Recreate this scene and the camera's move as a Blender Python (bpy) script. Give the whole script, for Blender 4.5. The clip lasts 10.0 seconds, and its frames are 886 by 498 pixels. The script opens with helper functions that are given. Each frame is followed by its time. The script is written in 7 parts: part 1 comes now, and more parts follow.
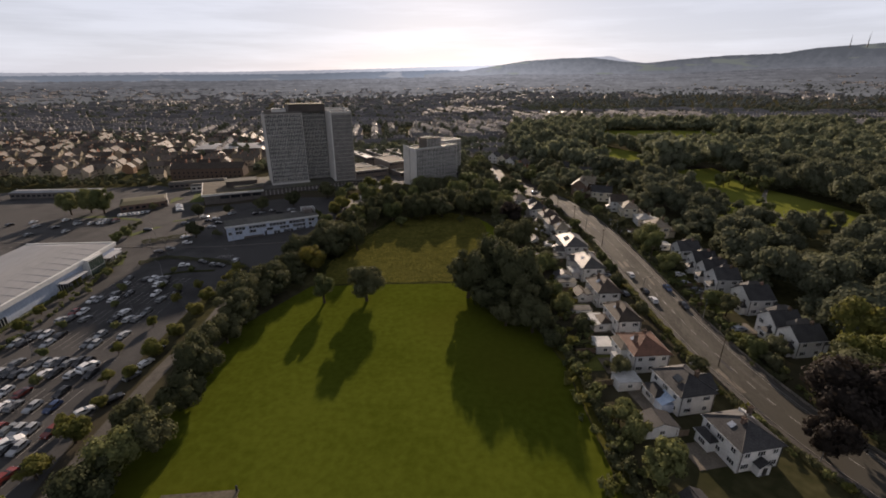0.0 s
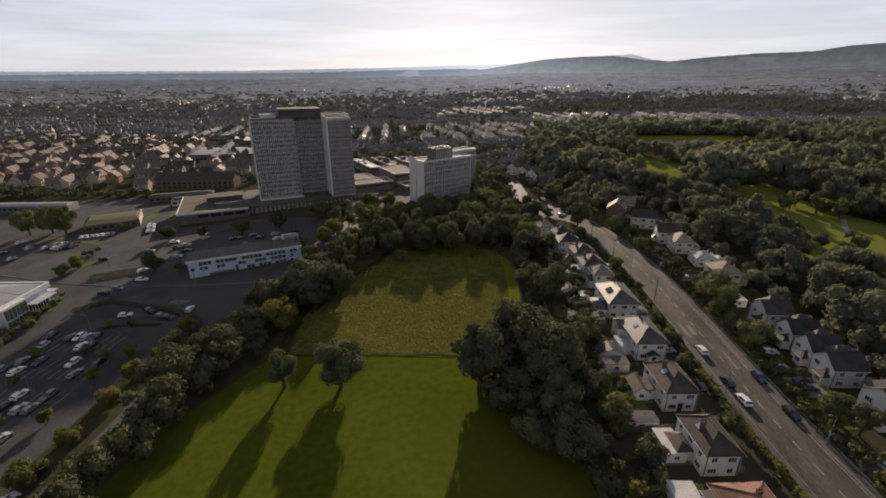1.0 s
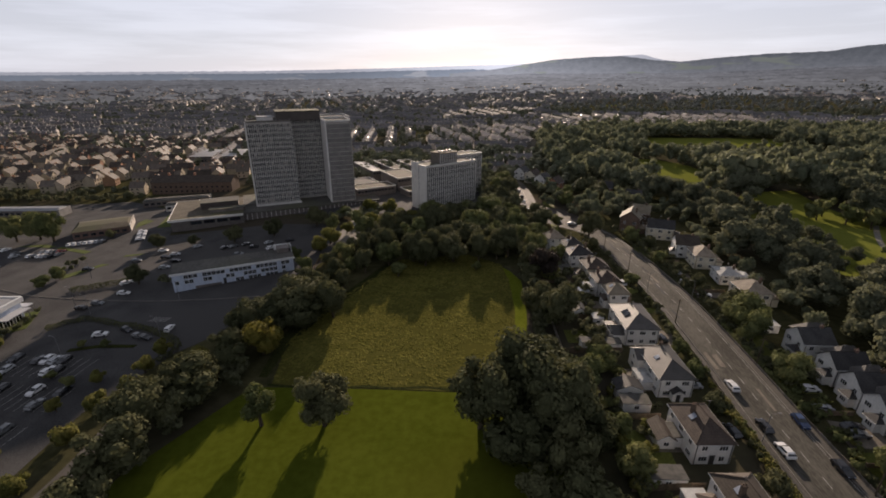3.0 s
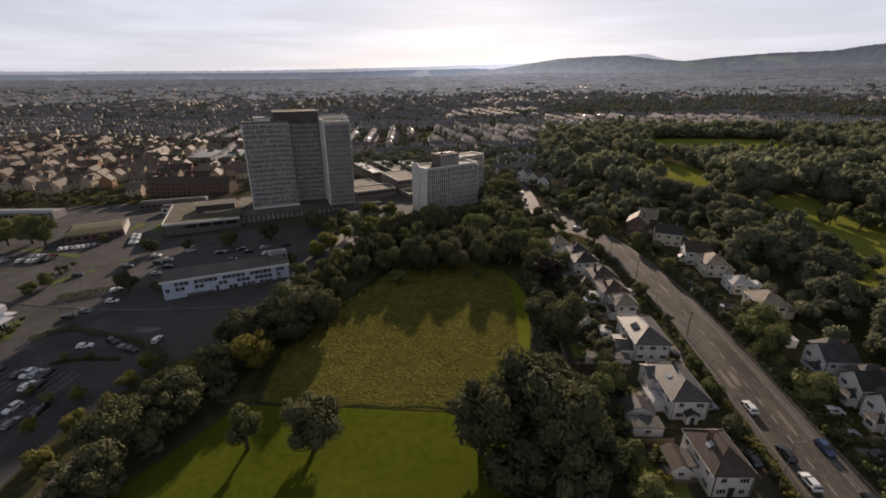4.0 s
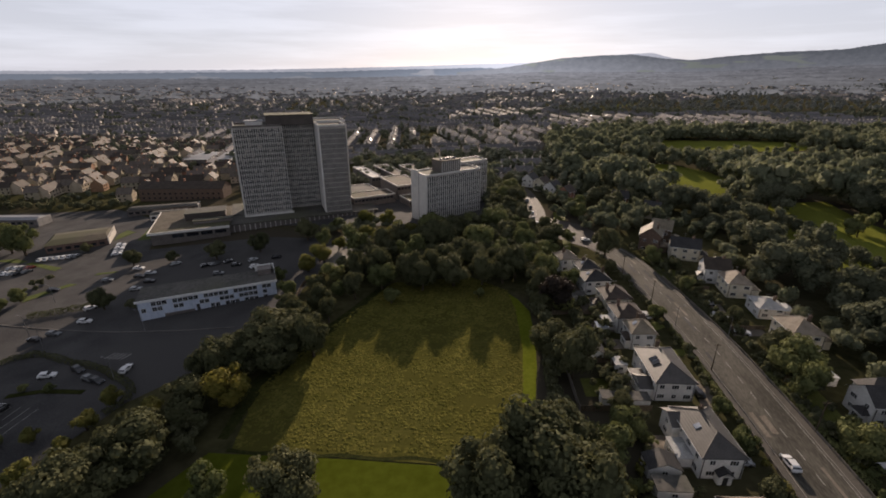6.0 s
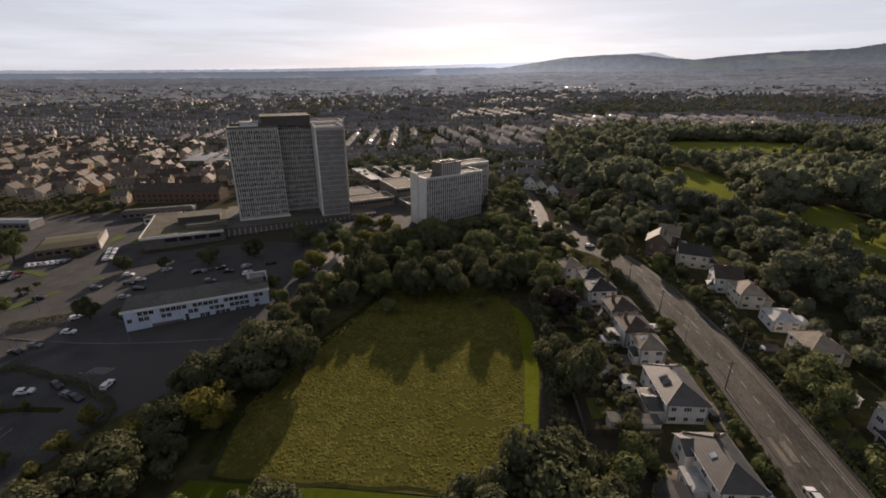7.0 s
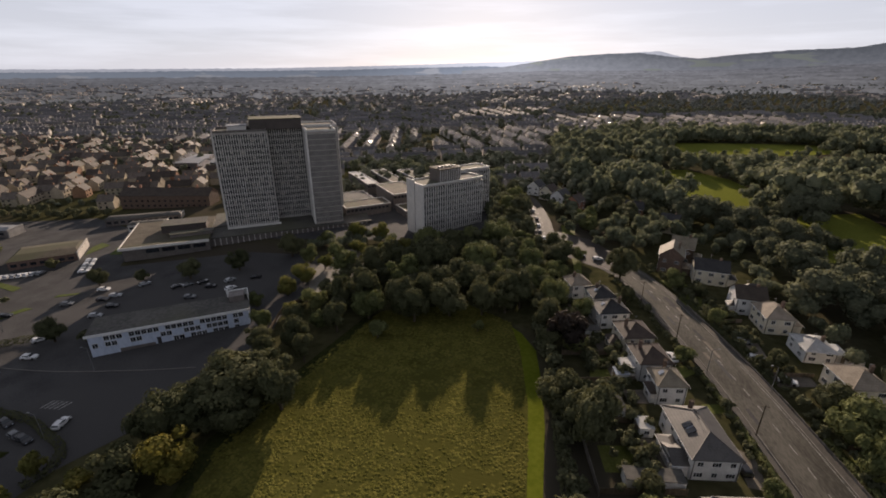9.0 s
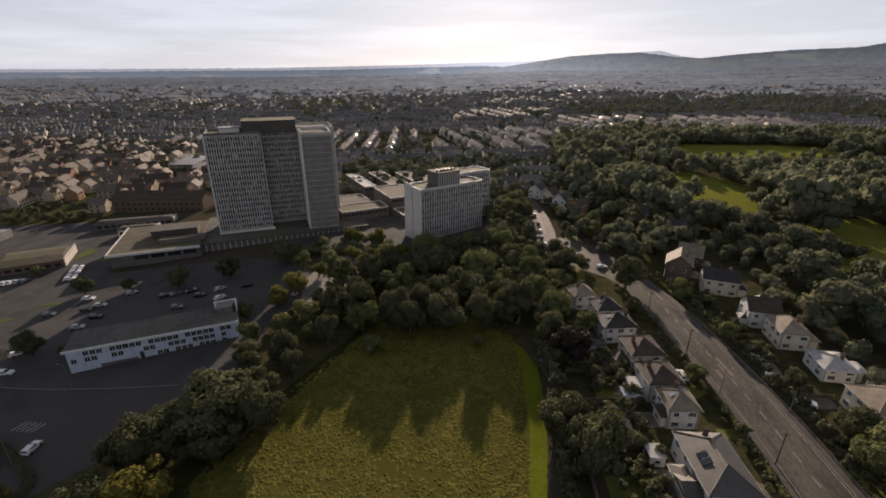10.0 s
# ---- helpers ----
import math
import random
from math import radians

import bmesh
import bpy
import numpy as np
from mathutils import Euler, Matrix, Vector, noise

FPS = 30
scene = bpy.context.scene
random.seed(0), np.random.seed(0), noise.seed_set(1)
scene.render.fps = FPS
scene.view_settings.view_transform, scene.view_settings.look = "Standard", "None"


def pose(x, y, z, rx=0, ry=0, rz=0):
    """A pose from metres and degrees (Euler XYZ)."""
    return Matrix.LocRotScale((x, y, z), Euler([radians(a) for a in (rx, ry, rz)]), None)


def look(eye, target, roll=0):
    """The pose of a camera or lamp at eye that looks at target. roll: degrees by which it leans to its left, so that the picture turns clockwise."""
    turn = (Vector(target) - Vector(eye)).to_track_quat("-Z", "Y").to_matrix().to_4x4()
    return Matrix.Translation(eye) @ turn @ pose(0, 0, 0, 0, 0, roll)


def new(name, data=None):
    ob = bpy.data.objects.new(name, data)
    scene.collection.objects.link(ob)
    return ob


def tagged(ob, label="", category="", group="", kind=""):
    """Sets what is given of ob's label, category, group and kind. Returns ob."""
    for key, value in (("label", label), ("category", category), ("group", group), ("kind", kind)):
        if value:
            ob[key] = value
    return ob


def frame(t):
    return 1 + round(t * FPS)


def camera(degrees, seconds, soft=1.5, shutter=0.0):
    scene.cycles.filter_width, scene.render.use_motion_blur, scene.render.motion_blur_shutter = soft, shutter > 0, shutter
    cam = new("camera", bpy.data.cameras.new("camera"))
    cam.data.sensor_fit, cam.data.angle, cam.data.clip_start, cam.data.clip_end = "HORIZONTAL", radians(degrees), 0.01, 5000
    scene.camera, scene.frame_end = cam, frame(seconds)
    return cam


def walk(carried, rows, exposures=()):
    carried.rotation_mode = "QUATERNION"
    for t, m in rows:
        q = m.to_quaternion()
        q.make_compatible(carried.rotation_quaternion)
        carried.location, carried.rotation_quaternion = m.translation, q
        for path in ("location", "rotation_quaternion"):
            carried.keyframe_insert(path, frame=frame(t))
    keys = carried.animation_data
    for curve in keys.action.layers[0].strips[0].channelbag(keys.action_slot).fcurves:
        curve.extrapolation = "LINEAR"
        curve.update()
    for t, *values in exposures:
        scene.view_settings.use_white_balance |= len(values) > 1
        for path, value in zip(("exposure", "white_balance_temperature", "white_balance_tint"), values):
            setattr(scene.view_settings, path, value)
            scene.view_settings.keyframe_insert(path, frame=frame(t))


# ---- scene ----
cam = camera(89.5, 10.0, soft=1.8)
# seconds, place in metres, yaw and pitch in degrees
ROWS = [
    (0.0, 0.70, 2.00, 62.30, 3.70, -21.20),
    (0.1, 0.58, 5.97, 62.56, 3.83, -21.18),
    (0.2, 0.46, 9.94, 62.82, 3.96, -21.16),
    (0.3, 0.34, 13.91, 63.08, 4.08, -21.13),
    (0.4, 0.22, 17.88, 63.34, 4.21, -21.11),
    (0.5, 0.10, 21.85, 63.60, 4.34, -21.09),
    (0.6, 0.22, 25.73, 63.56, 4.64, -21.14),
    (0.7, 0.33, 29.61, 63.52, 4.93, -21.20),
    (0.8, 0.45, 33.49, 63.48, 5.23, -21.25),
    (0.9, 0.56, 37.37, 63.44, 5.52, -21.31),
    (1.0, 0.68, 41.25, 63.40, 5.82, -21.36),
    (1.5, 0.92, 44.41, 63.28, 6.12, -21.28),
    (2.0, 1.14, 47.41, 63.36, 6.37, -21.30),
    (2.5, 1.30, 50.37, 63.40, 6.61, -21.30),
    (4.0, 1.40, 59.33, 63.65, 7.15, -21.38),
    (4.5, 1.38, 62.43, 63.86, 7.31, -21.43),
    (5.0, 1.37, 65.53, 64.12, 7.44, -21.45),
    (5.5, 1.40, 68.71, 64.35, 7.56, -21.46),
    (7.0, 1.64, 78.06, 64.77, 8.00, -21.53),
    (7.5, 1.73, 81.19, 64.82, 8.10, -21.54),
    (8.0, 1.80, 84.27, 64.90, 8.21, -21.55),
    (8.5, 1.81, 87.36, 65.02, 8.29, -21.58),
    (9.0, 1.76, 90.54, 65.30, 8.35, -21.65),
    (9.5, 1.73, 93.80, 65.50, 8.43, -21.69),
    (10.0, 1.69, 97.04, 65.60, 8.44, -21.68),
]
walk(cam, [(t, pose(x, y, z, 90 + pitch, 0, yaw)) for t, x, y, z, yaw, pitch in ROWS], [(0.0, 0.60, 6500, 22), (10.0, 0.60, 6500, 22)])

# ---- world, sun ----
SUN_AZ, SUN_EL = -3.0, 15.5          # degrees: east of +y, above the horizon
world = bpy.data.worlds.new("world")
scene.world = world
world.use_nodes = True
wn, wl = world.node_tree.nodes, world.node_tree.links
wn.clear()


def add(nodes, kind, operation="", blend_type="", sky_type="", sun_disc=True, wave_type="", bands_direction=""):
    n = nodes.new(kind)
    if operation:
        n.operation = operation
    if blend_type:
        n.blend_type = blend_type
    if sky_type:
        n.sky_type, n.sun_disc = sky_type, sun_disc
    if wave_type:
        n.wave_type, n.bands_direction = wave_type, bands_direction
    return n


w_out, w_sum = add(wn, "ShaderNodeOutputWorld"), add(wn, "ShaderNodeAddShader")
w_bg, w_haze = add(wn, "ShaderNodeBackground"), add(wn, "ShaderNodeBackground")
w_bg.inputs["Strength"].default_value = 0.0072
sky = add(wn, "ShaderNodeTexSky", sky_type="NISHITA", sun_disc=False)
sky.sun_elevation, sky.sun_rotation = radians(SUN_EL), radians(SUN_AZ)
sky.air_density, sky.dust_density, sky.ozone_density = 1.0, 0.6, 2.0
w_co, w_sep = add(wn, "ShaderNodeTexCoord"), add(wn, "ShaderNodeSeparateXYZ")
wl.new(w_co.outputs["Generated"], w_sep.inputs[0])


def w_math(operation, a, b=None):
    n = add(wn, "ShaderNodeMath", operation=operation)
    for socket, value in zip(n.inputs, (a, b)):
        if isinstance(value, (int, float)):
            socket.default_value = value
        elif value is not None:
            wl.new(value, socket)
    return n.outputs[0]


# bright low haze that thins with height and brightens round the sun, with thin flat streaks of cloud in it
veil = add(wn, "ShaderNodeMapRange")
for key, value in (("From Min", 0.12), ("From Max", 0.60), ("To Min", 1.0), ("To Max", 0.48)):
    veil.inputs[key].default_value = value
wl.new(w_sep.outputs["Z"], veil.inputs["Value"])
thin = w_math("ADD", 0.80, w_math("MULTIPLY", 0.20, w_math("POWER", 2.718, w_math("MULTIPLY", w_math("MAXIMUM", w_sep.outputs["Z"], 0.0), -4.5))))
toward = add(wn, "ShaderNodeVectorMath", operation="DOT_PRODUCT")
wl.new(w_co.outputs["Generated"], toward.inputs[0])
toward.inputs[1].default_value = (math.sin(radians(SUN_AZ + 3)), math.cos(radians(SUN_AZ + 3)), 0.14)
near_sun = w_math("POWER", w_math("MAXIMUM", toward.outputs["Value"], 0.0), 9.0)
w_map = add(wn, "ShaderNodeMapping")
w_map.inputs["Scale"].default_value = (1.2, 1.2, 15.0)
w_map.inputs["Rotation"].default_value = (0.0, 0.05, 0.4)
w_noise = add(wn, "ShaderNodeTexNoise")
w_noise.inputs["Scale"].default_value, w_noise.inputs["Detail"].default_value = 2.2, 7.0
w_noise.inputs["Roughness"].default_value = 0.6
wl.new(w_co.outputs["Generated"], w_map.inputs["Vector"])
wl.new(w_map.outputs["Vector"], w_noise.inputs["Vector"])
streak = add(wn, "ShaderNodeMapRange")
for key, value in (("From Min", 0.42), ("From Max", 0.62), ("To Min", 0.90), ("To Max", 1.05)):
    streak.inputs[key].default_value = value
wl.new(w_noise.outputs["Fac"], streak.inputs["Value"])
amount = w_math("MULTIPLY", w_math("MULTIPLY", w_math("MULTIPLY", thin, veil.outputs["Result"]), w_math("ADD", 0.476, w_math("MULTIPLY", near_sun, 0.050))), streak.outputs["Result"])
w_haze.inputs["Color"].default_value = (0.90, 0.985, 1.05, 1)
wl.new(amount, w_haze.inputs["Strength"])
wl.new(sky.outputs["Color"], w_bg.inputs["Color"])
wl.new(w_bg.outputs["Background"], w_sum.inputs[0])
wl.new(w_haze.outputs["Background"], w_sum.inputs[1])
wl.new(w_sum.outputs["Shader"], w_out.inputs["Surface"])

sun = new("sun", bpy.data.lights.new("sun", "SUN"))
sun.data.energy, sun.data.angle, sun.data.color = 5.0, radians(0.8), (1.0, 0.84, 0.62)
sun.matrix_world = look((0, 0, 0), (-math.sin(radians(SUN_AZ)) * math.cos(radians(SUN_EL)), -math.cos(radians(SUN_AZ)) * math.cos(radians(SUN_EL)), -math.sin(radians(SUN_EL))))
scene.view_settings.exposure = 0.0


# ---- materials ----
def mat(name, a, b, scale=1.0, rough=0.8, spec=0.3, bump=0.0, fine=8.0, metal=0.0, vary=0.0, island=False, c=None, stretch=(1, 1, 1), through_light=0.0, local=False):
    """A surface that wavers between the colours a and b at two scales; c: a third colour in larger patches."""
    m = bpy.data.materials.new(name)
    m.use_nodes = True
    n, l = m.node_tree.nodes, m.node_tree.links
    n.clear()
    out, bsdf = add(n, "ShaderNodeOutputMaterial"), add(n, "ShaderNodeBsdfPrincipled")
    if local:
        place = add(n, "ShaderNodeTexCoord").outputs["Object"]
    else:
        place = add(n, "ShaderNodeNewGeometry").outputs["Position"]
    mp = add(n, "ShaderNodeMapping")
    mp.inputs["Scale"].default_value = stretch
    l.new(place, mp.inputs["Vector"])
    big, small = add(n, "ShaderNodeTexNoise"), add(n, "ShaderNodeTexNoise")
    for tex, s, d in ((big, scale, 4.0), (small, scale * fine, 3.0)):
        tex.inputs["Scale"].default_value, tex.inputs["Detail"].default_value = s, d
        l.new(mp.outputs["Vector"], tex.inputs["Vector"])
    half = add(n, "ShaderNodeMath", operation="MULTIPLY_ADD")
    l.new(small.outputs["Fac"], half.inputs[0])
    half.inputs[1].default_value = 0.5
    sum_ = add(n, "ShaderNodeMath", operation="MULTIPLY_ADD")
    l.new(big.outputs["Fac"], sum_.inputs[0])
    sum_.inputs[1].default_value = 0.5
    l.new(half.outputs[0], sum_.inputs[2])
    half.inputs[2].default_value = 0.0
    ramp = add(n, "ShaderNodeValToRGB")
    ramp.color_ramp.elements[0].position, ramp.color_ramp.elements[1].position = 0.38, 0.62
    ramp.color_ramp.elements[0].color, ramp.color_ramp.elements[1].color = (*a, 1), (*b, 1)
    l.new(sum_.outputs[0], ramp.inputs["Fac"])
    colour = ramp.outputs["Color"]
    if c:
        wide = add(n, "ShaderNodeTexNoise")
        wide.inputs["Scale"].default_value, wide.inputs["Detail"].default_value = scale * 0.17, 3.0
        l.new(mp.outputs["Vector"], wide.inputs["Vector"])
        r2 = add(n, "ShaderNodeValToRGB")
        r2.color_ramp.elements[0].position, r2.color_ramp.elements[1].position = 0.48, 0.60
        l.new(wide.outputs["Fac"], r2.inputs["Fac"])
        mix = add(n, "ShaderNodeMixRGB")
        mix.inputs["Color2"].default_value = (*c, 1)
        l.new(r2.outputs["Color"], mix.inputs["Fac"])
        l.new(colour, mix.inputs["Color1"])
        colour = mix.outputs["Color"]
    if vary:
        hsv = add(n, "ShaderNodeHueSaturation")
        if island:
            rnd = add(n, "ShaderNodeNewGeometry").outputs["Random Per Island"]
        else:
            rnd = add(n, "ShaderNodeObjectInfo").outputs["Random"]
        span = add(n, "ShaderNodeMapRange")
        span.inputs["To Min"].default_value, span.inputs["To Max"].default_value = 1 - vary, 1 + vary
        l.new(rnd, span.inputs["Value"])
        l.new(span.outputs["Result"], hsv.inputs["Value"])
        hue = add(n, "ShaderNodeMapRange")
        hue.inputs["To Min"].default_value, hue.inputs["To Max"].default_value = 0.5 + 0.03 * min(1, vary * 2), 0.5 - 0.03 * min(1, vary * 2)
        l.new(rnd, hue.inputs["Value"])
        l.new(hue.outputs["Result"], hsv.inputs["Hue"])
        l.new(colour, hsv.inputs["Color"])
        colour = hsv.outputs["Color"]
    l.new(colour, bsdf.inputs["Base Color"])
    bsdf.inputs["Roughness"].default_value, bsdf.inputs["Metallic"].default_value = rough, metal
    bsdf.inputs["Specular IOR Level"].default_value = spec
    if bump:
        bp = add(n, "ShaderNodeBump")
        bp.inputs["Strength"].default_value, bp.inputs["Distance"].default_value = min(1.0, bump), 0.3
        l.new(sum_.outputs[0], bp.inputs["Height"])
        l.new(bp.outputs["Normal"], bsdf.inputs["Normal"])
    if through_light:
        tr, mx = add(n, "ShaderNodeBsdfTranslucent"), add(n, "ShaderNodeMixShader")
        shine = add(n, "ShaderNodeMixRGB", blend_type="MULTIPLY")
        shine.inputs["Fac"].default_value, shine.inputs["Color2"].default_value = 1.0, (1.45, 1.42, 1.25, 1)
        l.new(colour, shine.inputs["Color1"])
        l.new(shine.outputs["Color"], tr.inputs["Color"])
        mx.inputs["Fac"].default_value = through_light
        l.new(bsdf.outputs["BSDF"], mx.inputs[1])
        l.new(tr.outputs["BSDF"], mx.inputs[2])
        l.new(mx.outputs["Shader"], out.inputs["Surface"])
    else:
        l.new(bsdf.outputs["BSDF"], out.inputs["Surface"])
    return m


def tiled(name, a, b, row, rough=0.6, spec=0.4):
    """Roof covering in courses: fine rows across the slope, weathered in blotches."""
    m = mat(name, a, b, 0.5, rough, spec, 0.0, 9.0, vary=0.18, local=True)
    n, l = m.node_tree.nodes, m.node_tree.links
    bsdf = next(x for x in n if x.type == "BSDF_PRINCIPLED")
    co, wave = add(n, "ShaderNodeTexCoord"), add(n, "ShaderNodeTexWave", wave_type="BANDS", bands_direction="Z")
    wave.inputs["Scale"].default_value, wave.inputs["Distortion"].default_value = 1.0 / row / 3.14, 0.4
    l.new(co.outputs["Object"], wave.inputs["Vector"])
    bp = add(n, "ShaderNodeBump")
    bp.inputs["Strength"].default_value, bp.inputs["Distance"].default_value = 0.25, 0.05
    l.new(wave.outputs["Fac"], bp.inputs["Height"])
    l.new(bp.outputs["Normal"], bsdf.inputs["Normal"])
    return m


GROUND = mat("scrubby_ground", (0.032, 0.033, 0.015), (0.064, 0.060, 0.030), 0.06, 1.0, 0.0, 0.3, c=(0.055, 0.048, 0.036))
LAWN = mat("mown_grass", (0.048, 0.060, 0.006), (0.069, 0.083, 0.010), 0.05, 1.0, 0.0, 0.1, 14.0, c=(0.064, 0.067, 0.009))
PATHGRASS = mat("path_grass", (0.080, 0.098, 0.010), (0.112, 0.128, 0.016), 0.1, 1.0, 0.0, 0.1, 12.0)
FAIRWAY = mat("fairway_grass", (0.112, 0.124, 0.023), (0.146, 0.157, 0.032), 0.04, 1.0, 0.0, 0.1, 30.0)
MEADOW = mat("rough_grass", (0.050, 0.050, 0.012), (0.086, 0.081, 0.022), 0.25, 1.0, 0.0, 0.25, 6.0, c=(0.066, 0.063, 0.016), stretch=(0.7, 1.0, 1))
TUFT = mat("grass_tussocks", (0.069, 0.066, 0.015), (0.120, 0.111, 0.028), 0.3, 1.0, 0.0, 0.0, 8.0, vary=0.14, island=True)
GARDEN = mat("garden_grass", (0.072, 0.084, 0.018), (0.122, 0.128, 0.034), 0.3, 0.9, 0.1, 0.2)
DRIVE = mat("worn_paving", (0.10, 0.085, 0.068), (0.17, 0.148, 0.12), 0.6, 0.85, 0.2, 0.05)
VERGE = mat("verge_grass", (0.045, 0.065, 0.012), (0.085, 0.100, 0.025), 0.4, 0.9, 0.1, 0.3)
# rank grass of the ditch; also paints the shade beneath the tree belt
DITCH = mat("rank_grass_and_shade", (0.018, 0.022, 0.008), (0.040, 0.043, 0.015), 1.2, 1.0, 0.0, 0.5)
ASPHALT = mat("worn_asphalt", (0.031, 0.031, 0.032), (0.074, 0.072, 0.071), 0.10, 0.92, 0.10, 0.05, 45.0, c=(0.060, 0.058, 0.057))
ROADWAY = mat("road_asphalt", (0.037, 0.035, 0.029), (0.094, 0.088, 0.074), 0.30, 0.88, 0.12, 0.08, 14.0, c=(0.055, 0.051, 0.042), stretch=(1, 0.22, 1))
POLISHED = mat("polished_asphalt", (0.050, 0.043, 0.036), (0.105, 0.092, 0.077), 0.22, 0.80, 0.14, 0.05, 30.0, c=(0.056, 0.048, 0.041), stretch=(1, 0.3, 1))
FOOTWAY = mat("footway_asphalt", (0.050, 0.046, 0.041), (0.085, 0.078, 0.068), 0.5, 0.85, 0.2, 0.05)
PALEPATH = mat("gravel_path", (0.13, 0.12, 0.10), (0.20, 0.185, 0.16), 0.5, 0.9, 0.2, 0.05)
KERB = mat("kerb_concrete", (0.13, 0.12, 0.11), (0.20, 0.185, 0.17), 1.5, 0.85)
PAINT = mat("road_paint", (0.16, 0.155, 0.145), (0.36, 0.35, 0.33), 2.5, 0.75)
CONCRETE = mat("pale_concrete", (0.270, 0.253, 0.230), (0.385, 0.362, 0.331), 0.25, 0.8, 0.3, 0.05, vary=0.06)
PANEL = mat("ribbed_panel", (0.460, 0.443, 0.414), (0.598, 0.575, 0.540), 0.3, 0.7, 0.3)
DARKBAND = mat("spandrel_panel", (0.085, 0.074, 0.068), (0.145, 0.128, 0.118), 0.5, 0.5, 0.35, vary=0.12)
SPANDREL = mat("grey_spandrel", (0.144, 0.138, 0.132), (0.240, 0.228, 0.216), 0.35, 0.6, 0.3, 0.0, 12.0, vary=0.1)
BROWNMETAL = mat("bronze_cladding", (0.040, 0.032, 0.028), (0.065, 0.052, 0.045), 0.4, 0.55, 0.4)
FELT = mat("roof_felt", (0.055, 0.054, 0.050), (0.105, 0.100, 0.090), 0.15, 0.9, 0.2, 0.05, c=(0.085, 0.085, 0.06))
GRAVELROOF = mat("gravel_roof", (0.056, 0.047, 0.034), (0.104, 0.088, 0.064), 0.2, 0.9, 0.2, c=(0.072, 0.070, 0.040))
WHITEROOF = mat("white_sheet_roof", (0.195, 0.198, 0.204), (0.240, 0.243, 0.248), 0.05, 0.6, 0.3, 0.0, 12.0, stretch=(2, 0.4, 1), local=True)
SHEET = mat("grey_cladding", (0.32, 0.33, 0.35), (0.41, 0.42, 0.44), 0.3, 0.5, 0.4)
RENDER_W = mat("white_render", (0.50, 0.50, 0.48), (0.64, 0.63, 0.61), 0.35, 0.85, 0.3, 0.03, vary=0.08)
RENDER_B = mat("blue_white_cladding", (0.35, 0.405, 0.50), (0.45, 0.505, 0.60), 0.3, 0.7, 0.3, 0.0, stretch=(1, 1, 0.3))
RENDER_C = mat("cream_render", (0.50, 0.46, 0.36), (0.64, 0.58, 0.46), 0.35, 0.85, 0.3, 0.03, vary=0.1)
BRICK = mat("red_brick", (0.22, 0.12, 0.075), (0.32, 0.18, 0.11), 0.8, 0.9, 0.2, 0.05, vary=0.2)
BUFF = mat("buff_brick", (0.29, 0.245, 0.175), (0.40, 0.34, 0.25), 0.6, 0.9, 0.2, vary=0.2)
TILE_BROWN = tiled("brown_roof_tiles", (0.036, 0.028, 0.022), (0.068, 0.053, 0.042), 0.28, 0.68, 0.22)
TILE_GREY = tiled("slate_roof", (0.024, 0.024, 0.025), (0.052, 0.050, 0.050), 0.25, 0.6, 0.2)
TILE_SHEEN = tiled("smooth_slate_roof", (0.036, 0.033, 0.030), (0.068, 0.062, 0.056), 0.25, 0.56, 0.55)
TILE_RED = tiled("red_roof_tiles", (0.085, 0.048, 0.032), (0.15, 0.085, 0.054), 0.28, 0.75, 0.2)
TILE_TAN = tiled("tan_roof_tiles", (0.078, 0.064, 0.052), (0.130, 0.109, 0.090), 0.28, 0.75, 0.2)
TILE_BUFF = tiled("pale_stone_slates", (0.14, 0.118, 0.088), (0.23, 0.198, 0.15), 0.30, 0.75, 0.2)
GLASS = mat("window_glass", (0.012, 0.014, 0.018), (0.030, 0.034, 0.040), 0.7, 0.08, 0.6, vary=0.3)
BLIND = mat("window_blind", (0.12, 0.105, 0.09), (0.30, 0.275, 0.245), 0.4, 0.7, 0.3, 0.0, 10.0)
GREENGLASS = mat("tinted_glass", (0.035, 0.055, 0.045), (0.075, 0.10, 0.085), 0.7, 0.12, 0.6)
PALEGLASS = mat("curtained_glass", (0.22, 0.25, 0.30), (0.34, 0.37, 0.42), 0.7, 0.15, 0.6)
BLUEGLASS = mat("conservatory_roof", (0.30, 0.40, 0.55), (0.42, 0.52, 0.66), 1.0, 0.25, 0.5)
TRIM = mat("white_trim", (0.52, 0.52, 0.51), (0.64, 0.64, 0.62), 2.0, 0.5)
CHIMNEY = mat("sooty_brick", (0.085, 0.060, 0.046), (0.15, 0.105, 0.080), 1.2, 0.9, 0.2, 0.05, vary=0.2)
LOWWALL = mat("weathered_garden_wall", (0.12, 0.105, 0.09), (0.22, 0.20, 0.17), 0.6, 0.9, 0.2, 0.05, vary=0.25)
PALEROOF = mat("pale_flat_roof", (0.30, 0.30, 0.29), (0.44, 0.44, 0.43), 0.6, 0.8, 0.2, 0.05, vary=0.15)
DARKTRIM = mat("dark_trim", (0.02, 0.02, 0.02), (0.05, 0.048, 0.045), 2.0, 0.6)
WOOD = mat("weathered_wood", (0.10, 0.075, 0.05), (0.20, 0.155, 0.11), 1.5, 0.85, 0.2, 0.1, stretch=(1, 1, 0.2), vary=0.2)
BARK = mat("bark", (0.045, 0.035, 0.025), (0.10, 0.08, 0.058), 2.0, 0.95, 0.1, 0.4, stretch=(1, 1, 0.3))
RUBBER = mat("tyre_rubber", (0.012, 0.012, 0.012), (0.025, 0.025, 0.025), 4.0, 0.85)
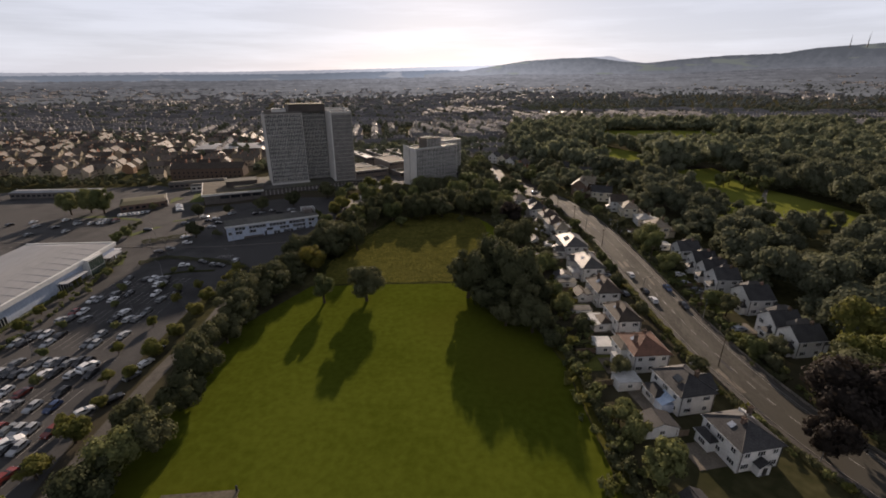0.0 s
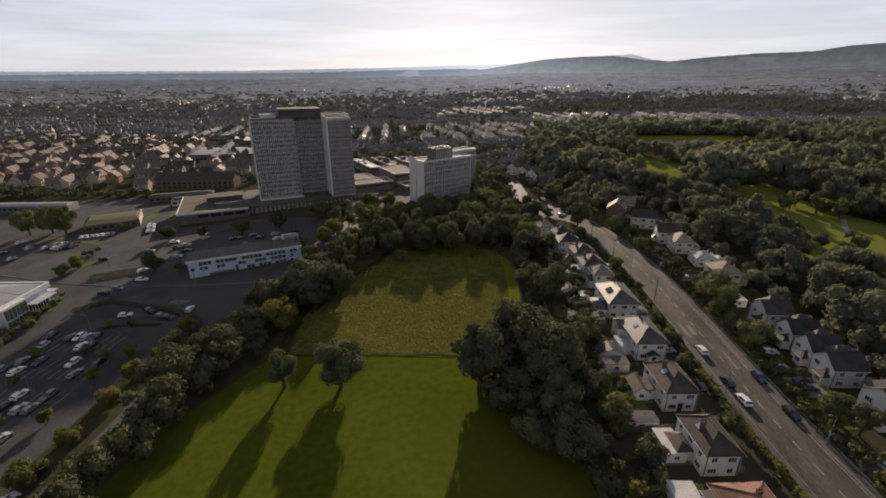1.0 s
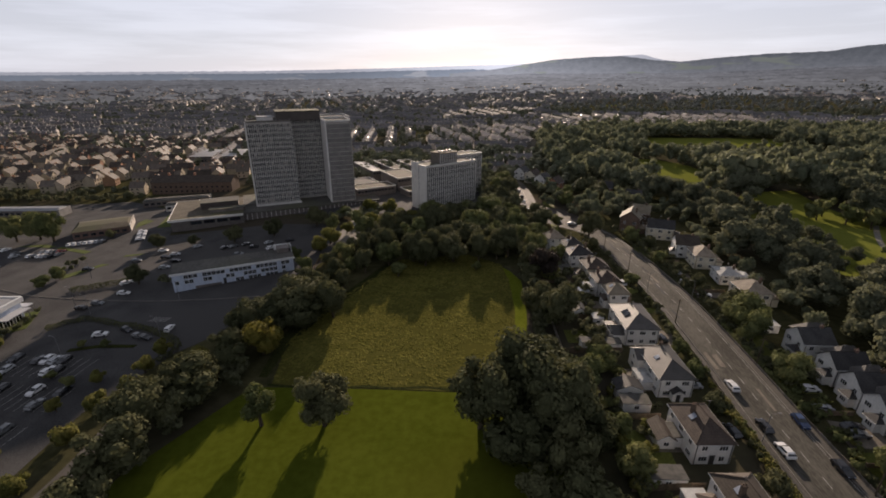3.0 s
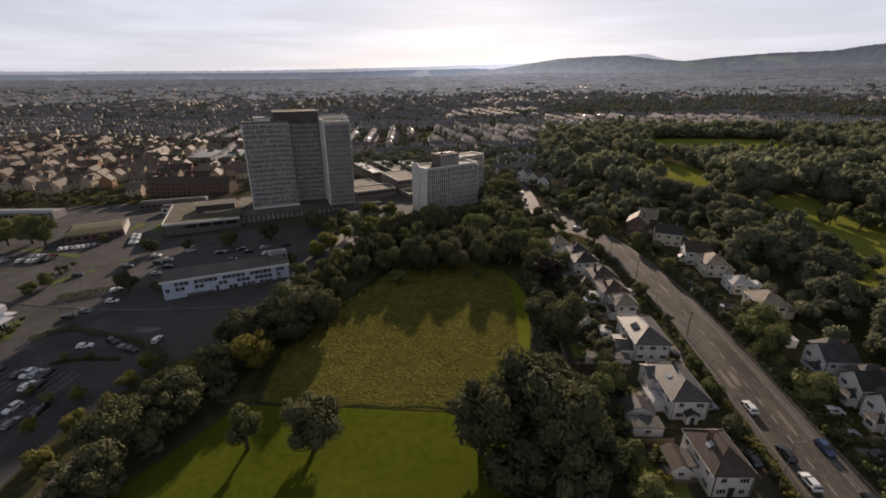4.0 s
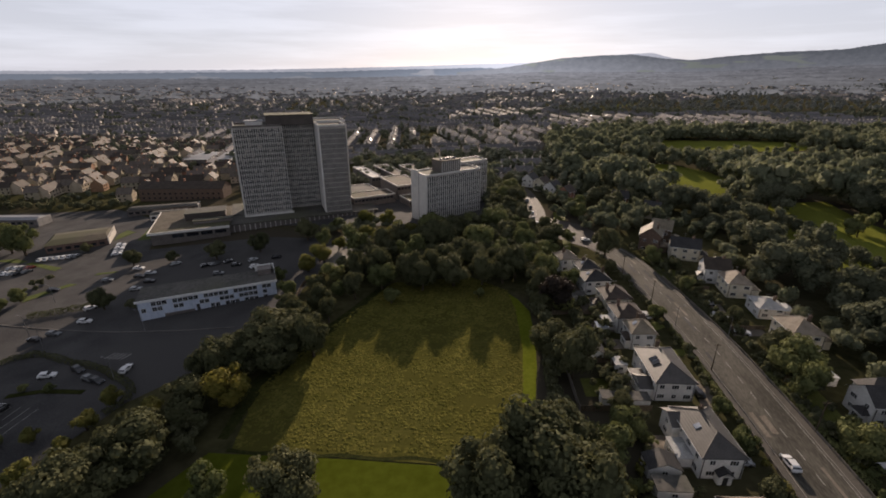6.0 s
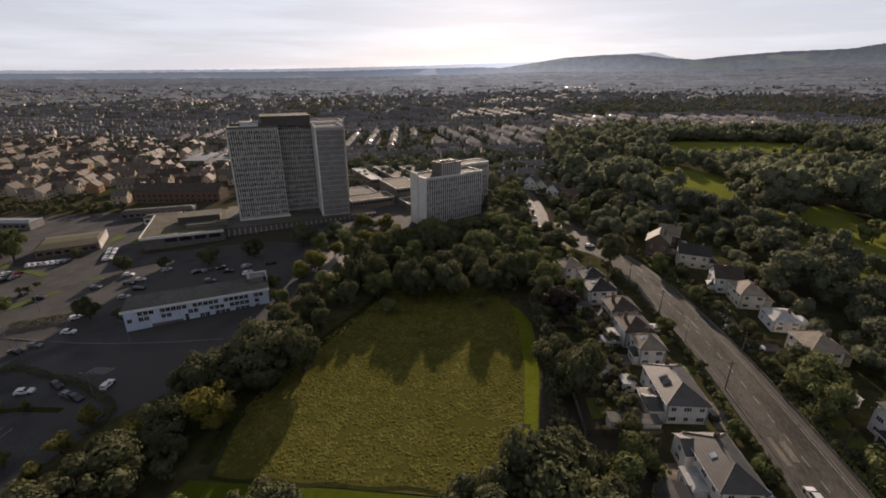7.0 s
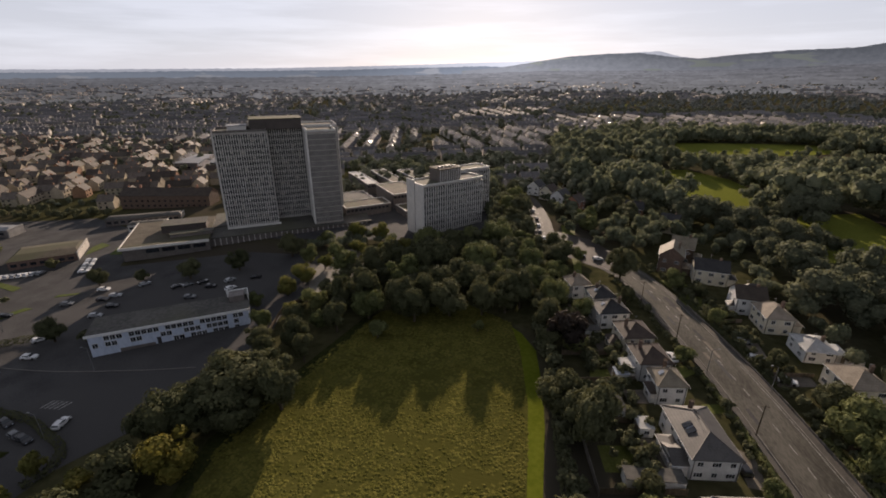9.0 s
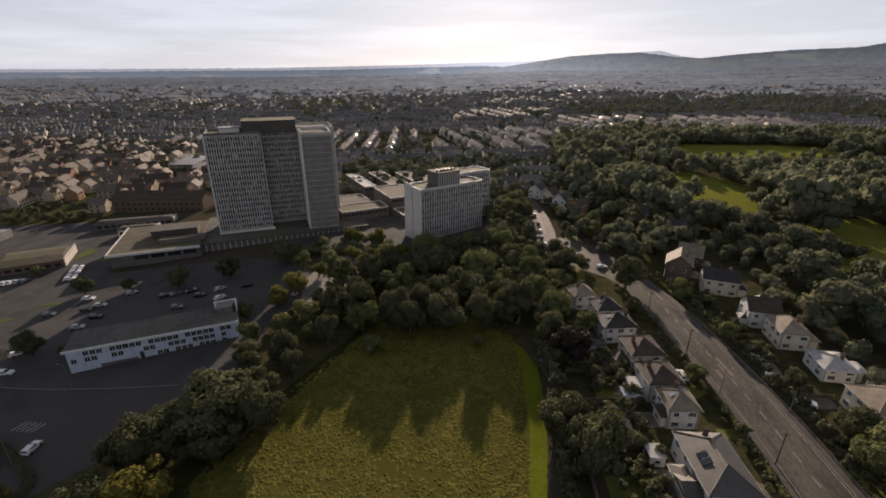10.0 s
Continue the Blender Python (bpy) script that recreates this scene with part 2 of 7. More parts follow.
STEEL = mat("galvanised_steel", (0.12, 0.12, 0.12), (0.20, 0.20, 0.20), 2.0, 0.6, 0.4, metal=0.3)
LEAF_DARK = mat("dark_leaves", (0.053, 0.058, 0.030), (0.093, 0.097, 0.050), 0.5, 0.85, 0.05, 0.0, 5.0, vary=0.22, through_light=0.22)
LEAF_THICK = mat("thicket_leaves", (0.066, 0.071, 0.040), (0.114, 0.117, 0.066), 0.12, 0.85, 0.05, 0.0, 20.0, vary=0.15, island=True, through_light=0.22)
LEAF_GREEN = mat("green_leaves", (0.076, 0.088, 0.037), (0.138, 0.148, 0.060), 0.5, 0.85, 0.05, 0.0, 5.0, vary=0.22, through_light=0.22)
LEAF_LIGHT = mat("yellow_green_leaves", (0.088, 0.095, 0.024), (0.148, 0.142, 0.044), 0.5, 0.8, 0.08, 0.0, 5.0, vary=0.2, through_light=0.32)
LEAF_GOLD = mat("golden_leaves", (0.088, 0.088, 0.020), (0.165, 0.138, 0.032), 0.5, 0.8, 0.08, 0.0, 5.0, vary=0.1, through_light=0.3)
LEAF_COPPER = mat("copper_leaves", (0.017, 0.014, 0.012), (0.038, 0.031, 0.026), 0.5, 0.8, 0.08, 0.0, 5.0, vary=0.2, through_light=0.2)
# LEAF_WOOD is greyed and lightened to put haze into its colour
LEAF_WOOD = mat("hazed_woodland_leaves", (0.090, 0.104, 0.066), (0.176, 0.184, 0.118), 0.09, 0.85, 0.03, 0.0, 14.0, vary=0.12, island=True, through_light=0.32)
LEAF_GROVE = mat("grove_leaves", (0.064, 0.073, 0.047), (0.124, 0.129, 0.084), 0.09, 0.85, 0.03, 0.0, 14.0, vary=0.12, island=True, through_light=0.3)
# suburb and far leaves carry haze in their colour, the farther the paler
LEAF_MID = mat("hazed_suburb_leaves", (0.105, 0.115, 0.078), (0.165, 0.170, 0.120), 0.03, 0.9, 0.03, 0.0, 12.0, vary=0.12, island=True, through_light=0.3)
LEAF_FAR = mat("hazed_far_leaves", (0.140, 0.152, 0.140), (0.20, 0.208, 0.195), 0.02, 0.9, 0.03, 0.0, 9.0, vary=0.10, island=True, through_light=0.3)
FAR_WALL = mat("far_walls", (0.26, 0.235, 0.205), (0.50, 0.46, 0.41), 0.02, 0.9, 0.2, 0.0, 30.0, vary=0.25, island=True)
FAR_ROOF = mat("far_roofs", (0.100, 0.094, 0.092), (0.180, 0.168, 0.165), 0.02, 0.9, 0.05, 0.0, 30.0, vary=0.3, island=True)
FAR_GLOSS = mat("roof_window_panes", (0.06, 0.065, 0.07), (0.11, 0.115, 0.12), 0.02, 0.33, 0.6, 0.0, 30.0, vary=0.3, island=True)
PAINTS = [mat(nm, a, b, 1.0, 0.22, 0.6, vary=0.06) for nm, a, b in (
    ("white_car_paint", (0.54, 0.54, 0.54), (0.64, 0.64, 0.64)), ("silver_car_paint", (0.26, 0.27, 0.28), (0.34, 0.35, 0.36)),
    ("black_car_paint", (0.012, 0.012, 0.014), (0.022, 0.022, 0.025)), ("blue_car_paint", (0.02, 0.035, 0.085), (0.03, 0.05, 0.12)),
    ("red_car_paint", (0.13, 0.022, 0.018), (0.18, 0.032, 0.025)), ("grey_car_paint", (0.10, 0.105, 0.11), (0.14, 0.145, 0.15)))]


# ---- building tools ----
class Shape:
    """Points and faces of one mesh, gathered piece by piece."""

    def __init__(self):
        self.v, self.f, self.k = [], [], []

    def face(self, pts, k=0):
        i = len(self.v)
        self.v += [tuple(p) for p in pts]
        self.f.append(tuple(range(i, i + len(pts))))
        self.k.append(k)
        return self

    def hull(self, low, high, k=0):
        """A solid between two rings of as many points, both counter-clockwise from above."""
        n, i = len(low), len(self.v)
        self.v += [tuple(p) for p in low] + [tuple(p) for p in high]
        self.f += [tuple(range(i + n - 1, i - 1, -1)), tuple(range(i + n, i + 2 * n))]
        self.f += [(i + a, i + (a + 1) % n, i + n + (a + 1) % n, i + n + a) for a in range(n)]
        self.k += [k] * (n + 2)
        return self

    def box(self, x0, y0, z0, x1, y1, z1, k=0):
        return self.hull([(x0, y0, z0), (x1, y0, z0), (x1, y1, z0), (x0, y1, z0)], [(x0, y0, z1), (x1, y0, z1), (x1, y1, z1), (x0, y1, z1)], k)

    def drum(self, x, y, z0, z1, r0, r1, n=8, k=0):
        ring = lambda r, z: [(x + r * math.cos(6.2832 * a / n), y + r * math.sin(6.2832 * a / n), z) for a in range(n)]
        return self.hull(ring(r0, z0), ring(r1, z1), k)

    def tube(self, p, q, r0, r1, n=6, k=0):
        p, q = Vector(p), Vector(q)
        side = (q - p).cross(Vector((0.3, 0.5, 0.81))).normalized()
        other = (q - p).normalized().cross(side)
        ring = lambda c, r: [c + (side * math.cos(6.2832 * a / n) + other * math.sin(6.2832 * a / n)) * r for a in range(n)]
        return self.hull(ring(p, r0), ring(q, r1), k)

    def mesh(self, name, mats):
        me = bpy.data.meshes.new(name)
        me.from_pydata(self.v, [], self.f)
        for m in (mats if isinstance(mats, (list, tuple)) else [mats]):
            me.materials.append(m)
        me.polygons.foreach_set("material_index", self.k)
        me.update()
        return me


def put(name, data, parent=None, m=None, label=""):
    ob = new(name, data)
    ob.parent = parent
    if m is not None:
        ob.matrix_basis = m
    if label:
        ob["label"] = label
    return ob


def part(name, shape, material, parent, label="", m=None):
    return put(name, shape.mesh(name, material), parent, m, label)


def thing(name, m, label, category, group="", kind=""):
    ob = new(name)
    ob.empty_display_size = 0.5
    ob.matrix_basis = m
    return tagged(ob, label, category, group, kind)


def level(x, y):
    """Height of the ground: it rises gently from the west to the park, and the far country climbs to its ridges."""
    xc = max(-220.0, min(220.0, x))
    z = 1.2 + (0.042 * xc if xc < 0 else 0.012 * xc)
    far = math.hypot(x, y - 50)
    if far > 700:
        az = math.degrees(math.atan2(x, y - 50))
        z += smooth((far - 700) / 3400) * ridge(az)
    return z


def smooth(f):
    f = max(0.0, min(1.0, f))
    return f * f * (3 - 2 * f)


def ridge(az):
    """Height of the country 4 km off, by the bearing."""
    low = 26 + 34 * smooth((az + 30) / 40)
    return low + 40 * smooth((az - 18) / 18)


def ring_area(pts):
    return sum(a[0] * b[1] - b[0] * a[1] for a, b in zip(pts, pts[1:] + pts[:1])) / 2


def sheet(name, pts, lift, material, label="", category="ground", kind="structure", depth=0.0):
    """A patch laid on the ground along the outline pts, cut where the ground bends; depth: the height of its edge."""
    if ring_area(pts) < 0:
        pts = pts[::-1]
    bm = bmesh.new()
    f = bm.faces.new([bm.verts.new((x, y, 0)) for x, y in pts])
    for cut in (-220.0, 0.0, 220.0):
        bmesh.ops.bisect_plane(bm, geom=bm.verts[:] + bm.edges[:] + bm.faces[:], plane_co=(cut, 0, 0), plane_no=(1, 0, 0))
    bmesh.ops.triangulate(bm, faces=bm.faces[:])
    if depth:
        edge = [e for e in bm.edges if len(e.link_faces) == 1]
        made = bmesh.ops.extrude_edge_only(bm, edges=edge)
        low = [g for g in made["geom"] if isinstance(g, bmesh.types.BMVert)]
        for v in bm.verts:
            v.co.z = level(v.co.x, v.co.y) + lift
        for v in low:
            v.co.z -= depth
    else:
        for v in bm.verts:
            v.co.z = level(v.co.x, v.co.y) + lift
    bmesh.ops.recalc_face_normals(bm, faces=bm.faces[:])
    me = bpy.data.meshes.new(name)
    bm.to_mesh(me)
    bm.free()
    me.materials.append(material)
    if me.polygons and sum(p.normal.z for p in me.polygons) < 0:
        me.flip_normals()
    return tagged(new(name, me), label, category, "", kind)


def along(line, step):
    """Points every step metres along a line, with the heading there."""
    out, left = [], 0.0
    for (x0, y0), (x1, y1) in zip(line, line[1:]):
        d = math.hypot(x1 - x0, y1 - y0)
        while left <= d:
            f = left / d
            out.append((x0 + (x1 - x0) * f, y0 + (y1 - y0) * f, math.degrees(math.atan2(y1 - y0, x1 - x0))))
            left += step
        left -= d
    return out


def curved(line, n=6):
    """A smooth line through the given points."""
    p = [line[0]] + list(line) + [line[-1]]
    out = []
    for a, b, c, d in zip(p, p[1:], p[2:], p[3:]):
        for i in range(n):
            t = i / n
            out.append(tuple(0.5 * (2 * b[j] + (c[j] - a[j]) * t + (2 * a[j] - 5 * b[j] + 4 * c[j] - d[j]) * t * t + (3 * b[j] - a[j] - 3 * c[j] + d[j]) * t ** 3) for j in (0, 1)))
    return out + [line[-1]]


def beside(line, off):
    """The line moved sideways; off > 0: to the right of its heading."""
    out = []
    for i, (x, y) in enumerate(line):
        a, b = line[max(0, i - 1)], line[min(len(line) - 1, i + 1)]
        d = math.hypot(b[0] - a[0], b[1] - a[1])
        out.append((x + (b[1] - a[1]) / d * off, y - (b[0] - a[0]) / d * off))
    return out


def strip(line, left, right):
    return beside(line, -left) + beside(line, right)[::-1]


def joined(name, verts, faces, material, label, category, kind="stuff"):
    """One big mesh from arrays of points and four-cornered faces."""
    me = bpy.data.meshes.new(name)
    me.vertices.add(len(verts))
    me.vertices.foreach_set("co", verts.astype(np.float32).ravel())
    n = len(faces)
    me.loops.add(n * 4)
    me.loops.foreach_set("vertex_index", faces.astype(np.int32).ravel())
    me.polygons.add(n)
    me.polygons.foreach_set("loop_start", np.arange(0, n * 4, 4, dtype=np.int32))
    me.update(calc_edges=True)
    me.validate()
    me.materials.append(material)
    ob = new(name, me)
    return tagged(ob, label, category, "", kind) if label else ob


# ---- trees ----
def crown_points(rng, radius, height, base, count, leaf, lobes, fat=(0.20, 0.52)):
    """A crown of count leaf clumps spread over uneven lobes, each with a dense heart; returns points and faces."""
    cz = base + (height - base) * 0.5
    half = (height - base) * 0.5
    cs = []
    for _ in range(lobes):
        d = rng.normal(size=3)
        d /= np.linalg.norm(d)
        d[2] = d[2] * 0.9 + 0.12
        s = rng.uniform(*fat)
        cs.append((d * (1 - s) * rng.uniform(0.75, 1.28), s))
    cs.append((np.array([0, 0, -0.08]), 0.50))
    w = np.array([s * s for _, s in cs])
    pick = rng.choice(len(cs), size=count * 2, p=w / w.sum())
    d = rng.normal(size=(count * 2, 3))
    d /= np.linalg.norm(d, axis=1)[:, None]
    c0 = np.array([c for c, _ in cs])
    s0 = np.array([s for _, s in cs])
    p = c0[pick] + d * (s0[pick] * rng.uniform(0.78, 1.08, count * 2))[:, None]
    inside = np.zeros(len(p), bool)
    for c, s in cs:
        inside |= np.linalg.norm(p - c, axis=1) < s * 0.72
    keep = np.flatnonzero(~inside)[:count]
    p, d = p[keep], d[keep]
    n = len(p)
    nrm = d + rng.normal(size=(n, 3)) * 0.25
    nrm /= np.linalg.norm(nrm, axis=1)[:, None]
    a = np.cross(nrm, rng.normal(size=(n, 3)))
    a /= np.linalg.norm(a, axis=1)[:, None]
    b = np.cross(nrm, a)
    size = (leaf * rng.uniform(0.55, 1.25, n))[:, None]
    p = p * np.array([radius, radius, half]) + np.array([0, 0, cz])
    quad = np.stack([p - a * size * 0.5, p + b * size * 0.36 - nrm * size * 0.12, p + a * size * 0.5, p - b * size * 0.36 + nrm * size * 0.10], axis=1)
    lon, rings = 5, (0.3, 1.15, 2.1)
    ball = np.array([(math.sin(q) * math.cos(k * 6.283 / lon + q), math.sin(q) * math.sin(k * 6.283 / lon + q), math.cos(q)) for q in rings for k in range(lon)])
    wrap = np.array([(j * lon + k, (j + 1) * lon + k, (j + 1) * lon + (k + 1) % lon, j * lon + (k + 1) % lon) for j in range(2) for k in range(lon)])
    heart = [(ball * (s * 0.80 * rng.uniform(0.9, 1.08, (len(ball), 1))) + c) * np.array([radius, radius, half]) + np.array([0, 0, cz]) for c, s in cs]
    faces = [np.arange(n * 4).reshape(n, 4)] + [wrap + n * 4 + i * len(ball) for i in range(len(cs))]
    return np.concatenate([quad.reshape(-1, 3)] + heart), np.concatenate(faces)


def trunk_shape(rng, radius, height, base):
    s = Shape()
    r = 0.035 * height
    bend = [(0, 0, -0.3)]
    for i in range(1, 4):
        bend.append((bend[-1][0] + rng.uniform(-0.12, 0.12), bend[-1][1] + rng.uniform(-0.12, 0.12), height * 0.72 * i / 3))
    for i in range(3):
        s.tube(bend[i], bend[i + 1], r * (1.25 - 0.3 * i), r * (0.95 - 0.3 * i), 7)
    for i in range(7):
        a, f = rng.uniform(0, 6.28), rng.uniform(0.35, 0.9)
        z = base * 0.8 + (height * 0.72 - base * 0.8) * f * 0.8
        q = (math.cos(a) * radius * 0.62, math.sin(a) * radius * 0.62, z + height * 0.16)
        s.tube((bend[1][0], bend[1][1], z), q, r * 0.42, r * 0.12, 5)
    return s


PROTO = {}


def tree_meshes(shape, material):
    """Trunk and crown of one of a few growth forms, radius 1 m by height 2 m before scaling; made once for each leaf colour."""
    key = (shape, material.name)
    if key not in PROTO:
        if shape not in PROTO:
            rng = np.random.default_rng(40 + shape)
            radius, height, base, count, leaf, lobes = FORMS[shape]
            PROTO[shape] = (crown_points(rng, radius, height, base, count, leaf, lobes), trunk_shape(rng, radius, height, base).mesh("trunk", BARK))
        (v, f), trunk = PROTO[shape]
        ob = joined("crown", v, f, material, "", "")
        PROTO[key] = (trunk, ob.data)
        bpy.data.objects.remove(ob)
    return PROTO[key]


# radius, height, height where leaves begin, clumps, clump size, lobes
FORMS = [(5.0, 10.0, 0.6, 2300, 0.60, 17), (5.0, 10.5, 0.8, 2300, 0.60, 22), (5.0, 9.0, 0.4, 2200, 0.62, 14), (3.0, 8.0, 1.0, 1100, 0.54, 12),
         (3.0, 5.6, 0.3, 850, 0.52, 11), (1.6, 2.4, 0.05, 210, 0.45, 8), (5.0, 10.6, 0.3, 3300, 0.56, 26), (3.0, 8.4, 1.7, 1500, 0.46, 12), (5.0, 10.2, 0.9, 4000, 0.50, 26)]


def tree(x, y, radius, shape, material, label, category="tree", group="", name="tree", tall=1.0):
    trunk, crown = tree_meshes(shape, material)
    s = radius / FORMS[shape][0]
    turn = random.uniform(0, 360)
    m = pose(x, y, level(x, y), random.uniform(-3, 3), random.uniform(-3, 3), turn) @ Matrix.Diagonal((s * random.uniform(0.88, 1.12), s * random.uniform(0.88, 1.12), s * tall * random.uniform(0.86, 1.2), 1))
    if name == "shrub":
        ob = new(name, crown)
        ob.matrix_basis = m
        return tagged(ob, label, category, group)
    ob = thing(name, m, label, category, group)
    put("trunk", trunk, ob)
    put("crown", crown, ob)
    return ob


# ---- ground ----
def build_ground():
    """One sheet out to the ridges: wide cells far off, bends of the near ground on grid lines."""
    xs = [-4700 + 94 * i for i in range(48)] + [-220.0, -110.0, 0.0, 110.0, 220.0] + [330 + 94 * i for i in range(47)]
    ys = [-900.0, -300.0, 0.0, 300.0, 500.0, 700.0] + [780 + 90 * i for i in range(45)]
    nx = len(xs)
    verts = np.array([(x, y, level(x, y)) for y in ys for x in xs])
    faces = np.array([(j * nx + i, j * nx + i + 1, (j + 1) * nx + i + 1, (j + 1) * nx + i) for j in range(len(ys) - 1) for i in range(nx - 1)])
    return joined("ground", verts, faces, GROUND, "dark scrubby ground of gardens and rough grass", "ground", "structure")


build_ground()
LAWN_LINE = [(-48, -60), (-51, 20), (-57, 49), (-63.5, 74), (-61, 104), (-50, 128.6), (-24, 129.6), (-4, 129.8), (10, 128), (17, 108), (22.6, 88), (25.4, 53), (27, 20), (29, -60)]
sheet("playing_field", LAWN_LINE, 0.06, LAWN, "broad mown green playing field in low sun", "lawn")
sheet("meadow", [(-46, 129.2), (-50, 146), (-47.5, 162), (-38, 188), (-33, 202), (-8, 208), (4.5, 198.5), (7.0, 186), (8.4, 166), (7, 129.4), (-4, 130.1), (-24, 129.9)], 0.07, MEADOW, "unmown yellow-green meadow with tufted grass", "meadow")
sheet("mown_path", [(4.4, 197), (7.5, 193.5), (10.9, 186), (11.7, 172), (11.4, 160), (10.6, 150), (9.6, 138), (6.4, 140), (7.0, 166), (6.4, 184)], 0.062, PATHGRASS, "mown grass path along the meadow's edge", "path")
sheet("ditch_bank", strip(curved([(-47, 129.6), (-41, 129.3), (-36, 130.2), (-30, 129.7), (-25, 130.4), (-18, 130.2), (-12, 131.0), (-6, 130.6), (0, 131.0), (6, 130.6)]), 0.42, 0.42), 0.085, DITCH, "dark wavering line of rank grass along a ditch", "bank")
sheet("field_verge", [(25.6, 53), (22.9, 88), (20, 98), (22, 99), (25.2, 88), (28.0, 53), (30, 20), (27.4, 20)], 0.05, MEADOW, "uncut yellow grass verge beside garden hedges", "verge")

# the road through the suburb
ROAD = curved([(92, 12), (80, 34), (70, 54), (63.0, 70), (58.8, 90), (56.4, 118), (55.7, 148), (54.2, 178), (50.6, 205), (45.4, 231), (37, 247)])
FAR_ROAD = curved([(40, 240), (30, 249), (22, 259), (18.6, 272), (18.2, 288), (16.6, 306), (13.6, 326), (7, 342), (-4, 356), (-22, 372)])
sheet("footway", strip(ROAD, 5.7, 5.9), 0.13, FOOTWAY, "grey asphalt footway along the road", "footway", depth=0.25)
sheet("road", strip(ROAD, 4.4, 4.4), 0.134, ROADWAY, "sunlit worn asphalt suburban road", "road")
sheet("far_road", strip(FAR_ROAD, 4.2, 4.2), 0.14, POLISHED, "pale asphalt road curving away between trees", "road")
for ring in ([(26.4, 286), (31.6, 281), (30.8, 272.4), (25.8, 274.6)], [(26.6, 247.0), (29.6, 244.6), (28.2, 233.0), (26.0, 234.0)]):
    sheet("grass_island", ring, 0.26, GARDEN, "small grass island at the junction", "grass", depth=0.2)
sheet("junction", [(36, 268), (24, 276), (19, 268), (24, 258), (34, 244), (42, 238), (48, 240), (44, 252)], 0.143, POLISHED, "asphalt road junction", "road")


def kerb(line, name="kerb"):
    s = Shape()
    for a, b in zip(line, line[1:]):
        h = math.atan2(b[1] - a[1], b[0] - a[0])
        ox, oy = -math.sin(h) * 0.08, math.cos(h) * 0.08
        ring = [(a[0] - ox, a[1] - oy), (b[0] - ox, b[1] - oy), (b[0] + ox, b[1] + oy), (a[0] + ox, a[1] + oy)]
        s.hull([(x, y, level(x, y) + 0.10) for x, y in ring], [(x, y, level(x, y) + 0.24) for x, y in ring])
    return tagged(new(name, s.mesh(name, KERB)), "pale concrete kerb along the road", "kerb", "", "structure")


kerb(beside(ROAD, -4.42))
kerb(beside(ROAD, 4.42))


def marks(name, parent_label, spots, length, width, lift):
    """Painted bars: one object, with each bar a part of it."""
    top = thing(name, pose(0, 0, 0), parent_label, "road marking", "", "structure")
    bar = Shape().box(-length / 2, -width / 2, 0, length / 2, width / 2, 0.012).mesh("bar", PAINT)
    for x, y, h in spots:
        put("bar", bar, top, pose(x, y, level(x, y) + lift, 0, 0, h))
    return top


marks("centre_line", "broken white centre line on the road", along(ROAD, 5.2), 2.3, 0.12, 0.145)
marks("edge_line", "pale edge markings beside the kerb", along(beside(ROAD, 3.95), 1.9)[3:95], 1.7, 0.11, 0.145)
marks("lane_line", "broken white line on the far road", along(FAR_ROAD, 7.0)[2:24], 2.6, 0.16, 0.155)

# the car parks and service roads in the west
sheet("car_park", [(-64, 20), (-70, 52), (-75, 70), (-79, 90), (-82, 118), (-77, 140), (-64, 160), (-57, 176), (-62, 196), (-58, 214), (-70, 244), (-100, 246), (-145, 229), (-168, 268), (-215, 290), (-345, 250), (-345, 110), (-150, 20)], 0.05, ASPHALT, "wide worn asphalt car park with service roads", "car park")
TRACK = curved([(-60, 20), (-66, 50), (-69, 68), (-70.6, 86), (-71, 104), (-72.4, 116), (-73, 128)])
sheet("lane", strip(TRACK, 1.7, 1.7), 0.058, FOOTWAY, "grey narrow lane between hedges", "lane")
CROSS = curved([(-330, 176), (-190, 170), (-149, 163), (-112, 161), (-88, 163), (-70, 166)])
sheet("service_road", strip(CROSS, 5.5, 5.5), 0.058, ASPHALT, "grey service road past the car parks", "road")
sheet("gravel_yard", [(-60, 212), (-52, 214), (-48, 232), (-52, 252), (-66, 250), (-66, 226)], 0.062, PALEPATH, "pale gravelled yard among trees", "yard")
for ring in ([(-171, 239), (-170, 251), (-177, 254), (-176.4, 248)], [(-150, 243), (-160, 240), (-170, 262), (-160, 266)], [(-154.4, 185.4), (-151.8, 181.2), (-147.8, 191.6), (-145.6, 195.4), (-148.8, 195.8)], [(-208, 214), (-196, 217), (-188, 214.6), (-189, 212.6), (-198, 213.6)],
             [(-137, 160), (-141, 156), (-134, 146), (-130, 149)], [(-166, 206), (-186, 212), (-185, 214), (-166, 209)], [(-146, 203), (-140, 205.4), (-139.6, 207), (-146.4, 205)]):
    sheet("grass_island", ring, 0.12, VERGE, "small grass island among parked cars", "grass", depth=0.12)
# the looped hedge-lined bay of the near car park
sheet("planted_island", [(-107, 140), (-100, 142.5), (-90, 143), (-90, 141.6), (-100, 141), (-106.6, 138.6)], 0.16, DITCH, "low planted island with shrubs and kerb", "planting bed", depth=0.2)


def bay_lines(y, x0, x1, step=2.25):
    return [(x0 + step * i, y, 90) for i in range(int((x1 - x0) / step) + 1)]


# y of each double row of bays, and its west and east ends
CAR_ROWS = [(132.5, -120, -95), (121.5, -118, -90), (109.5, -117, -89), (97.0, -121, -88), (84.5, -112, -85), (73.5, -104, -82), (62.5, -96, -78), (52.0, -90, -73)]
spots = []
for y, x0, x1 in CAR_ROWS:
    spots += bay_lines(y + 2.1, x0, x1) + bay_lines(y - 2.1, x0, x1)
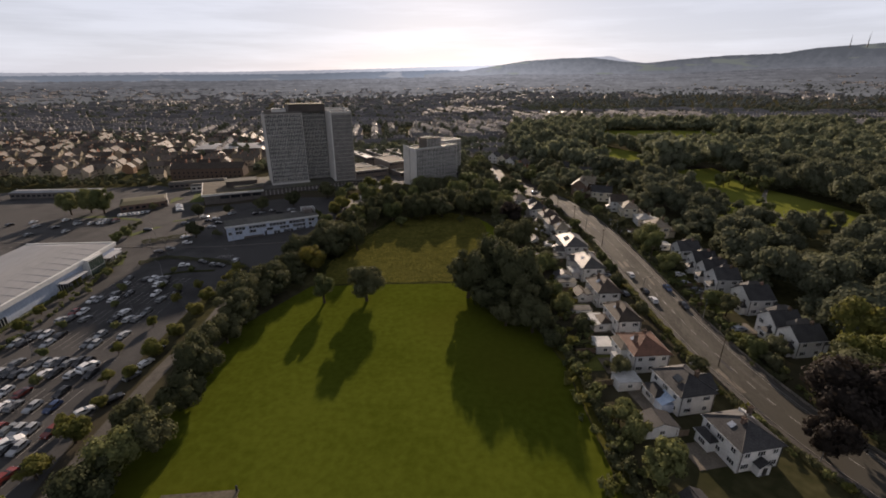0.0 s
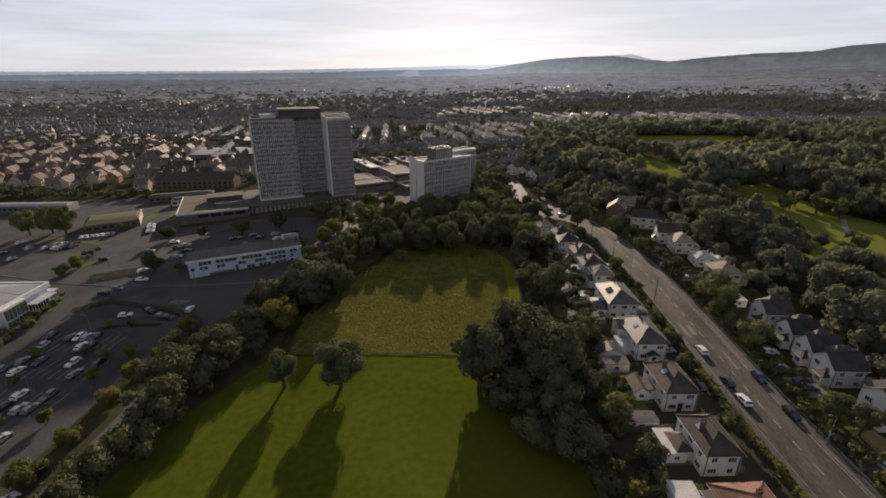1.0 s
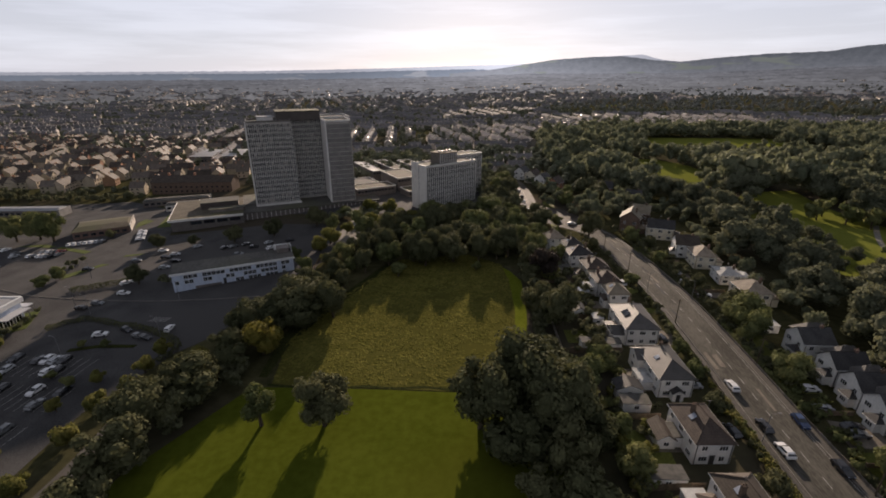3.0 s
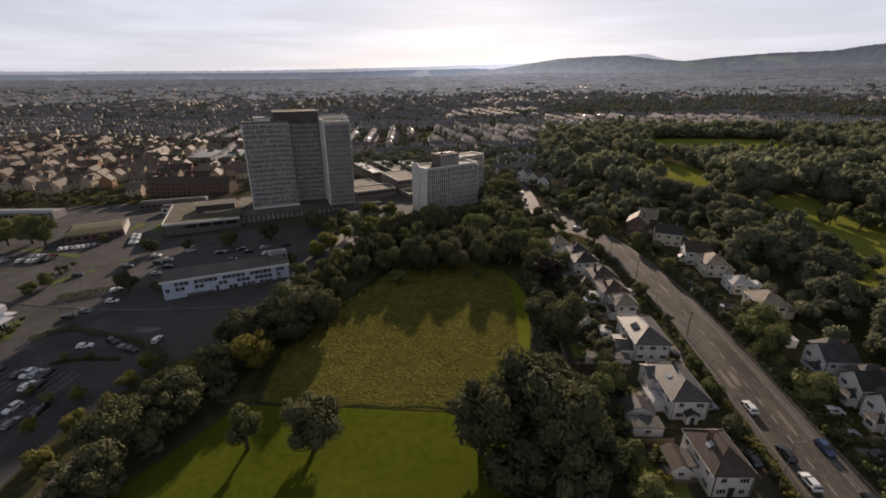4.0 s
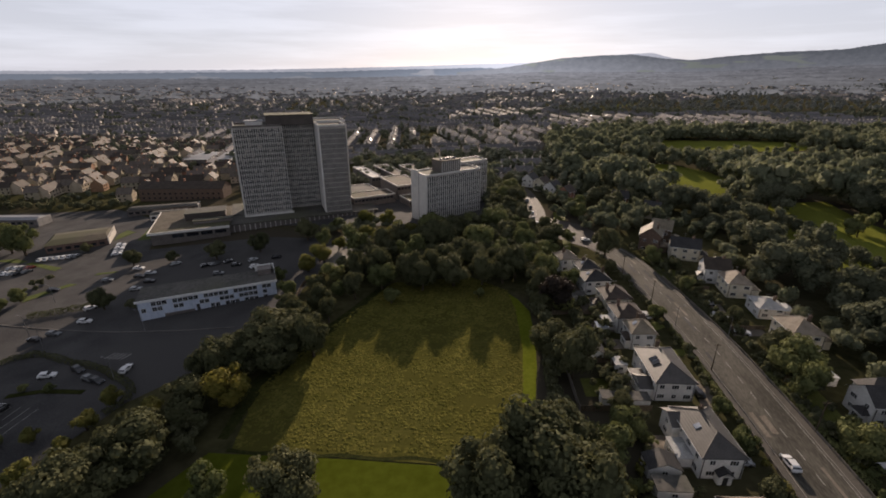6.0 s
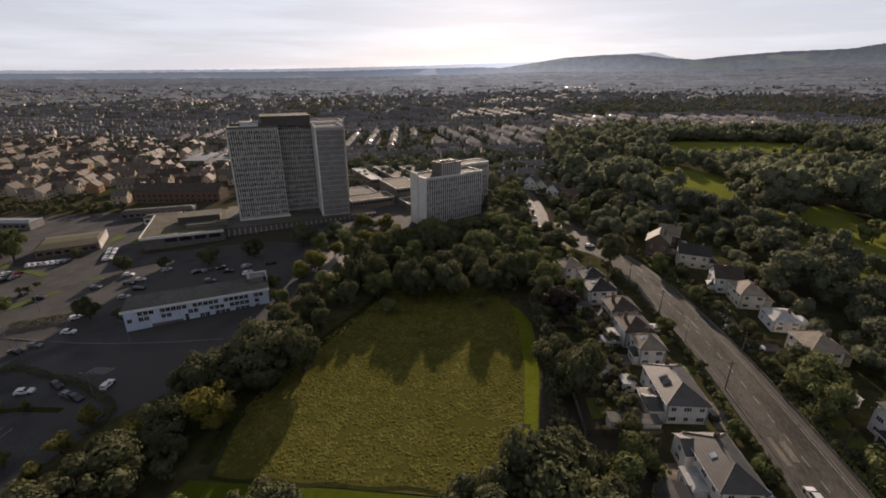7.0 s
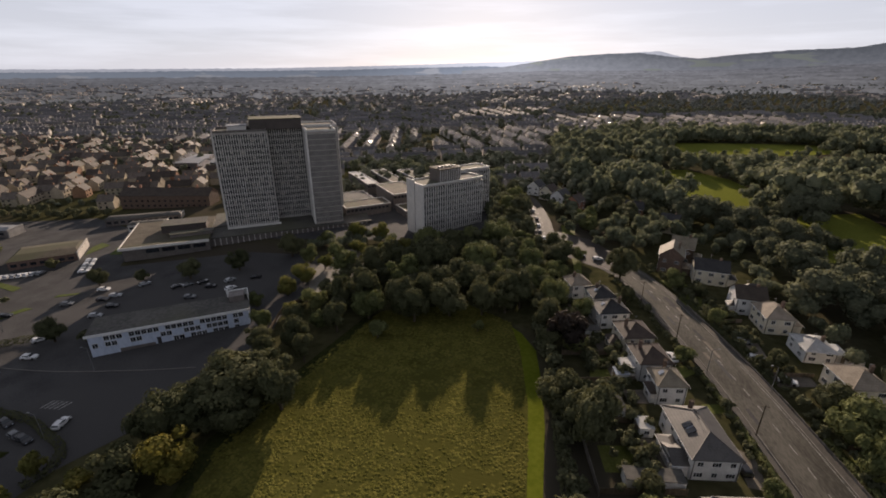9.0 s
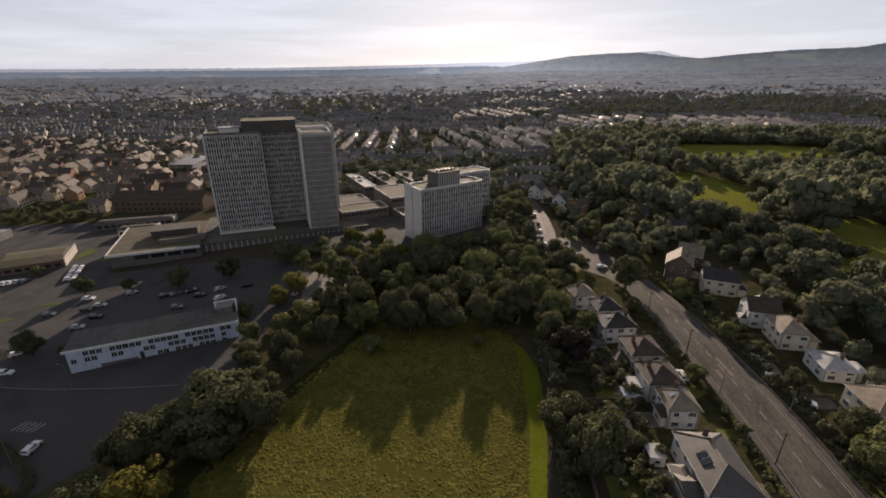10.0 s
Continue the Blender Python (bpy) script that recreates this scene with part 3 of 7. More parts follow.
marks("bay_marking", "white painted parking bay lines", spots, 3.8, 0.09, 0.056)

sheet("office_yard", [(-118, 262), (-76, 262), (-44, 262), (-10, 262), (6, 300), (2, 345), (-60, 352), (-110, 330)], 0.055, ASPHALT, "asphalt yard between the office buildings", "yard")
# fairways and clearings on the wooded side
for ring in ([(80, 369), (86, 344), (96, 318), (105, 298), (117, 308), (130, 336), (140, 352), (138, 388), (122, 416), (86, 416)], [(128, 444), (157, 470), (170, 479), (228, 479), (266, 496), (272, 541), (206, 544), (152, 544), (136, 520), (131, 490)], [(110, 206), (114, 240), (119, 284), (137, 312), (166, 318), (161, 286), (163, 262), (171, 240), (180, 206), (160, 190), (124, 190)],
             [(215, 1015), (245, 1018), (240, 1045), (212, 1040)]):
    sheet("fairway", ring, 0.10, FAIRWAY, "bright mown fairway among the woods", "grass")
sheet("golf_path", strip(curved([(164, 256), (156, 244), (148, 230), (143, 216), (139, 204), (141, 192)]), 1.0, 1.0), 0.13, PALEPATH, "pale path winding over a fairway", "path")

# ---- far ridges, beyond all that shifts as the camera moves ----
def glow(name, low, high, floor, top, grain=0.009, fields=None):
    """Far slope: emission stands in for haze, more of it towards the valley floor."""
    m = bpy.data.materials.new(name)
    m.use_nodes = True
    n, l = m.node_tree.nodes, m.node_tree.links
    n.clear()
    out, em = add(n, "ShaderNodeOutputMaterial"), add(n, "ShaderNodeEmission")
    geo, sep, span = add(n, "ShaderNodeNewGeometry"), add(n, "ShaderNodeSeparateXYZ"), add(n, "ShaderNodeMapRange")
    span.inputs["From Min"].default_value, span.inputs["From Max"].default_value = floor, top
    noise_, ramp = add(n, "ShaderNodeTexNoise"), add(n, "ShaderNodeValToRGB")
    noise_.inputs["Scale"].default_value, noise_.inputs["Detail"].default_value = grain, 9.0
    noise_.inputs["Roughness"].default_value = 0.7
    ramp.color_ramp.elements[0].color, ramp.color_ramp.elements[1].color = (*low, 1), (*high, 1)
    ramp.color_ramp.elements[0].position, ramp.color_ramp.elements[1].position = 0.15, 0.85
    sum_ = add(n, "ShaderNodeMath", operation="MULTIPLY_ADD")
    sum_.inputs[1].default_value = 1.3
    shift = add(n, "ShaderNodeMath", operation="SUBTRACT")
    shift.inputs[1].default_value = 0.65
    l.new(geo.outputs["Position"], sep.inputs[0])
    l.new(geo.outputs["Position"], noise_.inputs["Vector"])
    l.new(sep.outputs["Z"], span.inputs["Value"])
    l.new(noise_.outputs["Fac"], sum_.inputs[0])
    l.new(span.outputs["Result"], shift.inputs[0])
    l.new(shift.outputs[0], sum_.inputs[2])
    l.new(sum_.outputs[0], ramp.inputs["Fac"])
    # emission is stronger in the middle, as haze under the sun would be
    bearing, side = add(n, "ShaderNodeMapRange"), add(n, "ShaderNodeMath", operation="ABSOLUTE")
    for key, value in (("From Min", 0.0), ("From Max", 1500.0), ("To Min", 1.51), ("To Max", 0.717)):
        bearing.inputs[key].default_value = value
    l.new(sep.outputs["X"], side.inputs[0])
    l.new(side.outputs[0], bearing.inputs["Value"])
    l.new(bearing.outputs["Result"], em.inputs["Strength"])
    colour = ramp.outputs["Color"]
    if fields:
        flat, patch, cut, mix = add(n, "ShaderNodeMapping"), add(n, "ShaderNodeTexNoise"), add(n, "ShaderNodeMapRange"), add(n, "ShaderNodeMixRGB")
        flat.inputs["Scale"].default_value = (1.0, 1.0, 5.0)
        patch.inputs["Scale"].default_value, patch.inputs["Detail"].default_value = 0.0032, 2.0
        cut.inputs["From Min"].default_value, cut.inputs["From Max"].default_value = 0.60, 0.64
        mix.inputs["Color2"].default_value = (*fields, 1)
        l.new(geo.outputs["Position"], flat.inputs["Vector"])
        l.new(flat.outputs["Vector"], patch.inputs["Vector"])
        l.new(patch.outputs["Fac"], cut.inputs["Value"])
        l.new(cut.outputs["Result"], mix.inputs["Fac"])
        l.new(colour, mix.inputs["Color1"])
        colour = mix.outputs["Color"]
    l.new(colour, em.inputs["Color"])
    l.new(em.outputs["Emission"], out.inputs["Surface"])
    return m


def hills(name, radius, profile, floor, material, rough, label, seed):
    """A skyline: elevation in degrees by bearing, worked into a curved slope that leans away."""
    az0, az1, n = profile[0][0], profile[-1][0], 1100
    v = []
    for i in range(n + 1):
        az = az0 + (az1 - az0) * i / n
        el = float(np.interp(az, [p[0] for p in profile], [p[1] for p in profile]))
        el += rough * (noise.noise(Vector((az * 1.7, seed, 0))) + 0.6 * noise.noise(Vector((az * 6.0, seed, 3))) + 0.7 * noise.noise(Vector((az * 17.0, seed, 7))) + 0.9 * abs(noise.noise(Vector((az * 9.0, seed, 11)))) * noise.noise(Vector((az * 46.0, seed, 9))))
        s, c = math.sin(radians(az)), math.cos(radians(az))
        top = 63 + radius * math.tan(radians(el))
        for j, (f, push) in enumerate(((0.0, -260), (0.35, -150), (0.7, -60), (1.0, 0))):
            r = radius + push
            v.append((s * r, 50 + c * r, floor + (top - floor) * f))
    v = np.array(v)
    f = np.array([(i * 4 + j, (i + 1) * 4 + j, (i + 1) * 4 + j + 1, i * 4 + j + 1) for i in range(n) for j in range(3)])
    return joined(name, v, f, material, label, "hills", "structure")


# haze is put into these emission colours, paler for the farther ridge
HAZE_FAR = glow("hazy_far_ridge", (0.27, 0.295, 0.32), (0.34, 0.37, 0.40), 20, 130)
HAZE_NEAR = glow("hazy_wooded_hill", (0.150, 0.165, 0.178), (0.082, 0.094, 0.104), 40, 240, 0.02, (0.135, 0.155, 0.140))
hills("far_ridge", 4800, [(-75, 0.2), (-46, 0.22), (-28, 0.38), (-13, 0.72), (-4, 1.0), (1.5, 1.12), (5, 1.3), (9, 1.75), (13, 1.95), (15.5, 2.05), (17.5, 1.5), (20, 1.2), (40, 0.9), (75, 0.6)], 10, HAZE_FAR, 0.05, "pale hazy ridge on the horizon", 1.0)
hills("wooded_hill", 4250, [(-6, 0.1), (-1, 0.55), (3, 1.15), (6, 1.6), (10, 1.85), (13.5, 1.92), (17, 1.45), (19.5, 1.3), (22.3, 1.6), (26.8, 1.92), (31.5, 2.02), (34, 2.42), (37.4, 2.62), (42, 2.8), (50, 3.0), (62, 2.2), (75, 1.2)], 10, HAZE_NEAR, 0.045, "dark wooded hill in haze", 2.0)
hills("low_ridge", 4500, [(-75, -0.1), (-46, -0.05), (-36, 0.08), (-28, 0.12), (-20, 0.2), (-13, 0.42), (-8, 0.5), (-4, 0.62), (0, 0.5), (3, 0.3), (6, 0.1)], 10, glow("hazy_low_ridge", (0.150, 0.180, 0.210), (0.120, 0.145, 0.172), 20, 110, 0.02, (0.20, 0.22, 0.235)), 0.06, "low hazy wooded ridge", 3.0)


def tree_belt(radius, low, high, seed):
    """A far belt of woods and hedges across the valley; its emission stands in for haze."""
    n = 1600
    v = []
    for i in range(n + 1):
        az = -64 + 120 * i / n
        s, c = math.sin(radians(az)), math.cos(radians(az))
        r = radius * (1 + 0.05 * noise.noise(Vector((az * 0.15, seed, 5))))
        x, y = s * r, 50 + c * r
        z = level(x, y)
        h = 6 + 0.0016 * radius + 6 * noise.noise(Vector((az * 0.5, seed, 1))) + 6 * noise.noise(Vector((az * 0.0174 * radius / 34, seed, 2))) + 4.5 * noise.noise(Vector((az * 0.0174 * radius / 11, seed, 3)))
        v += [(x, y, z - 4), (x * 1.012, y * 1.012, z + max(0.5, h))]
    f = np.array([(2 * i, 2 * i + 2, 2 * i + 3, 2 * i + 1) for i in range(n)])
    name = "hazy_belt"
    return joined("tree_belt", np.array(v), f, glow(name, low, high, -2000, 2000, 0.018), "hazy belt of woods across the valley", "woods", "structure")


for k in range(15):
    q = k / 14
    # emission colour pales and turns bluer belt by belt, in place of haze
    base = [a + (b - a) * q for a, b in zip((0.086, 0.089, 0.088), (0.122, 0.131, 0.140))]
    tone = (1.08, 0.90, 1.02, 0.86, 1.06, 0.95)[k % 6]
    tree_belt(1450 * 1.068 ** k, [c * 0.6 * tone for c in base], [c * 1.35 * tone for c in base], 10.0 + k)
kerb(beside(CROSS, -5.4)[4:])


def mast(az, radius, height):
    x, y = math.sin(radians(az)) * radius, 50 + math.cos(radians(az)) * radius
    z = 63 + radius * math.tan(radians(2.35))
    ob = thing("radio_mast", pose(x, y, z), "tall dark radio mast on the hill", "mast", "masts on the hill")
    part("lattice", Shape().drum(0, 0, 0, height, 3.2, 1.2, 6), BROWNMETAL, ob)
    part("aerial", Shape().drum(0, 0, height, height * 1.25, 0.9, 0.5, 6), BROWNMETAL, ob)


mast(36.4, 4180, 62)
mast(37.6, 4180, 74)

# lawns and drives of the gardens
for ring in ([(54.2, 219), (59.7, 223), (64, 213.7), (59, 205.5), (55.4, 208.6)], [(52.4, 231), (59.4, 235.5), (60.2, 228), (54.2, 226)], [(22.8, 180), (29.6, 181), (29.4, 177.6), (22.4, 176.8)], [(23.6, 173.4), (28.6, 174), (27.8, 169.8), (23.4, 169.6)],
             [(41.2, 183), (45.6, 184.6), (46.2, 181.6), (42, 178.8)], [(43.6, 171), (48.4, 171.6), (48.2, 168.8), (43.4, 168.4)], [(21, 151), (30, 152), (29.6, 158), (20.6, 157)], [(25, 113), (34, 114), (34, 123), (24.6, 122)], [(26.8, 86), (36, 87), (35, 92.6), (26.4, 92)],
             [(63.4, 142), (70.4, 142), (70.4, 137), (64, 136.6)], [(63.6, 160), (69.6, 160), (69.6, 149), (63.6, 149)], [(65, 121), (72.4, 121.6), (72.6, 114), (65.4, 113)]):
    sheet("garden_lawn", ring, 0.045, GARDEN, "small mown garden lawn", "lawn")
for ring in ([(66, 129), (73.6, 128), (73, 122.6), (65.6, 122)], [(44.6, 160), (47.6, 158), (46.6, 150.6), (43.6, 151)], [(63, 197), (66, 197), (65, 189), (61.6, 189)], [(64.4, 108), (73, 108.6), (73.4, 103), (64.8, 102)], [(62.4, 183), (70.6, 184), (70.6, 180), (62, 179)]):
    sheet("drive", ring, 0.048, DRIVE, "worn paved drive before a house", "drive")
# hatched box on the service road
for k in range(5):
    x = -96.4 + 1.15 * k
    sheet("road_marking", [(x, 154.6), (x + 0.3, 154.6), (x + 1.1, 157.2), (x + 0.8, 157.2)], 0.064, PAINT, "worn white hatched road marking", "road marking")
# dark sheet laid to darken the grass as shade under the belt
sheet("shade_strip", [(-50.4, 132), (-53, 150), (-48, 164), (-40.4, 187), (-36.4, 199), (-35, 196), (-39, 180), (-45.6, 160), (-49, 146), (-48.4, 132)], 0.085, DITCH, "dark strip painted as shade under the belt of trees", "verge")
marks("service_line", "broken white centre line on the service road", along(CROSS, 6.0)[3:30], 2.0, 0.12, 0.072)
marks("service_edge", "worn white edge line of the service road", along(beside(CROSS, 4.6), 2.6)[8:60], 2.4, 0.1, 0.072)
rp = random.Random(12)
lane_pts = along(ROAD, 1.0)
for k in range(26):
    x, y, a = lane_pts[rp.randrange(70, len(lane_pts) - 14)]
    off, length, wide = rp.uniform(-3.2, 3.2), rp.uniform(1.5, 9.0), rp.uniform(0.5, 1.3)
    c, s = math.cos(radians(a)), math.sin(radians(a))
    ring = [(x + c * u - s * (off + v), y + s * u + c * (off + v)) for u, v in ((0, 0), (length, rp.uniform(-0.1, 0.1)), (length + rp.uniform(-0.3, 0.3), wide), (0, wide))]
    sheet("road_patch", ring, 0.1385, rp.choice((FOOTWAY, ASPHALT, DRIVE)), "patched strip of newer asphalt in the road", "road patch")


# ---- houses ----
def plate(xs, zs, solid, y0, y1):
    """A flat board with openings: cells of a grid, solid or open, all joined."""
    s, nx, nz = Shape(), len(xs), len(zs)
    at = lambda i, j, back: (j * nx + i) * 2 + back
    s.v = [(x, y, z) for z in zs for x in xs for y in (y0, y1)]
    full = lambda i, j: 0 <= i < nx - 1 and 0 <= j < nz - 1 and solid(i, j)
    for j in range(nz - 1):
        for i in range(nx - 1):
            if not full(i, j):
                continue
            s.f += [(at(i, j, 0), at(i + 1, j, 0), at(i + 1, j + 1, 0), at(i, j + 1, 0)), (at(i, j, 1), at(i, j + 1, 1), at(i + 1, j + 1, 1), at(i + 1, j, 1))]
            for di, dj, a, b in ((0, -1, (i, j), (i + 1, j)), (1, 0, (i + 1, j), (i + 1, j + 1)), (0, 1, (i + 1, j + 1), (i, j + 1)), (-1, 0, (i, j + 1), (i, j))):
                if not full(i + di, j + dj):
                    s.f.append((at(*b, 0), at(*a, 0), at(*a, 1), at(*b, 1)))
    s.k = [0] * len(s.f)
    return s


def window_mesh(w, h, panes):
    t, xs = 0.07, [-w / 2]
    for i in range(panes + 1):
        x = -w / 2 + t / 2 + (w - t) * i / panes
        half = t / 2 if i in (0, panes) else 0.03
        xs += [x - half, x + half] if i not in (0, panes) else ([x + half] if i == 0 else [x - half])
    xs.append(w / 2)
    f = plate(xs, [0, t, h - t, h], lambda i, j: j != 1 or i % 2 == 0, -0.06, 0.03)
    g = Shape().box(-w / 2 + t, -0.02, t, w / 2 - t, 0.01, h - t)
    return f.mesh("window", TRIM), g.mesh("pane", GLASS)


WINDOWS = {}


def window(parent, x, y, z, turn, w=1.2, h=1.0, panes=3):
    """A window with its frame proud of the wall and its pane set back; it looks along -y before its turn."""
    if (w, h, panes) not in WINDOWS:
        WINDOWS[(w, h, panes)] = window_mesh(w, h, panes)
    frame_mesh, pane_mesh = WINDOWS[(w, h, panes)]
    ob = put("window", frame_mesh, parent, pose(x, y, z, 0, 0, turn))
    put("pane", pane_mesh, ob)
    return ob


def slab_roof(s, ring, lines, th=0.12):
    """Roof planes from corner rings, each with an underside."""
    for r in lines:
        s.face(r)
        s.face([(x, y, z - th) for x, y, z in reversed(r)])
    n = len(ring)
    for i in range(n):
        a, b = ring[i], ring[(i + 1) % n]
        s.face([(a[0], a[1], a[2] - th), (b[0], b[1], b[2] - th), b, a])


def roof_shape(w, d, e, r, kind, axis, o=0.32):
    """Roof over a w by d plan at eaves height e, ridge r. kind: hip or gable; axis: the way the ridge runs."""
    s = Shape()
    x0, y0, x1, y1 = -o, -o, w + o, d + o
    c = [(x0, y0, e), (x1, y0, e), (x1, y1, e), (x0, y1, e)]
    if axis == "y":
        i = (w / 2 + o) * 0.95 if kind == "hip" else 0.0
        p, q = (w / 2, y0 + i, r), (w / 2, y1 - i, r)
        faces = [[c[1], c[2], q, p], [c[3], c[0], p, q]]
        faces += [[c[0], c[1], p], [c[2], c[3], q]] if kind == "hip" else []
    else:
        i = (d / 2 + o) * 0.95 if kind == "hip" else 0.0
        p, q = (x0 + i, d / 2, r), (x1 - i, d / 2, r)
        faces = [[c[0], c[1], q, p], [c[2], c[3], p, q]]
        faces += [[c[1], c[2], q], [c[3], c[0], p]] if kind == "hip" else []
    slab_roof(s, c if kind == "hip" else ([c[0], p, c[1], c[2], q, c[3]] if axis == "y" else [c[0], c[1], q, c[2], c[3], p]), faces)
    rp, rq = Vector(p), Vector(q)
    s.tube(rp - Vector((0, 0, 0.03)), rq - Vector((0, 0, 0.03)), 0.10, 0.10, 5)
    return s


def wall_shape(w, d, e, r, kind, axis):
    s = Shape()
    s.box(0, 0, -0.6, w, d, e)
    if kind == "gable":
        for k in (0, 1):
            if axis == "y":
                y = d * k
                t = 0.15 if k == 0 else -0.15
                s.hull([(0, min(y, y + t), e), (w, min(y, y + t), e), (w, max(y, y + t), e), (0, max(y, y + t), e)],
                       [(w / 2 - 0.05, min(y, y + t), r - 0.1), (w / 2 + 0.05, min(y, y + t), r - 0.1), (w / 2 + 0.05, max(y, y + t), r - 0.1), (w / 2 - 0.05, max(y, y + t), r - 0.1)])
            else:
                x = w * k
                t = 0.15 if k == 0 else -0.15
                s.hull([(min(x, x + t), 0, e), (max(x, x + t), 0, e), (max(x, x + t), d, e), (min(x, x + t), d, e)],
                       [(min(x, x + t), d / 2 - 0.05, r - 0.1), (max(x, x + t), d / 2 - 0.05, r - 0.1), (max(x, x + t), d / 2 + 0.05, r - 0.1), (min(x, x + t), d / 2 + 0.05, r - 0.1)])
    return s


def chimney(parent, x, y, z0, z1, material=None):
    ch = part("chimney", Shape().box(x - 0.35, y - 0.25, z0, x + 0.35, y + 0.25, z1 - 0.3).box(x - 0.4, y - 0.3, z1 - 0.3, x + 0.4, y + 0.3, z1 - 0.18), material or CHIMNEY, parent)
    for k in (-0.2, 0.2):
        part("chimney_pot", Shape().drum(x + k, y, z1 - 0.18, z1 + 0.2, 0.12, 0.09, 7), CHIMNEY, ch)


def block(parent, x, y, w, d, e, r, kind, axis, wall, tiles, side="", storeys=2, names=("wall", "roof")):
    """One roofed volume of a house at x, y of its plan. side: the walls with windows, of n s e w."""
    m = pose(x, y, 0)
    part(names[0], wall_shape(w, d, e, r, kind, axis), wall, parent, m=m)
    part(names[1], roof_shape(w, d, e, r, kind, axis), tiles, parent, m=m)
    for a, b in (((-0.36, -0.36), (w + 0.36, -0.36)), ((-0.36, d + 0.36), (w + 0.36, d + 0.36))) if axis == "x" else (((-0.36, -0.36), (-0.36, d + 0.36)), ((w + 0.36, -0.36), (w + 0.36, d + 0.36))):
        part("gutter", Shape().tube((*a, e - 0.1), (*b, e - 0.1), 0.06, 0.06, 5), TRIM, parent, m=m)
    for s in side:
        run = w if s in "ns" else d
        count = max(1, int(run / 2.6))
        for k in range(storeys):
            for i in range(count):
                f = run * (i + 0.5) / count
                ww = 1.5 if (i + k) % 2 == 0 else 1.0
                z = 0.7 + k * (e / storeys)
                px, py, turn = {"s": (f, -0.02, 0), "n": (f, d + 0.02, 180), "w": (-0.02, f, -90), "e": (w + 0.02, f, 90)}[s]
                window(parent, x + px, y + py, z, turn, ww, 1.05, 3 if ww > 1.2 else 2)


def house(x, y, turn, w, d, label, e=4.6, r=7.0, kind="hip", axis="y", wall=None, tiles=None, side="swe", group="houses on the field side of the road", stacks=((0.3, 0.5),)):
    """A detached house with its near corner at x, y; the first volume fills the plan."""
    ob = thing("house", pose(x, y, level(x, y), 0, 0, turn), label, "house", group)
    block(ob, 0, 0, w, d, e, r, kind, axis, wall or RENDER_W, tiles or TILE_BROWN, side)
    for fx, fy in stacks:
        chimney(ob, w * fx, d * fy, e + 0.4, r + 0.7, None)
    trimmings(ob, w, d, e, r, kind, axis, wall or RENDER_W, tiles or TILE_BROWN, group)
    return ob


odd = random.Random(88)


def trimmings(ob, w, d, e, r, kind, axis, wall, tiles, group):
    """What the years added to a house: hip tiles, downpipes, an aerial, a rear addition, a roof window or a dormer, a paved yard."""
    if kind == "hip" and axis == "y":
        i = (w / 2 + 0.32) * 0.95
        for a, b in (((-0.32, -0.32), (w / 2, i - 0.32)), ((w + 0.32, -0.32), (w / 2, i - 0.32)), ((-0.32, d + 0.32), (w / 2, d + 0.32 - i)), ((w + 0.32, d + 0.32), (w / 2, d + 0.32 - i))):
            part("hip_tile", Shape().tube((*a, e + 0.02), (*b, r), 0.1, 0.1, 5), tiles, ob)
    for x in (0.25, w - 0.25):
        part("downpipe", Shape().box(x - 0.05, -0.14, 0, x + 0.05, -0.04, e - 0.1), DARKTRIM, ob)
    x, y = w * odd.uniform(0.3, 0.7), d * odd.uniform(0.4, 0.6)
    part("aerial", Shape().drum(x, y, r - 0.6, r + 1.5, 0.03, 0.03, 5).box(x - 0.5, y - 0.02, r + 1.3, x + 0.5, y + 0.02, r + 1.35).box(x - 0.02, y - 0.35, r + 1.1, x + 0.02, y + 0.35, r + 1.15), STEEL, ob)
    if not group.startswith("houses on the field"):
        return
    pick = odd.random()
    y0 = d * odd.uniform(0.1, 0.4)
    if pick < 0.45:
        block(ob, -2.6, y0, 2.6, d * 0.45, 2.3, 3.2, "hip", "y", wall, tiles, "w", 1, ("rear_extension", "extension_roof"))
    elif pick < 0.75:
        part("rear_extension", Shape().box(-2.8, y0, -0.3, 0, y0 + 3.6, 2.3), wall, ob)
        part("extension_roof", Shape().box(-2.95, y0 - 0.12, 2.3, 0.05, y0 + 3.72, 2.48), PALEROOF if odd.random() < 0.5 else FELT, ob)
        window(ob, -2.82, y0 + 1.8, 0.6, -90, 1.5, 1.2, 3)
    if kind == "hip" and odd.random() < 0.6:
        slope = (r - e) / (w / 2 + 0.32)
        x0, yy = w * 0.16, d * odd.uniform(0.42, 0.58)
        z0 = e + slope * (x0 + 0.32)
        part("roof_window", Shape().hull([(x0, yy - 0.5, z0 + 0.02), (x0 + 0.9, yy - 0.5, z0 + 0.9 * slope + 0.02), (x0 + 0.9, yy + 0.5, z0 + 0.9 * slope + 0.02), (x0, yy + 0.5, z0 + 0.02)][::-1],
                                         [(x0, yy - 0.5, z0 + 0.12), (x0 + 0.9, yy - 0.5, z0 + 0.9 * slope + 0.12), (x0 + 0.9, yy + 0.5, z0 + 0.9 * slope + 0.12), (x0, yy + 0.5, z0 + 0.12)][::-1]), PALEGLASS, ob, "pale glazed roof window")
    part("patio", Shape().box(-5.2, y0 - 1.0, -0.4, -0.02, y0 + d * 0.55, 0.07), DRIVE, ob, "worn paved patio")


def door(parent, x, y, turn, material=None):
    part("door", Shape().box(-0.45, -0.06, 0, 0.45, 0.04, 1.8).box(-0.55, -0.08, 1.8, 0.55, 0.05, 1.92), material or DARKTRIM, parent, m=pose(x, y, 0.05, 0, 0, turn))


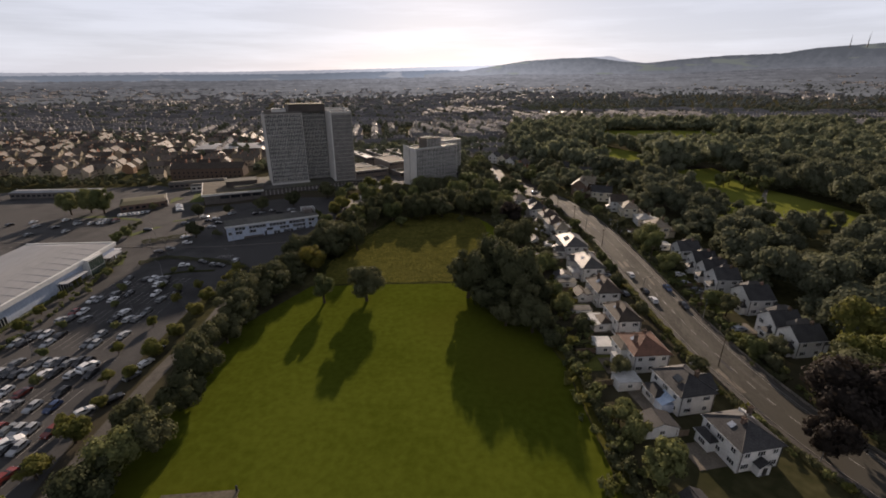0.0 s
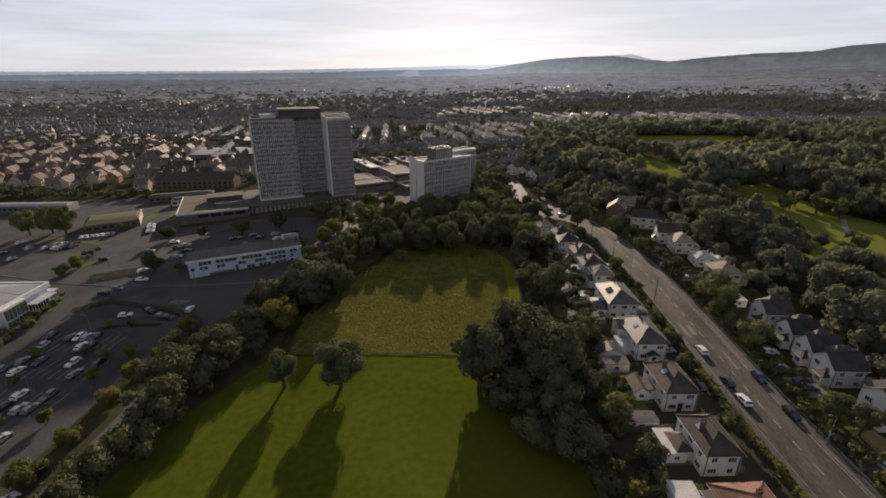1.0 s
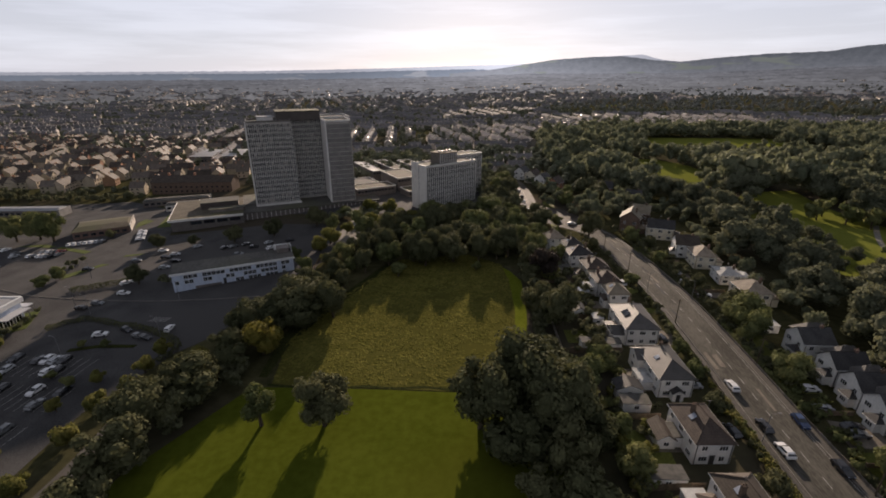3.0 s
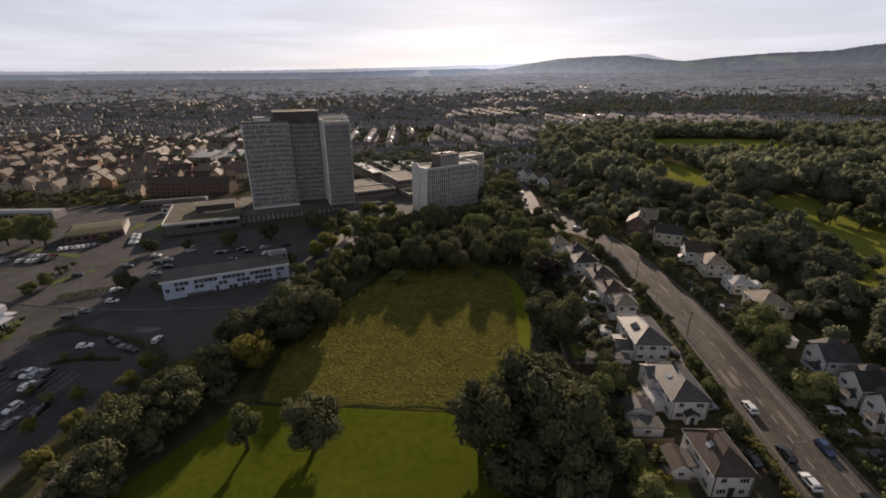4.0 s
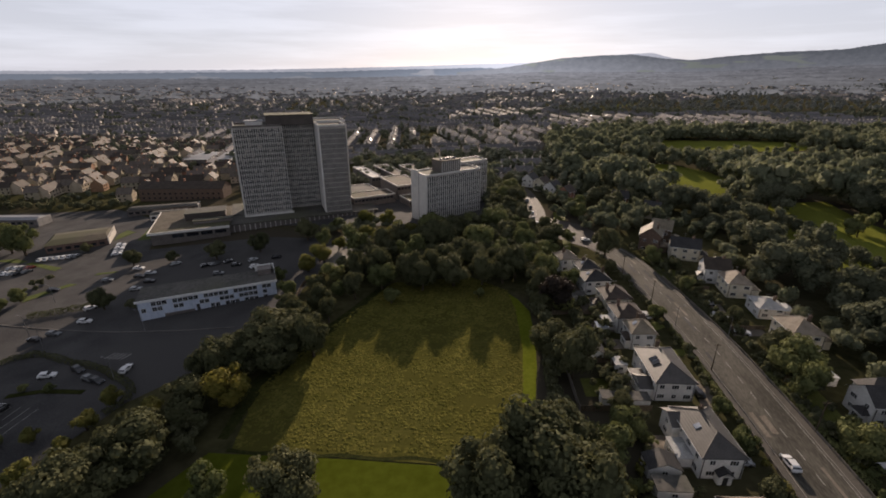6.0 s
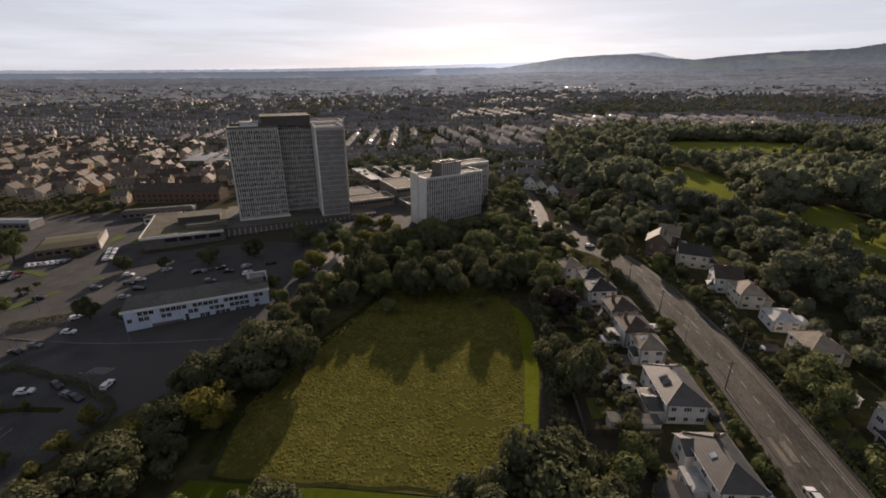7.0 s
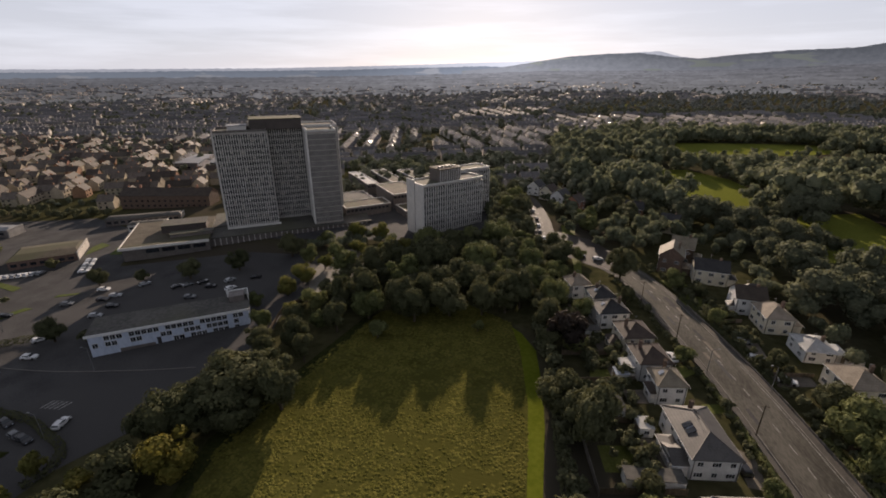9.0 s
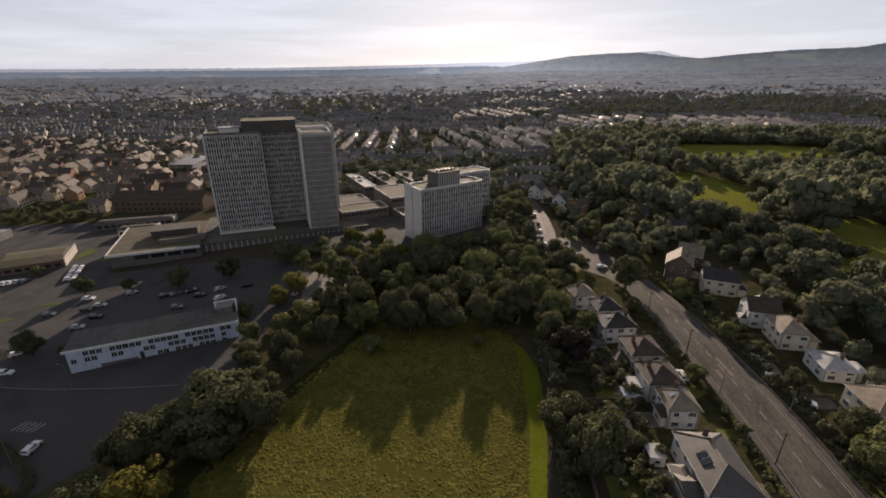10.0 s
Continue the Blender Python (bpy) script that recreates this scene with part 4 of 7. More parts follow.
def porch(parent, x, y, turn, w=2.2, d=1.3):
    p = part("porch", Shape().box(-w / 2, -d, -0.3, w / 2, 0, 1.95), RENDER_W, parent, m=pose(x, y, 0, 0, 0, turn))
    r = roof_shape(w, d, 1.95, 2.9, "gable", "y", 0.2)
    part("porch_roof", r, TILE_GREY, p, m=pose(-w / 2, -d, 0))
    part("porch_door", Shape().box(-0.4, -d - 0.05, 0, 0.4, -d + 0.02, 1.7), DARKTRIM, p)


def garage(x, y, turn, w, d, h=2.2, roof=None, wall=None, label="white rendered garage with a flat felt roof", pitched=False, category="garage"):
    ob = thing("garage" if category == "garage" else "shed", pose(x, y, level(x, y), 0, 0, turn), label, category, "outbuildings in the back gardens")
    if pitched:
        part("wall", wall_shape(w, d, h, h + 1.2, "gable", "y"), wall or RENDER_W, ob)
        part("roof", roof_shape(w, d, h, h + 1.2, "gable", "y", 0.15), roof or TILE_GREY, ob)
    else:
        part("wall", Shape().box(0, 0, -0.4, w, d, h), wall or RENDER_W, ob)
        part("roof", Shape().box(-0.12, -0.12, h, w + 0.12, d + 0.12, h + 0.14), roof or FELT, ob)
    window(ob, w * 0.5, -0.02, 0.8, 0, 1.0, 0.9, 2)
    part("door", Shape().box(-0.05, d * 0.2, 0, 0.02, d * 0.7, 1.8), TRIM if category == "garage" else WOOD, ob)
    return ob


# field side of the road, going away from the field's corner
h = house(44.8, 59.8, 14, 7.9, 8.4, "white rendered house with a grey slate hipped roof", tiles=TILE_GREY, stacks=((0.4, 0.45), (0.8, 0.7)))
block(h, -1.5, 4.6, 1.5, 3.2, 2.4, 3.3, "hip", "y", RENDER_W, TILE_GREY, "w", 1)
part("rooflight", Shape().hull([(5.9, 5.6, 5.4), (7.5, 5.6, 4.9), (7.5, 7.6, 4.9), (5.9, 7.6, 5.4)], [(5.9, 5.6, 6.1), (7.5, 5.6, 5.1), (7.5, 7.6, 5.1), (5.9, 7.6, 6.1)]), TRIM, h, "white dormer cheek")
porch(h, 4.0, 0, 0)
h = house(40.8, 72.6, 14, 7.4, 8.8, "white house with a patched grey-brown hipped roof", tiles=TILE_GREY, stacks=((0.7, 0.35),))
block(h, 4.4, 1.2, 3.9, 4.6, 4.4, 6.3, "gable", "x", RENDER_W, TILE_GREY, "e")
for k in (0, 1):
    part("solar_panel", Shape().hull([(1.0 + k * 1.3, 2.6, 5.7), (2.1 + k * 1.3, 2.6, 6.35 + k * 0.3), (2.1 + k * 1.3, 4.4, 6.35 + k * 0.3), (1.0 + k * 1.3, 4.4, 5.7)], [(1.0 + k * 1.3, 2.6, 5.8), (2.1 + k * 1.3, 2.6, 6.45 + k * 0.3), (2.1 + k * 1.3, 4.4, 6.45 + k * 0.3), (1.0 + k * 1.3, 4.4, 5.8)]), GLASS, h)
cons = part("conservatory", Shape().box(-2.6, 1.2, -0.3, 0, 4.6, 1.9), RENDER_B, h, "pale glazed conservatory")
for i in range(5):
    y = 1.3 + 0.66 * i
    part("glazing_bar", Shape().hull([(-2.7, y, 1.9), (0, y, 2.75), (0, y + 0.56, 2.75), (-2.7, y + 0.56, 1.9)], [(-2.7, y, 1.98), (0, y, 2.83), (0, y + 0.56, 2.83), (-2.7, y + 0.56, 1.98)]), BLUEGLASS, cons)
h = house(36.6, 85.7, 8, 8.0, 8.8, "white house with a tan and red tiled hipped roof", tiles=TILE_RED, stacks=((0.2, 0.4), (0.55, 0.6)))
block(h, -1.4, 3.2, 1.4, 4.8, 4.2, 5.4, "hip", "y", RENDER_W, TILE_BUFF, "w")
house(37.4, 100.2, 7, 5.9, 9.0, "white house with a brown tiled hipped roof", stacks=((0.25, 0.5),))
h = house(36.5, 115.4, 7, 6.4, 9.4, "white house with a broad brown tiled roof", r=7.4, stacks=((0.3, 0.6),))
door(h, 3.2, 0, 0)
h = house(36.1, 132.4, 6, 7.0, 11.8, "white house with a long weathered slate roof", tiles=TILE_SHEEN, stacks=((0.5, 0.75),))
block(h, -1.3, 7.6, 3.6, 4.6, 3.9, 5.2, "gable", "x", RENDER_W, TILE_SHEEN, "w")
block(h, -2.4, 2.2, 2.4, 3.0, 2.3, 3.1, "hip", "y", RENDER_W, PALEROOF, "w", 1)
porch(h, 3.6, 0, 0)
h = house(34.4, 151.4, 5, 7.9, 12.6, "white house with a long slate roof and roof windows", tiles=TILE_SHEEN, stacks=((0.5, 0.85),))
block(h, -2.6, 0.6, 2.6, 4.6, 2.6, 3.9, "gable", "x", RENDER_W, TILE_SHEEN, "w", 1)
for k in (0, 1):
    part("roof_window", Shape().hull([(0.9, 4.6 + 1.4 * k, 5.32), (0.9, 5.7 + 1.4 * k, 5.32), (2.3, 5.7 + 1.4 * k, 6.18), (2.3, 4.6 + 1.4 * k, 6.18)][::-1], [(0.9, 4.6 + 1.4 * k, 5.46), (0.9, 5.7 + 1.4 * k, 5.46), (2.3, 5.7 + 1.4 * k, 6.32), (2.3, 4.6 + 1.4 * k, 6.32)][::-1]), GLASS, h, "dark roof window")
h = house(34.2, 169.8, 6, 5.8, 5.8, "white house with a tan tiled roof and a brown lean-to", kind="hip", axis="y", tiles=TILE_BUFF, stacks=((0.5, 0.85),))
block(h, -1.0, 0.4, 3.4, 3.4, 2.6, 4.2, "hip", "y", RENDER_W, TILE_BROWN, "w", 1)
house(32.6, 177.1, 8, 7.0, 7.6, "brown-roofed house with white walls", stacks=((0.2, 0.6),))
house(31.6, 187.2, 10, 7.2, 7.6, "house with a brown hipped roof and cream walls", wall=RENDER_C, stacks=((0.2, 0.5),))
house(27.8, 198.4, 12, 8.0, 7.0, "white house with a dark slate hipped roof", tiles=TILE_GREY, stacks=((0.8, 0.5),))
house(27.6, 207.2, 14, 6.4, 6.4, "white cottage with a slate hipped roof", tiles=TILE_GREY, stacks=((0.3, 0.5),))
house(22.4, 214.6, 16, 6.0, 6.0, "small pale-roofed house by the junction", tiles=TILE_BUFF, stacks=((0.3, 0.5),))
house(53.5, 37.5, 25, 8.0, 8.4, "white house with a grey hipped roof", tiles=TILE_GREY, stacks=((0.5, 0.5),))
# across the road
FACING = "houses on the wooded side of the road"
for x, y, turn, w, d, e, r, kind, axis, wall, tiles, label in (
        (75.0, 93.0, 10, 6.8, 6.0, 4.4, 7.0, "gable", "x", RENDER_W, TILE_GREY, "white gabled house with a slate roof"),
        (74.2, 99.8, 8, 6.8, 6.0, 4.4, 7.0, "gable", "x", RENDER_W, TILE_GREY, "white gabled house facing the road"),
        (75.2, 112.6, 6, 6.8, 7.6, 4.6, 7.4, "gable", "x", RENDER_W, TILE_GREY, "tall white gabled house with a steep roof"),
        (73.4, 125.8, 4, 6.8, 6.0, 4.4, 7.0, "gable", "x", RENDER_W, TILE_GREY, "white house with a steep slate gable"),
        (73.4, 132.6, 4, 6.8, 5.6, 4.4, 7.0, "gable", "x", RENDER_W, TILE_GREY, "white semi-detached house with a front gable"),
        (73.4, 139.6, 4, 6.8, 5.6, 4.4, 7.0, "gable", "x", RENDER_W, TILE_GREY, "white semi-detached house with a dark gable"),
        (72.4, 148.6, 4, 6.8, 6.4, 4.6, 7.2, "gable", "x", RENDER_W, TILE_GREY, "white gabled house at the end of a row"),
        (72.0, 173.9, 2, 7.4, 8.4, 4.6, 7.0, "hip", "y", RENDER_C, TILE_BUFF, "cream house with a pale tiled hipped roof"),
        (72.2, 189.2, -3, 6.6, 7.6, 3.2, 4.8, "hip", "x", RENDER_W, PALEROOF, "white bungalow with a pale grey roof"),
        (69.4, 201.3, -2, 6.6, 8.2, 4.6, 7.0, "hip", "y", RENDER_C, TILE_BUFF, "cream house with a tan hipped roof"),
        (66.6, 211.4, -8, 7.4, 7.4, 4.8, 7.6, "gable", "x", RENDER_W, TILE_BROWN, "brown-roofed house with white gables"),
        (62.4, 231.0, -14, 9.6, 7.0, 4.8, 7.6, "gable", "x", RENDER_C, TILE_GREY, "twin-gabled house with a slate roof"),
        # pale tiles on both brick villas stand for sun on their west slopes
        (53.6, 238.6, -20, 7.4, 8.4, 6.4, 9.6, "gable", "y", CHIMNEY, TILE_BUFF, "tall dark brick villa with steep gables"),
        (60.5, 249.0, -22, 7.4, 7.4, 5.6, 8.8, "gable", "x", CHIMNEY, TILE_BUFF, "dark brick villa with a roof coloured pale as if sunlit"),
        (84.0, 76.0, 22, 9.0, 7.5, 4.6, 7.2, "hip", "x", RENDER_W, TILE_GREY, "white house half hidden by trees")):
    h = house(x, y, turn, w, d, label, e, r, kind, axis, wall, tiles, "sw", FACING, ((0.75, 0.5),))
    if kind == "gable" and axis == "x" and wall is RENDER_W:
        block(h, -1.3, 0.7, 2.2, 2.4, 2.3, 3.3, "hip", "y", RENDER_W, TILE_GREY, "w", 1, ("bay", "bay_roof"))
        block(h, 2.6, d - 2.0, 6.4, 4.2, 4.2, 6.6, "hip", "x", RENDER_W, TILE_SHEEN, "", 2, ("rear_wing", "rear_roof"))
    block(h, w, 1.0, 2.4, d * 0.55, 2.6, 3.4, "hip", "y", wall, tiles, "", 1, ("extension", "extension_roof"))
for x, y, turn, w, d, wall, tiles in ((19, 336, 62, 8, 7, RENDER_W, TILE_GREY), (25, 326, 58, 8, 7, RENDER_C, TILE_BROWN), (30, 316, 58, 8, 7, RENDER_W, TILE_GREY), (36, 306, 55, 7.5, 7, BRICK, TILE_BROWN), (56, 300, -20, 8, 7, BRICK, TILE_GREY), (66, 281, -25, 7, 7, RENDER_C, TILE_GREY)):
    house(x, y, turn, w, d, "villa among trees with a pitched roof", 4.8, 7.8, "gable", "x", wall, tiles, "sw", "villas beyond the junction", ((0.75, 0.5),))
# garages and sheds in the back gardens
for x, y, turn, w, d, pitched, roof, label in (
        (32.6, 66.4, 10, 6.4, 4.0, True, TILE_GREY, "long grey-roofed garage with a pale gable"), (31.8, 79.4, 8, 4.8, 3.6, False, PALEROOF, "white garage with a pale flat roof"),
        (30.8, 92.6, 4, 3.8, 4.2, False, PALEROOF, "white garage with a bright flat roof"), (32.6, 102.4, 7, 3.4, 5.8, False, PALEROOF, "lean-to with pale ribbed sheet roof"),
        (27.8, 109.6, 5, 6.0, 2.8, False, FELT, "long white garage with a felt roof"), (31.6, 118.2, 4, 3.2, 4.8, True, TILE_BROWN, "small brown-roofed garden building"),
        (28.0, 127.2, 4, 5.4, 3.0, False, FELT, "white double garage with a dark flat roof"), (27.8, 131.4, 4, 5.4, 3.4, True, TILE_GREY, "white garage with a shallow slate roof"),
        (23.6, 148.2, 3, 9.4, 2.6, False, FELT, "long low white dark-roofed outbuilding"), (24.0, 163.6, 5, 3.4, 4.8, True, TILE_GREY, "white gabled outbuilding with slate roof"),
        (28.6, 160.0, 5, 2.6, 3.2, False, PALEROOF, "small white shed with a pale roof"), (27.6, 176.0, 6, 2.8, 2.6, False, PALEGLASS, "small pale glazed garden room"),
        (23.6, 193.6, 8, 4.0, 2.6, False, FELT, "low white felt-roofed shed"), (33.6, 49.0, 16, 4.2, 4.4, True, TILE_GREY, "white outhouse with a slate roof"),
        (70.4, 160.6, 2, 4.0, 4.0, False, PALEROOF, "white garage with a bright flat roof"), (80.4, 188.0, -2, 3.6, 3.4, True, TILE_GREY, "white garage with a dark gabled roof")):
    garage(x, y, turn, w, d, 2.1, roof, None, label, pitched, "garage" if w * d > 13 else "shed")


# ---- office towers and large buildings ----
TOWER = pose(-120.0, 263.6, -2.6, 0, 0, 29.5)


def gridded(parent, x0, y0, x1, z0, z1, floors, bays, wall, glass_, turn_m=None, fin=0.25, name="facade"):
    """A window wall along x at depth y0, facing -y: recessed glass, a spandrel for each floor and a fin for each bay."""
    top = put(name, Shape().box(x0, y0 + 0.12, z0, x1, y0 + 0.3, z1).mesh("glazing", glass_), parent, turn_m)
    fh = (z1 - z0) / floors
    sp = Shape().box(x0, y0 + 0.04, 0, x1, y0 + 0.14, fh * 0.38).mesh("spandrel", wall)
    for k in range(floors):
        put("spandrel", sp, top, pose(0, 0, z0 + fh * k))
    bw = (x1 - x0) / bays
    fn = Shape().box(-fin / 2, y0 - 0.3, z0, fin / 2, y0 + 0.14, z1).mesh("mullion", PANEL)
    pick, cloth = random.Random(bays * 31 + floors), Shape()
    for k in range(floors):
        for i in range(bays):
            if pick.random() < 0.2:
                drop = pick.uniform(0.25, 0.64)
                cloth.box(x0 + bw * i, y0 + 0.07, z0 + fh * (k + 1 - drop), x0 + bw * (i + 1), y0 + 0.11, z0 + fh * (k + 1))
    tagged(put("blinds", cloth.mesh("blinds", BLIND), top), kind="stuff")
    for k in range(bays + 1):
        put("mullion", fn, top, pose(x0 + bw * k, 0, 0))
    return top


def plant_room(parent, x0, y0, x1, y1, z0, z1, material, roof, name="plant_room"):
    p = part(name, Shape().box(x0, y0, z0, x1, y1, z1), material, parent)
    part("plant_roof", Shape().box(x0 - 0.3, y0 - 0.3, z1, x1 + 0.3, y1 + 0.3, z1 + 0.35), roof, p)
    return p


def parapet(parent, x0, y0, x1, y1, z, h, material, roof, t=0.35):
    p = part("parapet", Shape().box(x0, y0, z, x1, y0 + t, z + h).box(x0, y1 - t, z, x1, y1, z + h).box(x0, y0 + t, z, x0 + t, y1 - t, z + h).box(x1 - t, y0 + t, z, x1, y1 - t, z + h), material, parent)
    part("roof_deck", Shape().box(x0 + t, y0 + t, z - 0.1, x1 - t, y1 - t, z + 0.12), roof, p)
    return p


tower = thing("office_tower", TOWER, "tall grey concrete office tower with gridded windows", "office tower")
Z0, Z1 = 0.0, 44.2
part("wall", Shape().box(0, 0.3, -2, 21, 15, Z1), CONCRETE, tower)
part("core_wall", Shape().box(21, 7.3, -2, 36.4, 20, Z1 + 0.6), CONCRETE, tower)
part("wing_wall", Shape().box(37.0, -7.2, -2, 49.0, 9.0, Z1 - 0.2), CONCRETE, tower)
part("rear_wall", Shape().box(36.4, 9.0, -2, 52.0, 26, Z1 + 0.2), CONCRETE, tower)
gridded(tower, 0, 0, 21, 3.4, Z1 - 0.9, 17, 22, SPANDREL, GLASS)
gridded(tower, 21.4, 7.0, 36.4, 3.4, Z1 - 0.3, 17, 16, SPANDREL, GLASS, name="recessed_facade")
part("end_fin", Shape().box(36.4, -8.0, 3.0, 37.0, 9.0, Z1 + 0.2), PANEL, tower, "blank pale concrete end wall")
wing = part("wing_facade", Shape().box(37.0, -7.36, 3.4, 49.0, -7.2, Z1 - 1.0), SPANDREL, tower, "brown ribbon windows in thin white bands")
for k in range(18):
    z = 3.4 + (Z1 - 4.6) / 17 * k
    part("floor_band", Shape().box(37.0, -7.75, z - 0.11, 49.2, -7.36, z + 0.11), CONCRETE, wing)
for k in range(12):
    part("glazing_bar", Shape().box(37.6 + k, -7.5, 3.4, 37.68 + k, -7.36, Z1 - 1.0), DARKTRIM, wing)
gridded(tower, 9.0, 0, 26.0, 3.4, Z1 - 0.4, 17, 14, SPANDREL, GLASS, pose(52.3, 0, 0, 0, 0, 90), name="end_facade")
gridded(tower, -15.0, 0, -0.4, 3.4, Z1 - 0.9, 17, 12, SPANDREL, GLASS, pose(-0.3, 0, 0, 0, 0, -90), name="west_facade")
part("wing_end", Shape().box(49.0, -7.7, 3.0, 49.3, 9.0, Z1 - 0.2), CONCRETE, tower)
part("west_end", Shape().box(-0.3, -0.25, 3.0, 0.0, 0.4, Z1), PANEL, tower)
parapet(tower, 0, 0, 21, 15, Z1, 0.9, DARKBAND, FELT)
parapet(tower, 37, -7.7, 49.2, 9, Z1 - 0.2, 0.9, PANEL, GRAVELROOF)
parapet(tower, 36.4, 9.2, 52.2, 26, Z1 + 0.2, 0.9, PANEL, GRAVELROOF)
plant_room(tower, 14.5, 4.4, 36.0, 18, Z1, Z1 + 4.4, BROWNMETAL, GRAVELROOF)
pen = part("lift_house", Shape().box(5.5, 5.5, Z1, 13.0, 12.0, Z1 + 2.0), PANEL, tower, "pale rooftop lift housing")
part("lift_roof", Shape().box(5.2, 5.2, Z1 + 2.0, 13.3, 12.3, Z1 + 2.3), WHITEROOF, pen)
part("podium_skirt", Shape().box(-0.6, -0.8, 2.6, 22, 0.0, 3.4), PANEL, tower)

# low wing round the towers' feet
podium = thing("office_podium", TOWER, "low flat-roofed office wing with ribbon windows", "office building")
part("wall", Shape().box(-38, -14, -2, -7, 20, 3.0), DARKBAND, podium)
part("roof", Shape().box(-38.6, -14.6, 3.0, -7, 20.4, 3.6), GRAVELROOF, podium)
part("roof_edge", Shape().box(-39.0, -14.9, 2.8, -38.6, 20.4, 3.85).box(-38.6, -14.9, 2.8, -7, -14.6, 3.85), PANEL, podium, "pale concrete roof edge")
part("front_wall", Shape().box(-7, -10, -2, 62, 4, 2.2), DARKBAND, podium)
part("front_roof", Shape().box(-7, -10.6, 2.2, 62, 4, 2.6), FELT, podium)
part("rear_wall", Shape().box(-7, 4, -2, 70, 26, 2.6), DARKBAND, podium)
part("rear_roof", Shape().box(-7, 4, 2.6, 70.4, 26.4, 2.9), FELT, podium)
for k in range(30):
    x = -5.5 + 2.25 * k
    part("pier", Shape().box(x - 0.12, -10.3, -1.5, x + 0.12, -10.0, 2.2), PANEL, podium)
for k in range(4):
    x = -30 + 5.6 * k
    part("window", Shape().box(x, -14.1, 0.6, x + 4.6, -13.98, 2.2), GLASS, podium)
plant_room(podium, -26, 0, -9, 9, 3.6, 6.6, BROWNMETAL, FELT)
plant_room(podium, -22, -7, -6, -3.5, 3.6, 4.8, DARKBAND, FELT, "roof_plant")
# flat-roofed blocks behind, between the two towers
for x, y, w, d, hgt, roof in ((-75.2, 290.2, 23.5, 12.6, 5.0, GRAVELROOF), (-56.1, 308.2, 16, 26, 8.0, GRAVELROOF), (-80.0, 303.5, 17, 24, 3.2, FELT), (-78.8, 336.7, 7, 38, 6.0, WHITEROOF), (-64.5, 342.2, 9, 41, 6.0, GRAVELROOF), (-52.0, 351.5, 14, 33, 6.0, GRAVELROOF), (-46.3, 293.6, 9, 13.0, 4.0, GRAVELROOF)):
    ob = thing("annexe", pose(x, y, -1.8, 0, 0, 36), "low flat-roofed annexe with pale parapets", "office building", "annexes behind the towers")
    part("wall", Shape().box(0, 0, -2, w, d, hgt), DARKBAND, ob)
    parapet(ob, 0, 0, w, d, hgt, 0.5, PANEL, roof)
    for k in range(int(w / 2)):
        part("window", Shape().box(0.5 + 2 * k, -0.06, hgt - 1.9, 2.0 + 2 * k, 0.04, hgt - 0.7), GLASS, ob)

small = thing("office_block", pose(-32.2, 266.0, 0.4, 0, 0, 43.0), "grey office block with a gridded window wall", "office block")
H2 = 21.2
part("wall", Shape().box(0, 0.3, -2, 31, 12.5, H2), CONCRETE, small)
gridded(small, 0.2, 0, 31, 0.6, H2 - 0.8, 8, 26, SPANDREL, GLASS)
part("end_wall", Shape().box(-0.35, -0.25, -2, 0.0, 6.0, H2 + 0.7).box(-0.35, 6.5, -2, 0.0, 12.8, H2 + 1.6), PANEL, small, "blank pale end wall with a dark slot")
part("slot", Shape().box(-0.2, 6.0, -2, 0.0, 6.5, H2 + 0.3), DARKTRIM, small)
parapet(small, 0, -0.2, 31.2, 12.7, H2, 0.7, PANEL, FELT)
cool = plant_room(small, 10, 2.6, 21, 10.5, H2 + 0.1, H2 + 5.2, DARKBAND, GRAVELROOF)
for k in range(10):
    part("louvre_pier", Shape().box(10.2 + 1.15 * k, 2.35, H2 + 0.3, 10.45 + 1.15 * k, 2.6, H2 + 5.2), PANEL, cool)
for k in range(5):
    part("vent", Shape().box(11.3 + 1.9 * k, 5, H2 + 5.55, 12.2 + 1.9 * k, 6.2, H2 + 6.2), STEEL, cool)
part("rear_wing", Shape().box(22, 12.5, -2, 45.5, 22, H2 + 1.0), CONCRETE, small)
gridded(small, 12.6, 0, 22, 0.6, H2, 8, 8, SPANDREL, GLASS, pose(45.8, 0, 0, 0, 0, 90), name="end_facade")
gridded(small, 31.4, 12.2, 45.5, 0.6, H2, 8, 12, SPANDREL, GLASS, name="rear_facade")
parapet(small, 21.8, 12.3, 45.9, 22.2, H2 + 1.0, 0.6, PANEL, GRAVELROOF)

# long white hut beside the car park
hut = thing("long_office_hut", pose(-101.2, 172.9, level(-85, 183) - 0.1, 0, 0, 30.8), "long two-storey white panelled office hut", "office building")
HL, HD, HH = 37.8, 9.5, 5.7
part("wall", Shape().box(0, 0, -1.2, HL, HD, HH), RENDER_B, hut)
part("roof", Shape().box(-0.4, -0.4, HH, HL + 0.4, HD + 0.4, HH + 0.25), FELT, hut)
part("fascia", Shape().box(-0.5, -0.55, HH - 0.35, HL + 0.5, -0.4, HH + 0.32), TRIM, hut)
for row, z, cols in ((0, 3.65, range(2, 26)), (1, 1.9, (0, 2, 3, 6, 7, 11, 12, 15, 16, 17, 19, 20, 21, 22, 24)), (2, 0.1, (13, 14, 16, 17, 18, 20, 21, 22, 24))):
    for i in cols:
        if row == 0 and i % 6 == 5:
            continue
        window(hut, 1.2 + i * 1.38, -0.02, z, 0, 1.28, 1.4, 2)
for k in range(4):
    window(hut, -0.02, 1.6 + 2.1 * k, 3.7, -90, 1.15, 1.15, 2)
